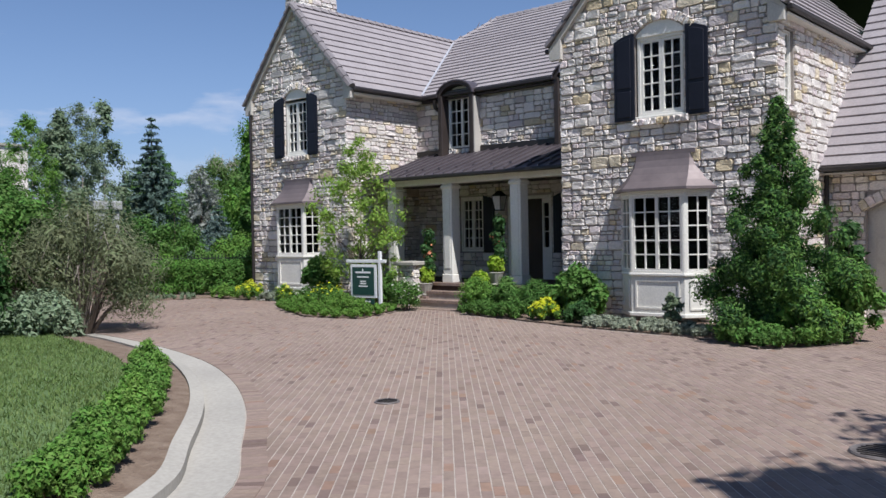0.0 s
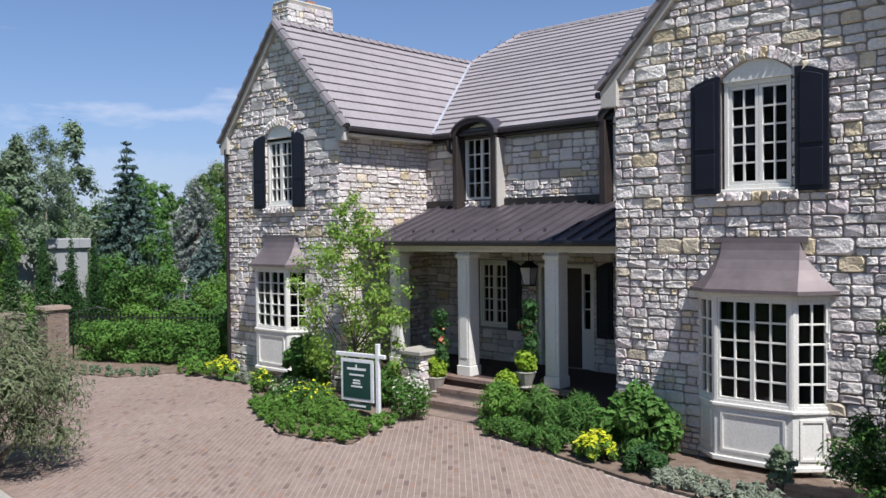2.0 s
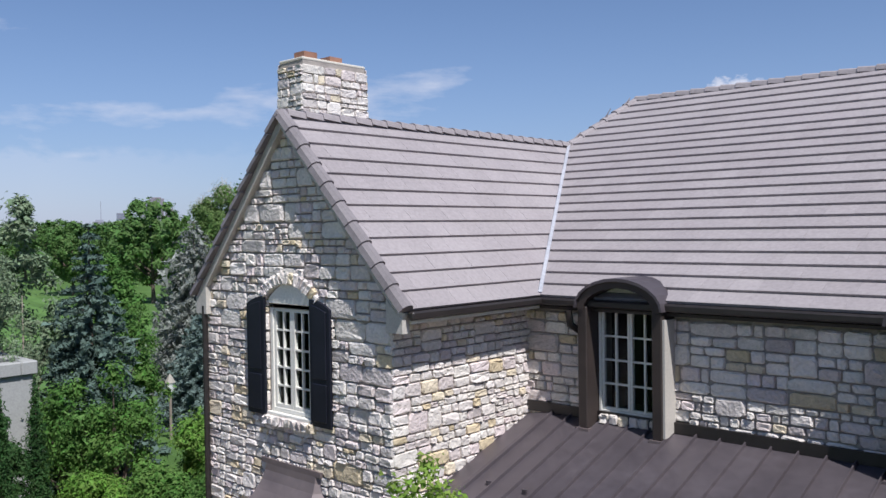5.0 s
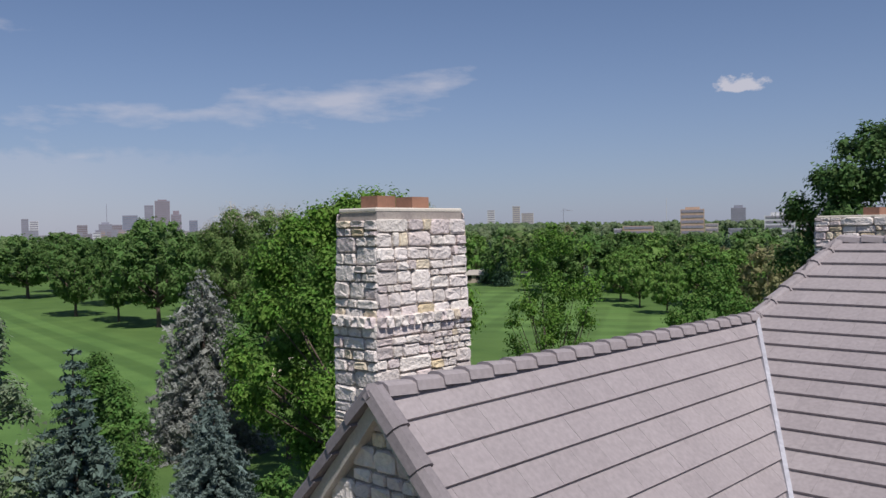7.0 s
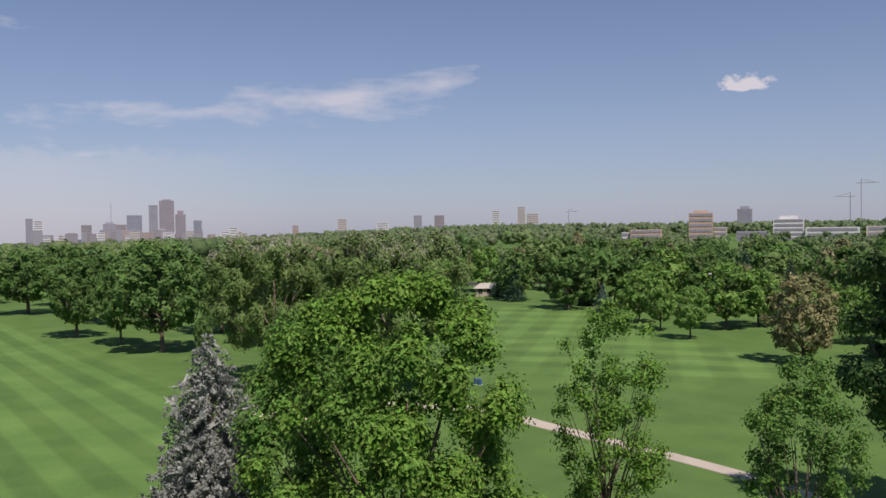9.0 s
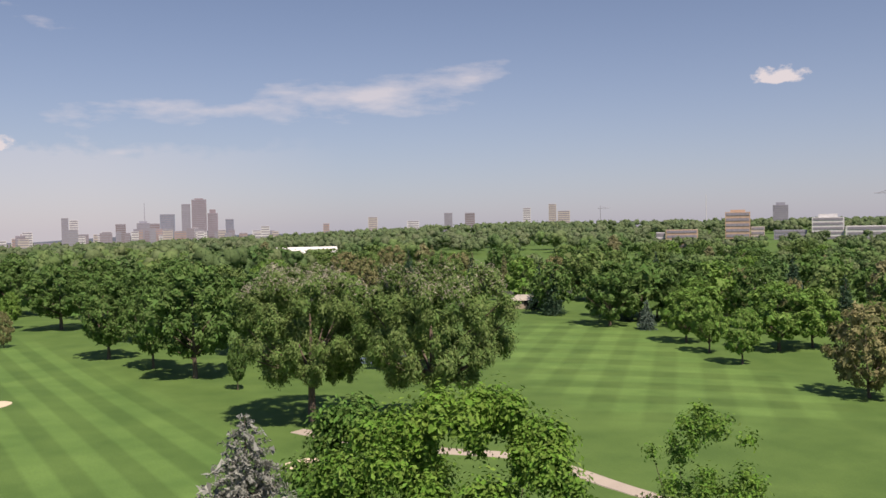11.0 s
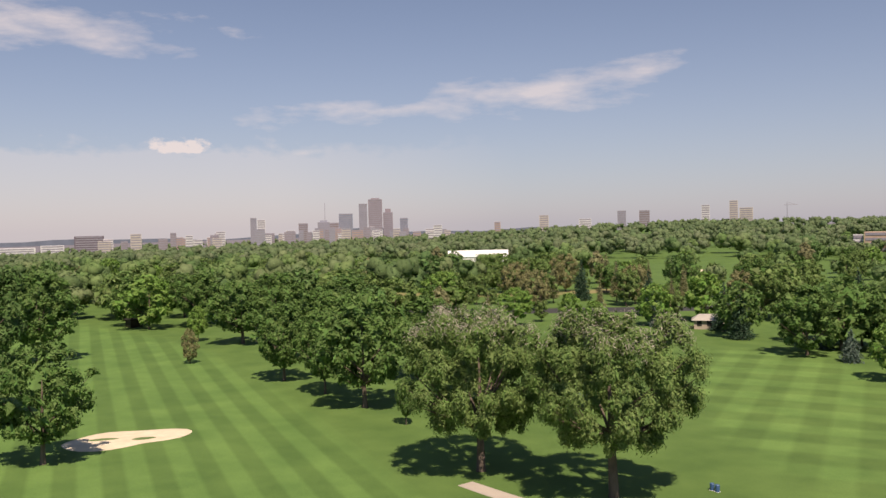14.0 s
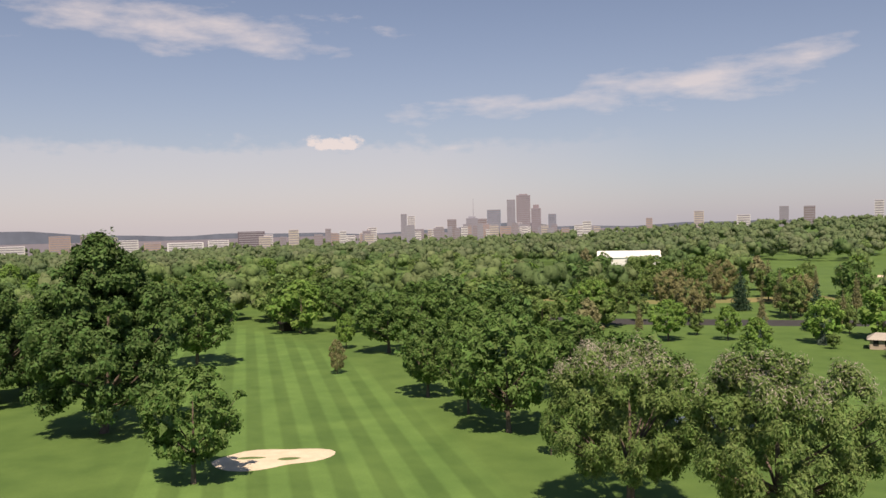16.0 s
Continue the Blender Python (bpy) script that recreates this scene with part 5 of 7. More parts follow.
# ---- chimneys ----
def chimney(x0, y0, x1, y1, z0, z1, waist=None, taper=.1, label="", pots=2):
    """A battered stone stack: stones on its four sides, a projecting band, a mortar cap and clay flues."""
    t = thing("chimney", label, "chimney", ((x0 + x1) / 2, (y0 + y1) / 2, z0))
    cx, cy = (x0 + x1) / 2, (y0 + y1) / 2
    hx, hy = (x1 - x0) / 2, (y1 - y0) / 2
    inv = Matrix.Translation((-cx, -cy, -z0))
    levels = [(z0, waist or z1, 1.0 + taper, 1.0 + taper * .7)] + ([(waist, z1, 1.0 + taper * .5, 1.0)] if waist else [])
    for za, zb, ka, kb in levels:
        core = part("shaft", Geo(inv).hull([(cx - hx * ka, cy - hy * ka, za), (cx + hx * ka, cy - hy * ka, za), (cx + hx * ka, cy + hy * ka, za), (cx - hx * ka, cy + hy * ka, za)],
                                           [(cx - hx * kb, cy - hy * kb, zb), (cx + hx * kb, cy - hy * kb, zb), (cx + hx * kb, cy + hy * kb, zb), (cx - hx * kb, cy + hy * kb, zb)]), MORTAR, t)
        for ax, ay, bx, by, h, lean in ((-1, -1, 1, -1, hx, hy), (1, -1, 1, 1, hy, hx), (1, 1, -1, 1, hx, hy), (-1, 1, -1, -1, hy, hx)):
            p0, p1 = (cx + ax * hx * ka, cy + ay * hy * ka), (cx + bx * hx * ka, cy + by * hy * ka)
            m = facing(p0, p1)
            tilt = math.atan2(lean * (ka - kb), zb - za)
            m = inv @ m @ Matrix.Translation((0, 0, za)) @ Matrix.Rotation(-tilt, 4, "X")
            length = 2 * h * ka
            narrow = (ka - kb) / ka * .5 * length
            places = [(length / 2 + (x - length / 2) * (1 - 2 * narrow / length * (z / (zb - za))), z, w * (1 - 2 * narrow / length * (z / (zb - za))), hh) for x, z, w, hh in rubble(length, 0, zb - za)]
            JOBS.append((core, m, places, 120, None))
    if waist:
        for ax, ay, bx, by, h in ((-1, -1, 1, -1, hx), (1, -1, 1, 1, hy), (1, 1, -1, 1, hx), (-1, 1, -1, -1, hy)):
            k = 1 + taper * .9
            p0, p1 = (cx + ax * hx * k, cy + ay * hy * k), (cx + bx * hx * k, cy + by * hy * k)
            m = inv @ facing(p0, p1)
            n = max(4, int(2 * h / .1))
            for i in range(n):
                w = 2 * h * k / n
                ob = new("stone", BLOCK_MESH[(7 * i) % 20])
                ob.parent = t
                ob.matrix_basis = m @ Matrix.Translation((w * (i + .5), .02, waist)) @ Matrix.Diagonal((w * .97, .09, .13, 1))
    part("cap", Geo(inv).box(cx - hx * 1.02, cy - hy * 1.02, z1 - .02, cx + hx * 1.02, cy + hy * 1.02, z1 + .035), CAPSTONE, t, bevel=.015)
    for k in range(pots):
        px, py = cx + (-.06 if k else .02), cy + (k - .5) * hy * .9 - hy * .12
        f = Geo(inv)
        a, b = .145, .11
        f.box(px - a, py - a, z1 + .03, px + a, py - b, z1 + .18).box(px - a, py + b, z1 + .03, px + a, py + a, z1 + .18).box(px - a, py - b, z1 + .03, px - b, py + b, z1 + .18).box(px + b, py - b, z1 + .03, px + a, py + b, z1 + .18)
        part("flue", f, CHIMNEY_POT, t, "square terracotta flue")
    return t


chimney(-21.58, 17.02, -20.92, 18.46, -.4, 9.66, 8.38, label="tall battered stone chimney with two terracotta flues")
chimney(-19.95, 28.0, -18.0, 28.9, 4.0, 9.55, None, .02, label="broad stone chimney behind the main ridge", pots=3)

# ---- gate pier, sign, lantern ----
pier = thing("stone_pier", "low stone pier with a flat cap beside the steps", "pier", (-14.28, 14.92, GZ))
core = part("shaft", Geo().box(-.24, -.24, -.1, .24, .24, .98), MORTAR, pier)
for a, b in (((-.24, -.24), (.24, -.24)), ((.24, -.24), (.24, .24)), ((.24, .24), (-.24, .24)), ((-.24, .24), (-.24, -.24))):
    JOBS.append((core, facing(a, b), rubble(.48, 0, .98), 80, None))
part("cap", Geo().box(-.34, -.34, .98, .34, .34, 1.08), CONCRETE, pier, "pale stone cap slab", bevel=.02)
part("lamp_niche", Geo().box(.285, -.07, .62, .30, .07, .86), IRON, pier)

sign = thing("yard_sign", "white hanging sign post with a dark green board in the bed", "sign", (-13.85, 13.4, GZ))
sm = Matrix.Rotation(radians(7), 4, "Z")
part("post", Geo(sm).box(-.035, -.035, 0, .035, .035, 1.36), WHITE, sign, bevel=.006)
part("arm", Geo(sm).box(-.98, -.03, 1.10, .17, .03, 1.17), WHITE, sign, bevel=.006)
board = part("board", Geo(sm).box(-.86, -.02, .30, -.10, .02, 1.06), WHITE, sign, bevel=.004)
part("green_panel", Geo(sm).box(-.80, -.028, .36, -.16, -.02, 1.0), SIGN_GREEN, board, "dark green panel")
part("logo_bar", Geo(sm).box(-.70, -.034, .86, -.26, -.028, .90), WHITE, board)
part("logo_bar", Geo(sm).box(-.50, -.034, .90, -.47, -.028, .96), WHITE, board)
for z, w in ((.76, .34), (.66, .16), (.61, .18), (.55, .26)):
    part("text_bar", Geo(sm).box(-.48 - w / 2, -.034, z, -.48 + w / 2, -.028, z + .03), WHITE, board)
part("rider", Geo(sm).box(-.78, -.015, .16, -.18, .015, .27), SIGN_GREEN, sign)
part("rider_bar", Geo(sm).box(-.68, -.02, .20, -.28, -.015, .235), WHITE, sign)
for x in (-.7, -.26):
    part("hook", Geo(sm).tube([(x, 0, 1.06), (x, 0, 1.11)], [.008, .008], 5), IRON, sign)

lantern = thing("lantern", "dark metal hanging porch lantern with pale glass", "lantern", (-12.75, 16.4, 2.35))
part("glass_body", Geo().hull([(-.10, -.10, 0), (.10, -.10, 0), (.10, .10, 0), (-.10, .10, 0)], [(-.16, -.16, .42), (.16, -.16, .42), (.16, .16, .42), (-.16, .16, .42)]), CURTAIN, lantern)
part("crown", Geo().hull([(-.18, -.18, .42), (.18, -.18, .42), (.18, .18, .42), (-.18, .18, .42)], [(-.05, -.05, .58), (.05, -.05, .58), (.05, .05, .58), (-.05, .05, .58)]), IRON, lantern)
part("base_ring", Geo().box(-.12, -.12, -.03, .12, .12, 0), IRON, lantern, bevel=.01)
for a, b in ((-1, -1), (1, -1), (1, 1), (-1, 1)):
    part("rib", Geo().tube([(.102 * a, .102 * b, 0), (.162 * a, .162 * b, .42)], [.012, .012], 5), IRON, lantern)
part("rod", Geo().tube([(0, 0, .56), (0, 0, .87)], [.012, .012], 5), IRON, lantern)
lantern.scale = (.78, .78, .78)
lantern.location.z = 2.49

# ---- plants ----
def leaf_mesh(name, centres, radii, n, size, mat, seed, flat=0.0, shell=0.55, ratio=0.55, hang=0.0, squash=1.0, z_floor=None, core=0.0, tri=None, soft=0.0):
    """n lozenge leaves strewn through balls round the given centres, thicker towards their outsides."""
    r = np.random.default_rng(seed)
    centres, radii = np.asarray(centres, float), np.asarray(radii, float)
    pick = r.choice(len(centres), n, p=radii ** 2 / (radii ** 2).sum())
    d = r.normal(size=(n, 3))
    d /= np.linalg.norm(d, axis=1)[:, None]
    rad = radii[pick] * (shell + (1 - shell) * r.random(n)) * r.uniform(.75, 1.12, n)
    inner = np.arange(n) < core * n          # large leaves that fill the heart of the crown
    rad = np.where(inner, radii[pick] * .55 * r.random(n), rad)
    off = d * rad[:, None]
    off[:, 2] *= squash
    p = centres[pick] + off
    out = p - centres.mean(0)
    out /= np.linalg.norm(out, axis=1)[:, None] + 1e-6
    face = d * (1.25 - soft) + out * soft + r.normal(size=(n, 3)) * .45 + np.array([0, 0, .4 + flat])
    face /= np.linalg.norm(face, axis=1)[:, None]
    a = r.normal(size=(n, 3)) + d * .4
    a[:, 2] -= hang * 2
    a -= face * (a * face).sum(1)[:, None]
    a /= np.linalg.norm(a, axis=1)[:, None] + 1e-9
    b = np.cross(face, a)
    b /= np.linalg.norm(b, axis=1)[:, None] + 1e-9
    s = (size * r.uniform(.6, 1.35, n) * np.where(inner, 2.5, 1.0))[:, None]
    bend = np.cross(a, b) * s * .12
    verts = np.stack([p - a * s * .5, p + b * s * ratio * .5 + bend, p + a * s * .5, p - b * s * ratio * .5 + bend], 1).reshape(-1, 3)
    if tri or (tri is None and size < .09):
        verts = np.stack([p - a * s * .5 - b * s * ratio * .5, p + a * s * .6 + bend, p - a * s * .35 + b * s * ratio * .6 + bend], 1).reshape(-1, 3)
    if z_floor is not None:
        verts[:, 2] = np.maximum(verts[:, 2], z_floor)
    data = bpy.data.meshes.new(name)
    quick_mesh(data, verts, np.arange(len(verts)).reshape(n, -1))
    data.materials.append(mat)
    return data


def crown_balls(seed, height, width, low, k, shape="round"):
    """Centres and radii of the clumps of a crown."""
    r = np.random.default_rng(seed)
    c, rad = [], []
    mid, half = (height + low) / 2, (height - low) / 2
    ph = r.uniform(0, 6.28, 3)
    bulk = min((width * width * (height - low)) ** (1 / 3), width * 1.45)
    for i in range(k):
        u = r.uniform(-1, 1)
        a = 2.39996 * i + r.uniform(-.5, .5)
        if shape == "round":
            w = math.sqrt(max(1 - u * u, 0.02)) * (1.08 if u < 0 else 1.0)
        elif shape == "tall":
            w = max(1 - abs(u + .35) ** 2.0 / 1.95, .08)
        elif shape == "vase":
            w = .55 + .45 * math.sqrt(max(1 - (u + .05) ** 2 / 1.15, .02))
        else:
            w = max(.5 - .5 * u, .05)
        if shape == "vase" and u < -.6:
            w *= .78
        w *= 1 + .10 * math.sin(2 * a + ph[0]) + .08 * math.sin(3 * a + ph[1] + 2 * u)
        w = min(w, 1.08)
        q = r.uniform(.2, 1.0) ** .5
        size = bulk * r.uniform(.105, .18)
        size *= min(1.25, 50 / k) ** .45 * (.6 + .4 * min(w, 1))
        if i % 5 == 0:
            q, size = r.uniform(.92, 1.02 if shape == "vase" else 1.1), bulk * r.uniform(.06, .10)
        if shape == "vase" and u < -.45:
            q = max(q, .72)
        c.append((math.cos(a) * w * q * (width / 2 - size * .8), math.sin(a) * w * q * (width / 2 - size * .8), mid + u * (half - size * .5)))
        rad.append(size)
    return np.array(c), np.array(rad)


def trunk_geo(seed, height, low, balls, thick, limbs=9, fork=0.45):
    r = np.random.default_rng(seed + 99)
    g = Geo()
    top = low + (height - low) * .62
    lean = r.normal(0, .03, 2) * height
    pts = [(0, 0, -.25), (0, 0, .15), (lean[0] * .3, lean[1] * .3, low * .7), (lean[0] * .7, lean[1] * .7, (low + top) / 2), (lean[0], lean[1], top)]
    g.tube(pts, [thick * 1.5, thick * 1.1, thick * .85, thick * .5, thick * .15], 8)
    order = np.argsort(-np.linalg.norm(balls[:, :2], axis=1))
    for k in order[:limbs]:
        e = Vector(balls[k])
        z0 = low * .85 + (top - low) * r.uniform(0, .6) * min(1, max(.05, (e.z - low) / (height - low)))
        f = min(1, z0 / top)
        s = Vector((lean[0] * f, lean[1] * f, z0))
        m1 = s.lerp(e, .45) + Vector((0, 0, -.04 * height * r.uniform(0, 1)))
        g.tube([s, m1, e], [thick * .42, thick * .25, thick * .06], 5, cap=False)
    return g


def tree(label, height, width, low, leaves, size, mat, seed, at=None, shape="round", clumps=46, thick=None, bark=BARK, category="tree", name="tree", group="", hang=.25, limbs=10, ratio=.6, shell=.5, core=.16, tri=None):
    c, rad = crown_balls(seed, height, width, low, clumps, shape)
    t = thing(name, label, category, (0, 0, 0), group)
    part("trunk", trunk_geo(seed, height, low, c, thick or height * .018, limbs), bark, t, smooth=True)
    part("crown", leaf_mesh("crown", c, rad, leaves, size, mat, seed, hang=hang, ratio=ratio, shell=shell, core=core, tri=tri, soft=.4 if tri else .2), None, t)
    if at is not None:
        t.location = (at[0], at[1], at[2] if len(at) > 2 else float(ground_height(at[0], at[1])))
    return t


def conifer(label, height, width, needles, mat, seed, at=None, name="spruce_tree", group="", size=.22, bare=.02, taper=.82):
    """A spruce: whorls of drooping boughs, each a fan of sprays."""
    r = np.random.default_rng(seed)
    t = thing(name, label, "tree", (0, 0, 0), group)
    g = Geo().tube([(0, 0, -.25), (0, 0, height * .5), (0, 0, height * .99)], [height * .016, height * .01, .012], 7)
    c, rad = [], []
    levels = int(height * 3.6)
    for i in range(levels):
        f = (i + .5) / levels
        z = height * (bare + (1 - bare) * f)
        reach = width / 2 * (1 - f) ** taper * r.uniform(.82, 1.1) + .08
        n = max(4, int(9 * (1 - f) + 4))
        for k in range(n):
            a = 6.2832 * (k + r.uniform(-.3, .3)) / n + i * 1.1
            rr = reach * r.uniform(.72, 1.12)
            for q in (.35, .6, .82, 1.0):
                c.append((math.cos(a) * rr * q, math.sin(a) * rr * q, z - rr * .28 * q ** 1.5 + .12 * rr * q * q))
                rad.append(max(.05, (.17 * reach + .04) * (1.1 - .55 * q)))
            if r.random() < .3:
                g.tube([(0, 0, z), (math.cos(a) * rr * .8, math.sin(a) * rr * .8, z - rr * .2)], [.012 + .008 * (1 - f), .005], 4, cap=False)
    part("trunk", g, BARK, t)
    part("crown", leaf_mesh("crown", c, rad, needles, size, mat, seed, hang=.1, ratio=.34, shell=.2, squash=.85, core=.06, tri=True), None, t)
    if at is not None:
        t.location = (at[0], at[1], at[2] if len(at) > 2 else float(ground_height(at[0], at[1])))
    return t


def shrub(label, at, w, d, h, leaves, size, mat, seed, name="shrub", category="shrub", twig=True, ratio=.55, clumps=16, flowers=None, group="", hang=0.0, turn=0.0, flower_n=0, flower_size=.05):
    """A bush: stems from the ground and a crown of leaf clumps that reaches nearly down to it."""
    r = np.random.default_rng(seed)
    t = thing(name, label, category, at, group)
    c, rad = [], []
    for i in range(clumps):
        a, q = 2.4 * i + r.uniform(-.4, .4), math.sqrt((i + .5) / clumps)
        z = h * (.28 + .55 * (1 - .75 * q * q) * r.uniform(.55, 1.1))
        x, y = math.cos(a) * q * w * .40, math.sin(a) * q * d * .40
        c.append((x, y, z))
        rad.append(min(w, d, h * 1.3) * r.uniform(.16, .26))
        if i % 2 == 0:
            c.append((x * 1.05, y * 1.05, z * .45))
            rad.append(min(w, d, h * 1.3) * r.uniform(.14, .22))
    if twig:
        g = Geo()
        for k in range(min(9, len(c))):
            e = Vector(c[k * len(c) // 9])
            g.tube([(e.x * .15, e.y * .15, -.08), (e.x * .6, e.y * .6, e.z * .55), tuple(e)], [.018 * h + .006, .011 * h + .004, .004], 5, cap=False)
        part("stem", g, BARK, t)
    part("foliage", leaf_mesh("foliage", c, rad, leaves, size, mat, seed, ratio=ratio, hang=hang, z_floor=.01, core=.12), None, t)
    if flowers is not None:
        up = [(x, y, z + q * .55) for (x, y, z), q in zip(c, rad)]
        part("flower", leaf_mesh("flower", up, np.array(rad) * .75, flower_n or leaves // 5, flower_size, flowers, seed + 1, flat=2.0, ratio=.9, z_floor=.02), None, t)
    t.rotation_euler = (0, 0, turn)
    return t


BG = GZ + .025
# clipped box along the kerb
for k in range(11):
    i = 16 + k * 2
    line = shifted(edge, .92)
    if i < len(line):
        x, y = line[i]
        shrub("low bright green box bush along the mulch strip", (x, y, GZ + .11), .50, .44, .34 + .07 * (k % 3), 4200, .036, LEAF_BRIGHT, 300 + k, name="box_bush", group="bushes along the kerb", clumps=12)
# the thicket at the end of the lawn
for k, (x, y, w, h, m, n, s) in enumerate(((-15.4, 5.0, 2.2, 2.9, LEAF_DARK, 7000, .10), (-16.6, 6.3, 2.6, 3.3, LEAF_MID, 8000, .10), (-16.2, 5.6, 1.5, 2.2, LEAF_DARK, 5000, .09),
                                           (-17.6, 4.6, 2.6, 3.4, LEAF_DARK, 6500, .11), (-15.6, 4.0, 1.8, 2.0, LEAF_GREY, 5500, .08), (-18.4, 7.6, 2.2, 2.6, LEAF_MID, 5000, .1), (-14.75, 6.2, 1.5, .95, LEAF_GREY, 4500, .075))):
    shrub("dense dark green shrub in a thicket at the lawn's end" if m is not LEAF_GREY else "grey-green shrub in the thicket at the lawn's end", (x, y, GZ), w, w * .9, h, n, s, m, 330 + k, group="thicket", clumps=18)
feathery = shrub("feathery grey-green shrub with pale bare twigs overhanging the drive", (-15.5, 7.3, GZ), 3.0, 2.9, 2.9, 24000, .07, LEAF_FEATHER, 351, clumps=20, ratio=.22, hang=.5, name="feathery_shrub")
twigs = Geo()
r9 = np.random.default_rng(4)
for k in range(26):
    a = r9.uniform(0, 6.28)
    e = Vector((math.cos(a) * r9.uniform(.4, 1.25), math.sin(a) * r9.uniform(.4, 1.2), r9.uniform(1.2, 2.3)))
    s = Vector((math.cos(a) * .1, math.sin(a) * .1, 0))
    mid_p = s.lerp(e, .55) + Vector((0, 0, .35))
    twigs.tube([s, mid_p, e, e + Vector((math.cos(a) * .3, math.sin(a) * .3, -.3))], [.02, .012, .006, .002], 4, cap=False)
part("twig_tangle", twigs, PALE_BARK, feathery, kind="stuff")
# bed by the sign
SPEC = (  # x, y, width, depth, height, leaves, size, leaf, flowers, words, ratio
    (-16.9, 14.2, 1.2, .9, 1.35, 6500, .10, LEAF_MID, None, "broad dark green shrub against the stone wall", .6),
    (-16.1, 13.2, 1.0, .9, .55, 4200, .05, LEAF_MID, PALE_FLOWER, "low green perennial with small pale flowers", .4),
    (-15.2, 13.0, 1.0, .9, .6, 4200, .05, LEAF_MID, YELLOW, "low green perennial with pale yellow flowers", .4),
    (-14.5, 12.7, 1.2, .9, .45, 5200, .045, LEAF_MAPLE, None, "mounded green groundcover at the drive's edge", .4),
    (-15.6, 12.5, 1.3, .8, .4, 5200, .045, LEAF_MAPLE, None, "mounded green groundcover at the drive's edge", .4),
    (-13.6, 12.4, 1.0, .7, .38, 4600, .045, LEAF_MAPLE, None, "mounded green groundcover at the drive's edge", .4),
    (-13.5, 13.9, .8, .8, .75, 4500, .05, LEAF_MID, PALE_FLOWER, "bushy white-flowered perennial by the stone pier", .35),
    (-14.6, 14.3, .9, .7, .95, 4500, .07, LEAF_MID, None, "bushy green perennial behind the sign", .35),
    (-17.7, 13.7, .6, .55, .5, 2600, .045, LEAF_BRIGHT, YELLOW, "small yellow-flowered clump at the bed's edge", .4),
    (-19.0, 14.15, .7, .5, .25, 2200, .04, SILVER, None, "silvery low groundcover under the bay window", .4),
    (-19.8, 14.1, 1.2, .6, .45, 4200, .05, LEAF_BRIGHT, YELLOW, "bright yellow flower clump before the hedge", .4),
    (-20.9, 14.0, 1.1, .6, .4, 3200, .05, LEAF_BRIGHT, None, "low green clump before the hedge", .4),
    (-21.0, 15.4, 1.3, 1.2, 1.75, 6000, .10, LEAF_MID, None, "tall leafy green shrub at the house corner", .6),
    # bed right of the steps
    (-11.9, 14.5, .9, .8, .85, 4500, .06, LEAF_BRIGHT, None, "fresh green leafy perennial by the steps", .35),
    (-11.1, 14.5, .9, .8, .75, 3800, .14, LEAF_MID, None, "arching grassy daylily leaves", .10),
    (-10.4, 14.6, .9, .8, .70, 3800, .14, LEAF_MID, None, "arching grassy daylily leaves", .10),
    (-9.1, 14.15, 1.25, 1.0, 1.12, 8000, .11, LEAF_MID, None, "large dark green bushy shrub beside the bay", .65),
    (-11.3, 13.85, 1.2, .5, .34, 4200, .045, LEAF_MID, None, "low clipped dark green groundcover edge", .35),
    (-10.3, 13.65, 1.2, .5, .36, 4200, .045, LEAF_MID, None, "low clipped dark green groundcover edge", .35),
    (-9.45, 13.55, .75, .5, .42, 3600, .045, LEAF_BRIGHT, YELLOW, "bright yellow flower clump at the drive's edge", .4),
    (-8.6, 13.45, .7, .5, .4, 2600, .06, LEAF_DARK, None, "small dark green shrub beside the bay", .5),
    (-8.0, 13.35, 1.1, .5, .22, 3600, .04, SILVER, None, "silvery grey groundcover before the bay window", .4),
    (-7.1, 13.2, 1.2, .5, .22, 3600, .04, SILVER, None, "silvery grey groundcover before the bay window", .4),
    (-6.3, 13.05, .8, .5, .2, 2600, .04, SILVER, None, "silvery grey groundcover before the bay window", .4),
    (-6.9, 13.75, .35, .3, .75, 900, .06, LEAF_GREY, None, "thin weedy stem before the bay window", .5),
    (-4.35, 12.9, .9, .9, .95, 4200, .08, LEAF_BRIGHT, None, "bright green leafy shrub under the yew", .35),
    (-5.0, 12.35, 1.1, .6, .4, 3000, .06, LEAF_MID, None, "low ivy at the foot of the yew", .6),
    (-4.3, 14.6, .8, .8, 1.9, 5200, .08, LEAF_DARK, None, "narrow dark green shrub by the garage", .5),
    (-3.9, 13.5, .9, .8, 1.3, 4200, .08, LEAF_MID, None, "leafy green shrub by the garage", .5))
for k, (x, y, w, d, h, n, s, m, fl, words, ratio) in enumerate(SPEC):
    shrub(words, (x, y, BG), w, d, h, n * 3 // 5, s * 1.05, m, 400 + k, flowers=fl, ratio=ratio, clumps=14, name="groundcover" if h < .3 else ("flower_clump" if fl else "shrub"), category="plant" if h < .8 else "shrub", flower_n=700 if "bright" in words else 130, flower_size=.06)


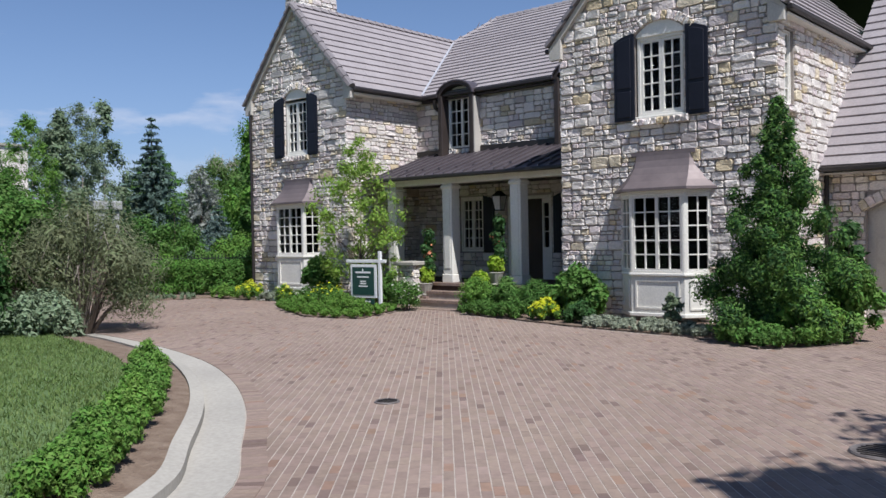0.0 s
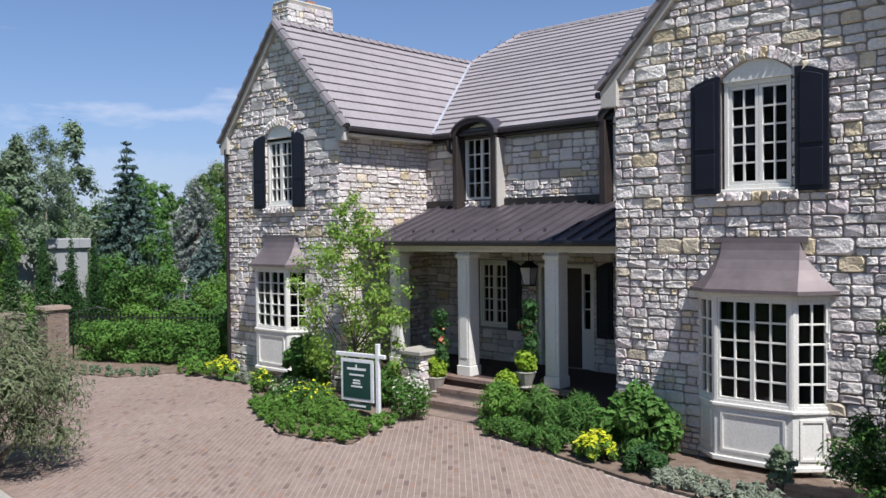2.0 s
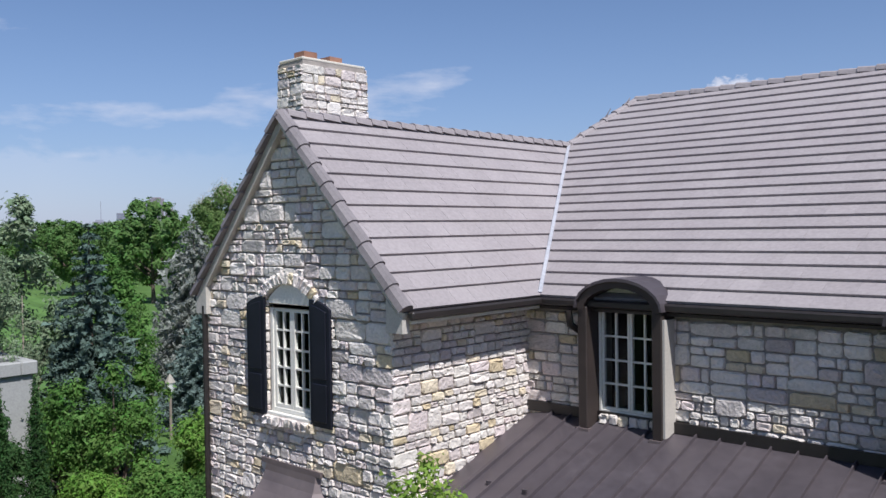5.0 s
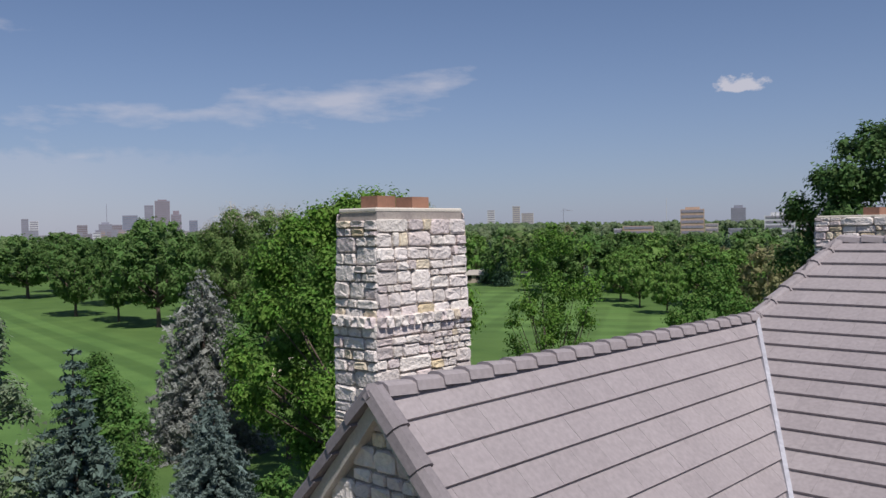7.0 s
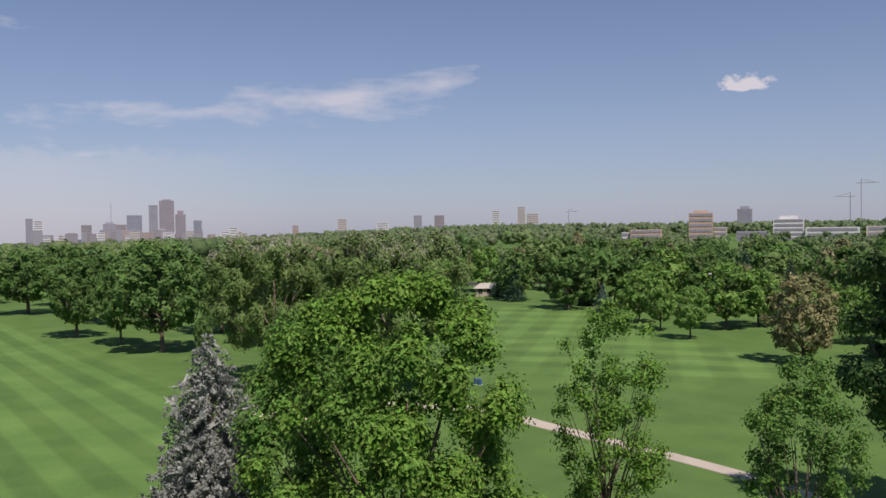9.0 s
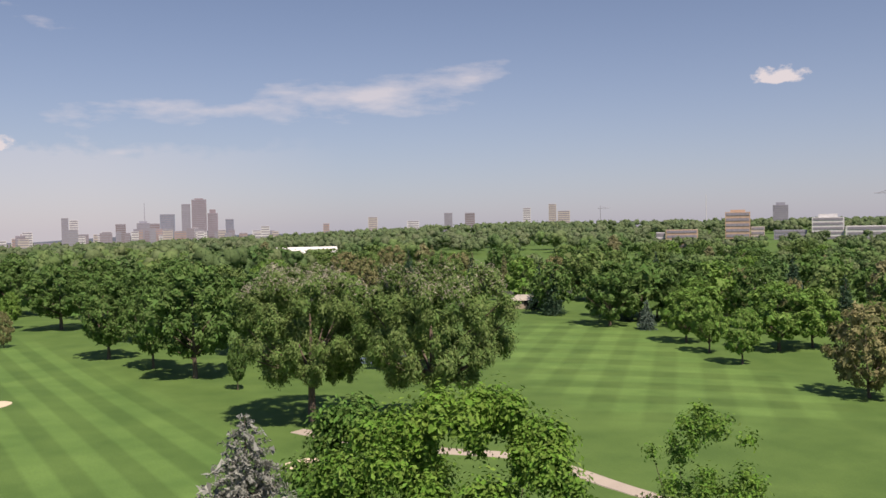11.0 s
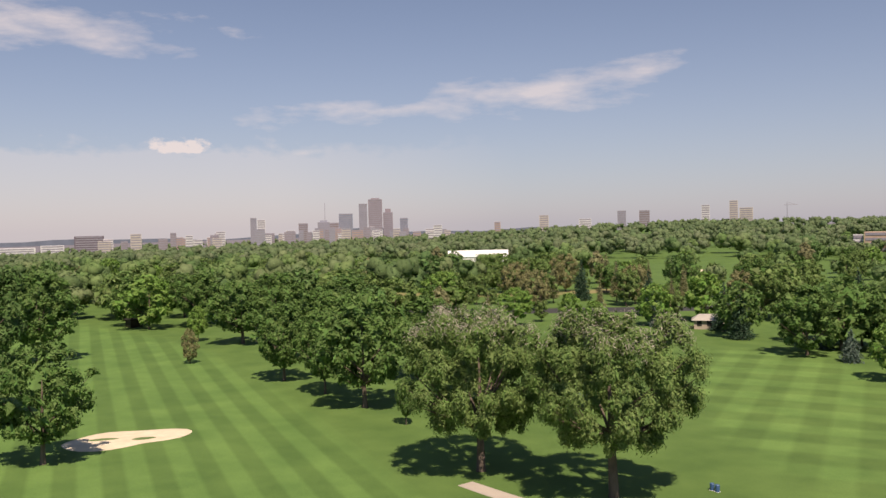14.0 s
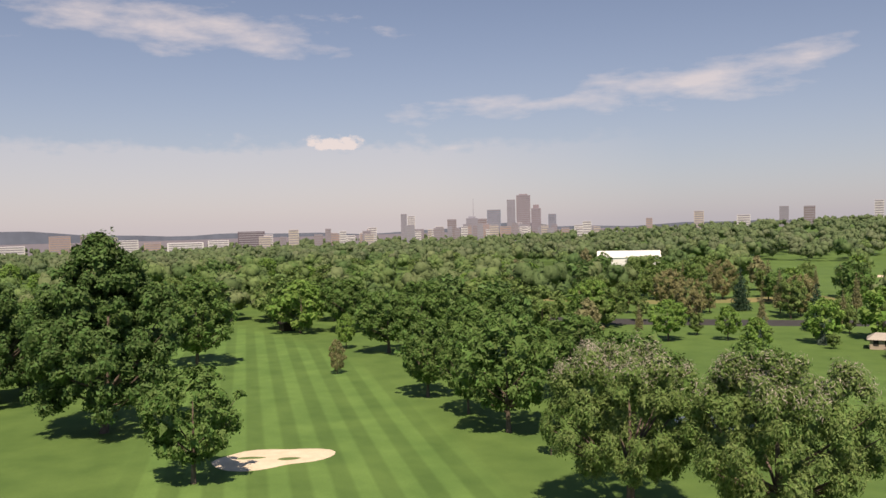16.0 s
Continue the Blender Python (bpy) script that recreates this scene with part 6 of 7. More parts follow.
def column_yew(at, h, w, n, seed):
    """A tall ragged evergreen, wide at its foot and pointed at its tip."""
    r = np.random.default_rng(seed)
    t = thing("yew", "tall ragged dark green evergreen at the house corner", "tree", at)
    c, rad = [], []
    for i in range(130):
        f = ((i + .5) / 130) ** 1.15
        a = 2.4 * i
        reach = w / 2 * (1.03 - f) ** .9 * (1 if f > .12 else .85) * r.uniform(.15, 1.15)
        c.append((math.cos(a) * reach, math.sin(a) * reach, h * (.06 + .92 * f)))
        rad.append(.09 + .2 * (1 - f) * r.uniform(.6, 1.3))
    g = Geo()
    for k in range(7):
        a = k * .9
        g.tube([(math.cos(a) * .08, math.sin(a) * .08, -.1), (math.cos(a) * .25, math.sin(a) * .25, h * .3), (math.cos(a) * .1, math.sin(a) * .1, h * r.uniform(.6, .9))], [.045, .03, .008], 6)
    part("trunk", g, BARK, t)
    part("foliage", leaf_mesh("foliage", c, rad, n, .065, LEAF_DARK, seed, ratio=.4, shell=.3), None, t)
    part("fresh_growth", leaf_mesh("fresh_growth", c, rad * np.float64(1.12) if isinstance(rad, np.ndarray) else [q * 1.1 for q in rad], n // 2, .06, LEAF_MID, seed + 1, ratio=.4, shell=.8), None, t)
    return t


# low plants along the bed edges
r5 = np.random.default_rng(55)
for line, m, gap, hi, words in (([(-17.0, 13.2), (-16.0, 12.6), (-14.4, 11.95), (-13.2, 12.1), (-13.5, 13.2)], LEAF_MAPLE, .5, .26, "low mounded green groundcover along the bed's edge"),
                                ([(-12.2, 14.5), (-11.6, 14.05), (-10.4, 13.72), (-9.9, 13.6)], LEAF_MID, .45, .28, "low mounded green groundcover along the bed's edge"),
                                ([(-8.5, 13.25), (-7.4, 13.05), (-6.3, 12.9), (-5.7, 12.75)], SILVER, .3, .2, "silvery mat of groundcover along the bed's edge"),
                                ([(-5.4, 12.55), (-4.7, 12.15), (-4.2, 12.7), (-4.0, 13.3)], LEAF_MID, .4, .3, "low dark ivy along the bed's edge"),
                                ([(-24.2, 12.4), (-22.2, 12.85), (-21.6, 13.5)], LEAF_GREY, .6, .18, "sparse low groundcover along the bed's edge")):
    pts_e = curve(line, 8)
    run = 0.0
    for p, q in zip(pts_e, pts_e[1:]):
        run += math.dist(p, q)
        if run > gap:
            run = 0.0
            shrub(words, (q[0], q[1], BG - .02), gap * 1.5, gap * 1.4, hi * r5.uniform(.85, 1.2), 1250, .046, m, int(r5.integers(1000, 9000)), name="groundcover", category="plant", twig=False, clumps=8, ratio=.4, group="bed edging")
column_yew((-4.88, 13.25, BG), 3.75, 2.25, 42000, 77)
tree("young slender tree with light green leaves in the front bed", 4.1, 2.5, .65, 8500, .07, LEAF_YOUNG, 64, (-15.15, 13.95, BG), "tall", 110, .03, name="young_tree", limbs=30, shell=.15, core=0)
# potted plants on the steps
def pot(at, label, seed, vine):
    t = thing("flower_pot", label, "potted plant", at)
    g = Geo()
    prof = ((.10, 0), (.12, .03), (.10, .06), (.17, .26), (.19, .30), (.17, .31))
    for (r0, z0), (r1, z1) in zip(prof, prof[1:]):
        g.hull([(r0 * math.cos(a * .5236), r0 * math.sin(a * .5236), z0) for a in range(12)], [(r1 * math.cos(a * .5236), r1 * math.sin(a * .5236), z1) for a in range(12)])
    part("pot", g, CONCRETE, t, "pale cast stone urn")
    part("foliage", leaf_mesh("foliage", [(0, 0, .5), (.08, 0, .42), (-.1, .05, .45)], [.2, .14, .14], 900, .09, LIME, seed, ratio=.8), None, t)
    if vine:
        c = [(.05 * math.sin(i), .12 + .05 * math.cos(2 * i), .6 + .11 * i) for i in range(9)]
        part("vine", leaf_mesh("vine", c, [.15] * 9, 1000, .08, LEAF_DARK, seed + 1, ratio=.6), None, t)
        part("blossom", leaf_mesh("blossom", c[3:7], [.15] * 4, 34, .09, PINK, seed + 2, ratio=.9), None, t)
        part("trellis", Geo().tube([(0, .12, .3), (0, .12, 1.55)], [.012, .012], 5), IRON, t)
    return t


pot((-13.95, 15.02, PF - .36 + .0), "stone urn with lime leaves and a red-flowered vine", 31, True).location.z = GZ + .25
part("pot_stand", Geo().box(-14.12, 14.85, GZ - .05, -13.8, 15.2, GZ + .25), BRICK, house)
pot((-11.95, 15.2, GZ + .05), "stone urn with lime leaves and a red-flowered vine", 35, True).location.z = PF - .02
pot((-12.12, 14.85, GZ + .05), "stone urn with trailing green leaves beside the steps", 39, False).location.z = GZ + .2
part("pot_stand", Geo().box(-12.27, 14.66, GZ - .05, -11.95, 15.26, GZ + .2), BRICK, house)

# ---- west yard ----
hedge = thing("hedge", "long clipped green hedge in front of the iron fence", "hedge", (0, 0, 0))
hc, hr = [], []
for i in range(34):
    f = i / 33
    x, y = -25.2 + 4.0 * f, 13.35 + 1.9 * f
    for z in (.45, .8, 1.05):
        hc.append((x + r9.normal(0, .1), y + r9.normal(0, .1), z + r9.normal(0, .05)))
        hr.append(.27)
part("foliage", leaf_mesh("foliage", hc, hr, 22000, .07, CLIPPED, 91), None, hedge)
stems = Geo()
for i in range(14):
    f = i / 13
    stems.tube([(-25.2 + 4 * f, 13.35 + 1.9 * f, .1), (-25.2 + 4 * f, 13.35 + 1.9 * f, .7)], [.03, .02], 5)
part("stem", stems, BARK, hedge)
fence = thing("iron_fence", "black iron railing between brick piers behind the hedge", "fence", (0, 0, 0))
for i in range(56):
    f = i / 55
    x, y = -26.0 + 5.3 * f, 13.6 + 3.4 * f
    part("picket", Geo().box(x - .009, y - .009, .15, x + .009, y + .009, 1.42), IRON, fence)
for z in (.3, 1.3):
    part("rail", Geo().tube([(-26.0, 13.6, z), (-20.7, 17.0, z)], [.018, .018], 4), IRON, fence)


def brick_pier(at, h, label, seed):
    t = thing("brick_pier", label, "pier", at)
    core = part("shaft", Geo().box(-.28, -.28, -.1, .28, .28, h), SAND_JOINT, t)
    for c in range(int(h / .078)):
        for s in range(4):
            m = Matrix.Rotation(s * math.pi / 2, 4, "Z")
            for k in range(3):
                o = .1 if c % 2 else 0
                x0, x1 = max(-.285, -.285 + .2 * k - o), min(.285, -.285 + .2 * (k + 1) - o - .01)
                if x1 - x0 > .03:
                    part("brick", Geo(m).box(x0, -.292, c * .078 + .005, x1, -.25, c * .078 + .07), BRICK, core)
    part("cap", Geo().hull([(-.36, -.36, h), (.36, -.36, h), (.36, .36, h), (-.36, .36, h)], [(-.33, -.33, h + .1), (.33, -.33, h + .1), (.33, .33, h + .1), (-.33, .33, h + .1)]), BRICK, t, bevel=.01)
    return t


brick_pier((-26.2, 13.0, .1), 1.45, "tan brick gate pier with a dark cap", 1)
brick_pier((-24.9, 11.3, .1), 1.45, "tan brick gate pier with a dark cap", 2)
gate = thing("iron_gate", "black iron garden gate standing ajar by the brick pier", "gate", (-25.8, 13.35, .15))
part("gate_frame", Geo().tube([(0, 0, 0), (0, 0, 1.3), (.35, .5, 1.45), (.7, 1.0, 1.3), (.7, 1.0, 0), (0, 0, 0)], [.02] * 6, 4), IRON, gate)
for k in range(1, 8):
    part("bar", Geo().tube([(.7 * k / 8, k / 8, 0), (.7 * k / 8, k / 8, 1.38)], [.01, .01], 4), IRON, gate)
for k, (x, y, h, w) in enumerate(((-28.6, 14.6, 3.6, 1.0), (-28.2, 13.6, 3.4, .95), (-29.2, 15.6, 3.5, .95), (-28.0, 12.6, 3.3, .95), (-29.6, 13.2, 3.9, 1.1), (-30.2, 14.4, 3.8, 1.0))):
    jt = thing("juniper", "narrow dark green columnar juniper beside the white wall", "tree", (x, y, .05), "row of junipers")
    part("trunk", Geo().tube([(0, 0, -.1), (0, 0, h * .8)], [.06, .02], 6), BARK, jt)
    jf = (np.arange(40) + .5) / 40
    part("foliage", leaf_mesh("foliage", np.stack([np.cos(jf * 90) * w * .2 * (1 - jf), np.sin(jf * 90) * w * .2 * (1 - jf), h * (.04 + .93 * jf)], -1), w * .36 * (1.04 - jf) ** .6, 5000, .1, LEAF_DARK, 500 + k, ratio=.3, shell=.3), None, jt)
for k, (x, y, w, h, m) in enumerate(((-27.5, 16.2, 1.6, 1.5, LEAF_MAPLE), (-26.6, 17.2, 1.6, 1.6, LEAF_MID), (-25.4, 17.8, 1.6, 1.4, LEAF_MID), (-29.5, 17.6, 2.6, 3.6, LEAF_MID), (-28.4, 19.8, 2.4, 2.3, LEAF_BRIGHT), (-31, 17.2, 2.2, 3.3, LEAF_MID), (-24.2, 18.4, 1.5, 1.6, LEAF_MID),
                                    (-30.5, 21.2, 2.2, 1.8, LEAF_BRIGHT), (-32.5, 24, 2.6, 1.6, LEAF_BRIGHT), (-34.8, 25.2, 2.6, 1.5, LEAF_BRIGHT), (-28.5, 22.5, 2.2, 1.5, LEAF_MID), (-27, 24.5, 2.2, 1.3, LEAF_BRIGHT), (-36.5, 27.5, 3, 1.8, LEAF_MID), (-31, 27, 2.5, 1.4, LEAF_BRIGHT), (-34, 30, 3, 1.6, LEAF_MID), (-23.8, 21, 1.6, 1.2, LEAF_MID), (-30.5, 13.9, 1.4, 2.5, LEAF_MID), (-30.6, 15.3, 1.4, 2.7, LEAF_DARK), (-30.3, 12.7, 1.3, 2.2, LEAF_MID))):
    shrub("leafy green garden shrub in the side yard", (x, y, float(ground_height(x, y))), w, w, h, 6500, .088, m, 520 + k, group="side yard shrubs", clumps=14)
conifer("blue spruce in the side yard", 7.2, 3.7, 62000, NEEDLE_BLUE, 541, (-32.4, 18.4), size=.13)
tree("tall thin grey-green aspen in the side yard", 7.6, 3.0, 1.6, 26000, .062, LEAF_GREY, 542, (-33.0, 15.6), "tall", 260, .06, bark=PALE_BARK, shell=.15, core=0, limbs=26, tri=True)
tree("bright green young aspen in the side yard", 6.4, 2.6, 1.2, 22000, .065, LEAF_BRIGHT, 543, (-30.4, 12.6), "tall", 220, .06, bark=PALE_BARK, shell=.15, core=0, limbs=26, tri=True)
tree("leafy mid-green tree behind the thicket", 5.4, 3.2, 1.0, 12000, .10, LEAF_MID, 544, (-27.0, 9.6), "tall", 40, .07)
tree("leafy green tree behind the thicket", 4.6, 3.2, .8, 12000, .095, LEAF_MID, 545, (-24.5, 7.5), "round", 40, .07)
tree("pale green aspen in the neighbouring garden", 7.8, 3.4, 1.5, 26000, .068, LEAF_GREY, 546, (-38.5, 16.5), "tall", 260, .07, bark=PALE_BARK, shell=.15, core=0, limbs=26, tri=True)
tree("pale green aspen in the neighbouring garden", 6.8, 3.4, 1.5, 24000, .07, LEAF_MID, 547, (-38.2, 21.6), "tall", 240, .07, bark=PALE_BARK, shell=.15, core=0, limbs=26, tri=True)
conifer("silver-grey spruce behind the house", 10.4, 7.6, 60000, NEEDLE_GREY, 551, (-56.0, 35.7), size=.21, taper=.6)
conifer("blue spruce at the garden's edge", 4.8, 4.2, 34000, NEEDLE_PALE, 552, (-43.0, 28.2), size=.14)
conifer("pale blue spruce at the garden's edge", 4.6, 3.8, 34000, NEEDLE_PALE, 553, (-38.5, 25.6), size=.13)
tree("large spreading bright green tree behind the chimney", 12.0, 10.8, .3, 60000, .17, LEAF_MAPLE, 554, (-39.6, 33.2), "round", 110, .2, hang=.3, limbs=30, shell=.4, core=.22)
tree("dark green tree beside the silver spruce", 11.2, 7.0, 1.0, 12000, .25, LEAF_MID, 558, (-50.0, 37.0), "round", 46, .16)
tree("slender open light green tree behind the house", 10.3, 5.0, .8, 14000, .15, LEAF_MAPLE, 555, (-36.6, 42.0), "round", 110, .1, limbs=34, shell=.15, core=0)
tree("slender open green tree behind the house", 8.7, 4.7, .4, 17000, .15, LEAF_MID, 556, (-29.3, 43.0), "round", 110, .1, limbs=34, shell=.15, core=0)
tree("tall dull green cottonwood with dead upper twigs", 17.6, 12.4, 1.4, 62000, .24, LEAF_DEEP, 557, (-27.4, 60.4), "round", 150, .32, limbs=40, shell=.3, core=.06, tri=True)
lamp = thing("garden_lamp", "tan garden lamp post with a white lantern head", "lamp post", (-36.4, 23.0, float(ground_height(-36.4, 23))))
part("post", Geo().tube([(0, 0, -.1), (0, 0, 1.7)], [.05, .045], 8), PALE_BARK, lamp)
part("lantern_head", Geo().hull([(.13 * math.cos(a), .13 * math.sin(a), 1.7) for a in np.arange(6) * 1.0472], [(.16 * math.cos(a), .16 * math.sin(a), 2.0) for a in np.arange(6) * 1.0472]), WHITE, lamp)
part("lantern_cap", Geo().hull([(.19 * math.cos(a), .19 * math.sin(a), 2.0) for a in np.arange(6) * 1.0472], [(.03 * math.cos(a), .03 * math.sin(a), 2.3) for a in np.arange(6) * 1.0472]), CONCRETE, lamp)
# more trees that close the side yard
for k, (x, y, h, w, m, sh) in enumerate(((-29.5, 10.6, 5.6, 3.0, LEAF_MID, "tall"), (-34.5, 17.4, 8.2, 3.2, LEAF_GREY, "tall"), (-31.6, 14.2, 6.9, 2.6, LEAF_GREY, "tall"), (-35.5, 20.5, 6.4, 3.4, LEAF_MID, "tall"), 
                                         (-36.0, 12.2, 6.0, 3.6, LEAF_MID, "tall"), (-28.0, 7.2, 4.4, 3.2, LEAF_DARK, "round"), (-23.0, 5.2, 3.9, 3.0, LEAF_MID, "round"), (-30.2, 22.3, 3.9, 2.6, LEAF_MID, "round"))):
    tree("leafy green tree closing the side yard", h, w, .6, 11000, .12, m, 570 + k, (x, y), sh, 110, .07, group="side yard trees", bark=PALE_BARK, shell=.2, limbs=22, core=.05, tri=True)
tree("broad shade tree east of the drive", 8.5, 6.5, 3.2, 9000, .2, LEAF_MID, 590, (4.3, 5.5, 0.1), "round", 40, .16)
# neighbour
nb = thing("neighbour_house", "pale flat-roofed neighbouring house with a stone chimney", "house", (0, 0, 0))
part("wall", Geo().box(-38, 12.4, -1.5, -31.6, 16.5, 3.1), STUCCO, nb)
part("parapet", Geo().box(-38.1, 16.2, 3.1, -31.5, 16.6, 3.45), STUCCO, nb, bevel=.03)
part("parapet", Geo().box(-31.9, 12.3, 3.1, -31.5, 16.2, 3.45), STUCCO, nb, bevel=.03)
part("upper_wall", Geo().box(-44, 8, -2, -38.0, 14.2, 4.0), STUCCO, nb)
part("upper_roof", Geo().hull([(-44.4, 7.6, 4.0), (-37.6, 7.6, 4.0), (-37.6, 14.6, 4.0), (-44.4, 14.6, 4.0)], [(-43, 10, 5.0), (-39, 10, 5.0), (-39, 12, 5.0), (-43, 12, 5.0)]), TILE, nb)
part("chimney_stack", Geo().box(-37.9, 14.0, -2, -36.7, 15.2, 5.9), STONE, nb, bevel=.03)
part("chimney_cap", Geo().box(-38.0, 13.9, 5.9, -36.6, 15.3, 6.0), CONCRETE, nb)

# ---- golf course ----
def placed(t, x, y, turn=0.0, size=1.0, wide=1.0):
    return Matrix.Translation((x, y, float(ground_height(x, y)))) @ Matrix.Rotation(turn, 4, "Z") @ Matrix.Diagonal((size * wide, size * wide, size, 1))


def grove(proto, spots, turn_seed=0):
    """The first spot takes the tree itself, the others copies of it: (x, y, size, width)."""
    r = np.random.default_rng(turn_seed)
    for k, (x, y, s, w) in enumerate(spots):
        m = placed(proto, x, y, r.uniform(0, 6.28), s, w)
        if k == 0:
            first = m
        else:
            copy_thing(proto, m)
    proto.matrix_basis = first


TWIG = leaf("dry_grey_twig", (0.44, 0.40, 0.33), (0.36, 0.33, 0.27), 0.2, 0.1)


def dry_tops(t, seed):
    """Grey dead twigs in the upper crown."""
    c, rad = crown_balls(seed, 15.0, 15.0, 3.9, 240, "vase")
    keep = c[:, 2] > 12.4
    part("dry_twig", leaf_mesh("dry_twig", c[keep] + np.array([0, 0, .35]), rad[keep] * 1.08, 3000, .40, TWIG, seed + 3, ratio=.12, shell=.6, hang=-.5), None, t, kind="stuff")


elm = tree("large dull green elm with dead upper twigs on the golf course", 14.8, 15.4, 3.8, 56000, .29, LEAF_ELM, 601, None, "vase", 240, .42, group="fairway trees", limbs=15, shell=.3, core=.10, tri=True, hang=.8, ratio=.42)
grove(elm, [(-90.5, 64.0, 1.0, 1.0)])
dry_tops(elm, 601)
elm2 = tree("large dull green elm with a forked trunk on the golf course", 15.2, 14.6, 4.3, 56000, .29, LEAF_ELM, 602, None, "vase", 240, .42, group="fairway trees", limbs=15, shell=.3, core=.10, tri=True, hang=.8, ratio=.42)
grove(elm2, [(-77.4, 68.2, 1.0, 1.0)])
dry_tops(elm2, 602)
big_l = tree("tall dense dark green tree at the fairway's edge", 24.5, 19.5, 3.0, 52000, .46, LEAF_DEEP, 603, None, "tall", 240, .5, group="fairway trees", limbs=20, hang=.1, tri=True, core=.12, shell=.2)
grove(big_l, [(-145.2, 22.7, 1.03, 1.0), (-172, 7, .85, .95)])
oak = tree("round mid-green tree on the golf course", 12.0, 10.4, 2.2, 10000, .38, LEAF_OAK, 604, None, "round", 170, .26, group="fairway trees", shell=.2, core=.12, tri=True)
grove(oak, [(-123.3, 69.1, 1.27, .98), (-116.8, 30.3, 1.0, .98), (-194.4, 40.2, 1.38, 1.05), (-147.0, 67.8, 1.0, .92), (-134.4, 68.7, .98, .72), (-111.7, 68.4, .48, .52), (-187.6, 76.0, 1.05, 1.25), (-118.0, 84.2, 1.05, 1.2), (-105, 92, 1.0, 1.1), (-136, 86, 1.05, 1.2), (-160, 80, 1.0, 1.1),
            (-175, 92, 1.1, 1.2), (-205, 90, 1.1, 1.2), (-228, 80, 1.1, 1.2), (-222, 26, 1.1, 1.2), (-195, 17, 1.2, 1.2), (-245, 34, 1.1, 1.3), (-265, 50, 1.1, 1.3), (-270, 72, 1.0, 1.2), (-255, 84, 1.0, 1.2), (-228, 118, 1.0, 1.1)])
ash = tree("bright green round-headed tree on the golf course", 8.0, 7.0, 1.3, 6500, .29, LEAF_ASH, 605, None, "round", 130, .17, group="young golf course trees", shell=.2, tri=True)
grove(ash, [(-74.6, 122.0, .92, .9), (-82.4, 127.6, .95, .85), (-89.6, 133.9, 1.05, 1.1), (-76.0, 136.2, 1.25, 1.2), (-73.6, 142.2, 1.1, 1.1), (-97, 150, 1.1, 1.2), (-63, 136, 1.0, 1.1), (-178, 136, 1.1, 1.2), (-207, 135.5, 1.4, 1.3), (-171, 146, .9, .9), (-198.2, 70.4, .9, .75), (-56, 132, .95, 1.0), (-150, 134, .9, 1.0), (-120, 158, 1.1, 1.2)])
tanned = tree("browning tree with thin dry foliage on the golf course", 9.8, 9.0, .8, 7000, .31, LEAF_TAN, 606, None, "round", 130, .18, group="browning trees", shell=.2, tri=True)
grove(tanned, [(-54.4, 109.6, 1.05, .95), (-171.5, 60.8, .62, .6), (-200, 160, 1.1, .9), (-224, 172, 1.2, .9), (-190, 186, 1.1, .9), (-240, 205, 1.3, .9), (-156, 186, 1.1, .9), (-100, 172, 1.0, .8), (-84, 160, .9, .7)])
fir = conifer("dark green spruce on the golf course", 10.0, 5.4, 4000, NEEDLE_DARK, 607, None, "spruce_tree", "golf course spruces", .42, .06)
grove(fir, [(-129.7, 151.8, .95, 1.0), (-104, 163, .9, 1), (-140, 160, 1.0, 1.0), (-74, 156, 1.0, 1.0), (-46, 128, 1.0, 1.0), (-53, 148, 1.1, 1.0), (-170, 170, 1.1, 1.0), (-210, 185, 1.2, .9), (-95, 185, 1.2, 1.0), (-133, 196, 1.2, 1.0)])
pale_fir = conifer("pale blue spruce on the golf course", 7.0, 5.0, 5000, NEEDLE_BLUE, 608, None, "spruce_tree", "golf course spruces", .36, .03)
grove(pale_fir, [(-102.2, 142.7, .8, .9), (-113, 152.5, .7, 1.0), (-167, 152, .7, .9), (-155, 156, .6, .9), (-87, 170, 1.0, 1.0)])
# tree-lined rough north of the path and by the right edge
wall_oak = tree("dense dark green tree at the golf course's edge", 12.0, 10.5, 1.0, 6500, .44, LEAF_OAK, 609, None, "round", 130, .24, group="dark golf course trees", shell=.2, core=.12, tri=True)
grove(wall_oak, [(-110.2, 143.4, .95, 1.15), (-44, 118, 1.0, 1.0), (-36, 104, 1.0, 1.0), (-35, 122, 1.1, 1.0), (-26, 92, 1.05, 1.0), (-50, 136, 1.0, 1.0), (-64, 152, 1.0, 1.0), (-102, 156, .95, .95), (-117, 164, 1.0, 1.0), (-90, 158, .9, 1.0), (-40, 142, 1.0, 1.0), (-182, 12, 1.1, 1.1), (-200, 2, 1.1, 1.1), (-165, -2, 1.1, 1.1), (-230, 12, 1.1, 1.1), (-215, -6, 1.1, 1.1), (-260, 20, 1.1, 1.1)])

cooler = thing("water_cooler", "two small blue water coolers on the fairway", "cooler", (-73.6, 75.8, float(ground_height(-73.6, 75.8))))
BLUE = material("blue_plastic", (0.04, 0.10, 0.22), (0.035, 0.09, 0.2), 3, 0.5, 0.0)
for k in (0, .55):
    part("barrel", Geo().tube([(k, 0, 0), (k, 0, .55), (k, 0, .6)], [.2, .2, .16], 10), BLUE, cooler)
    part("stand", Geo().box(k - .2, -.2, -.1, k + .2, .2, .02), WHITE, cooler)


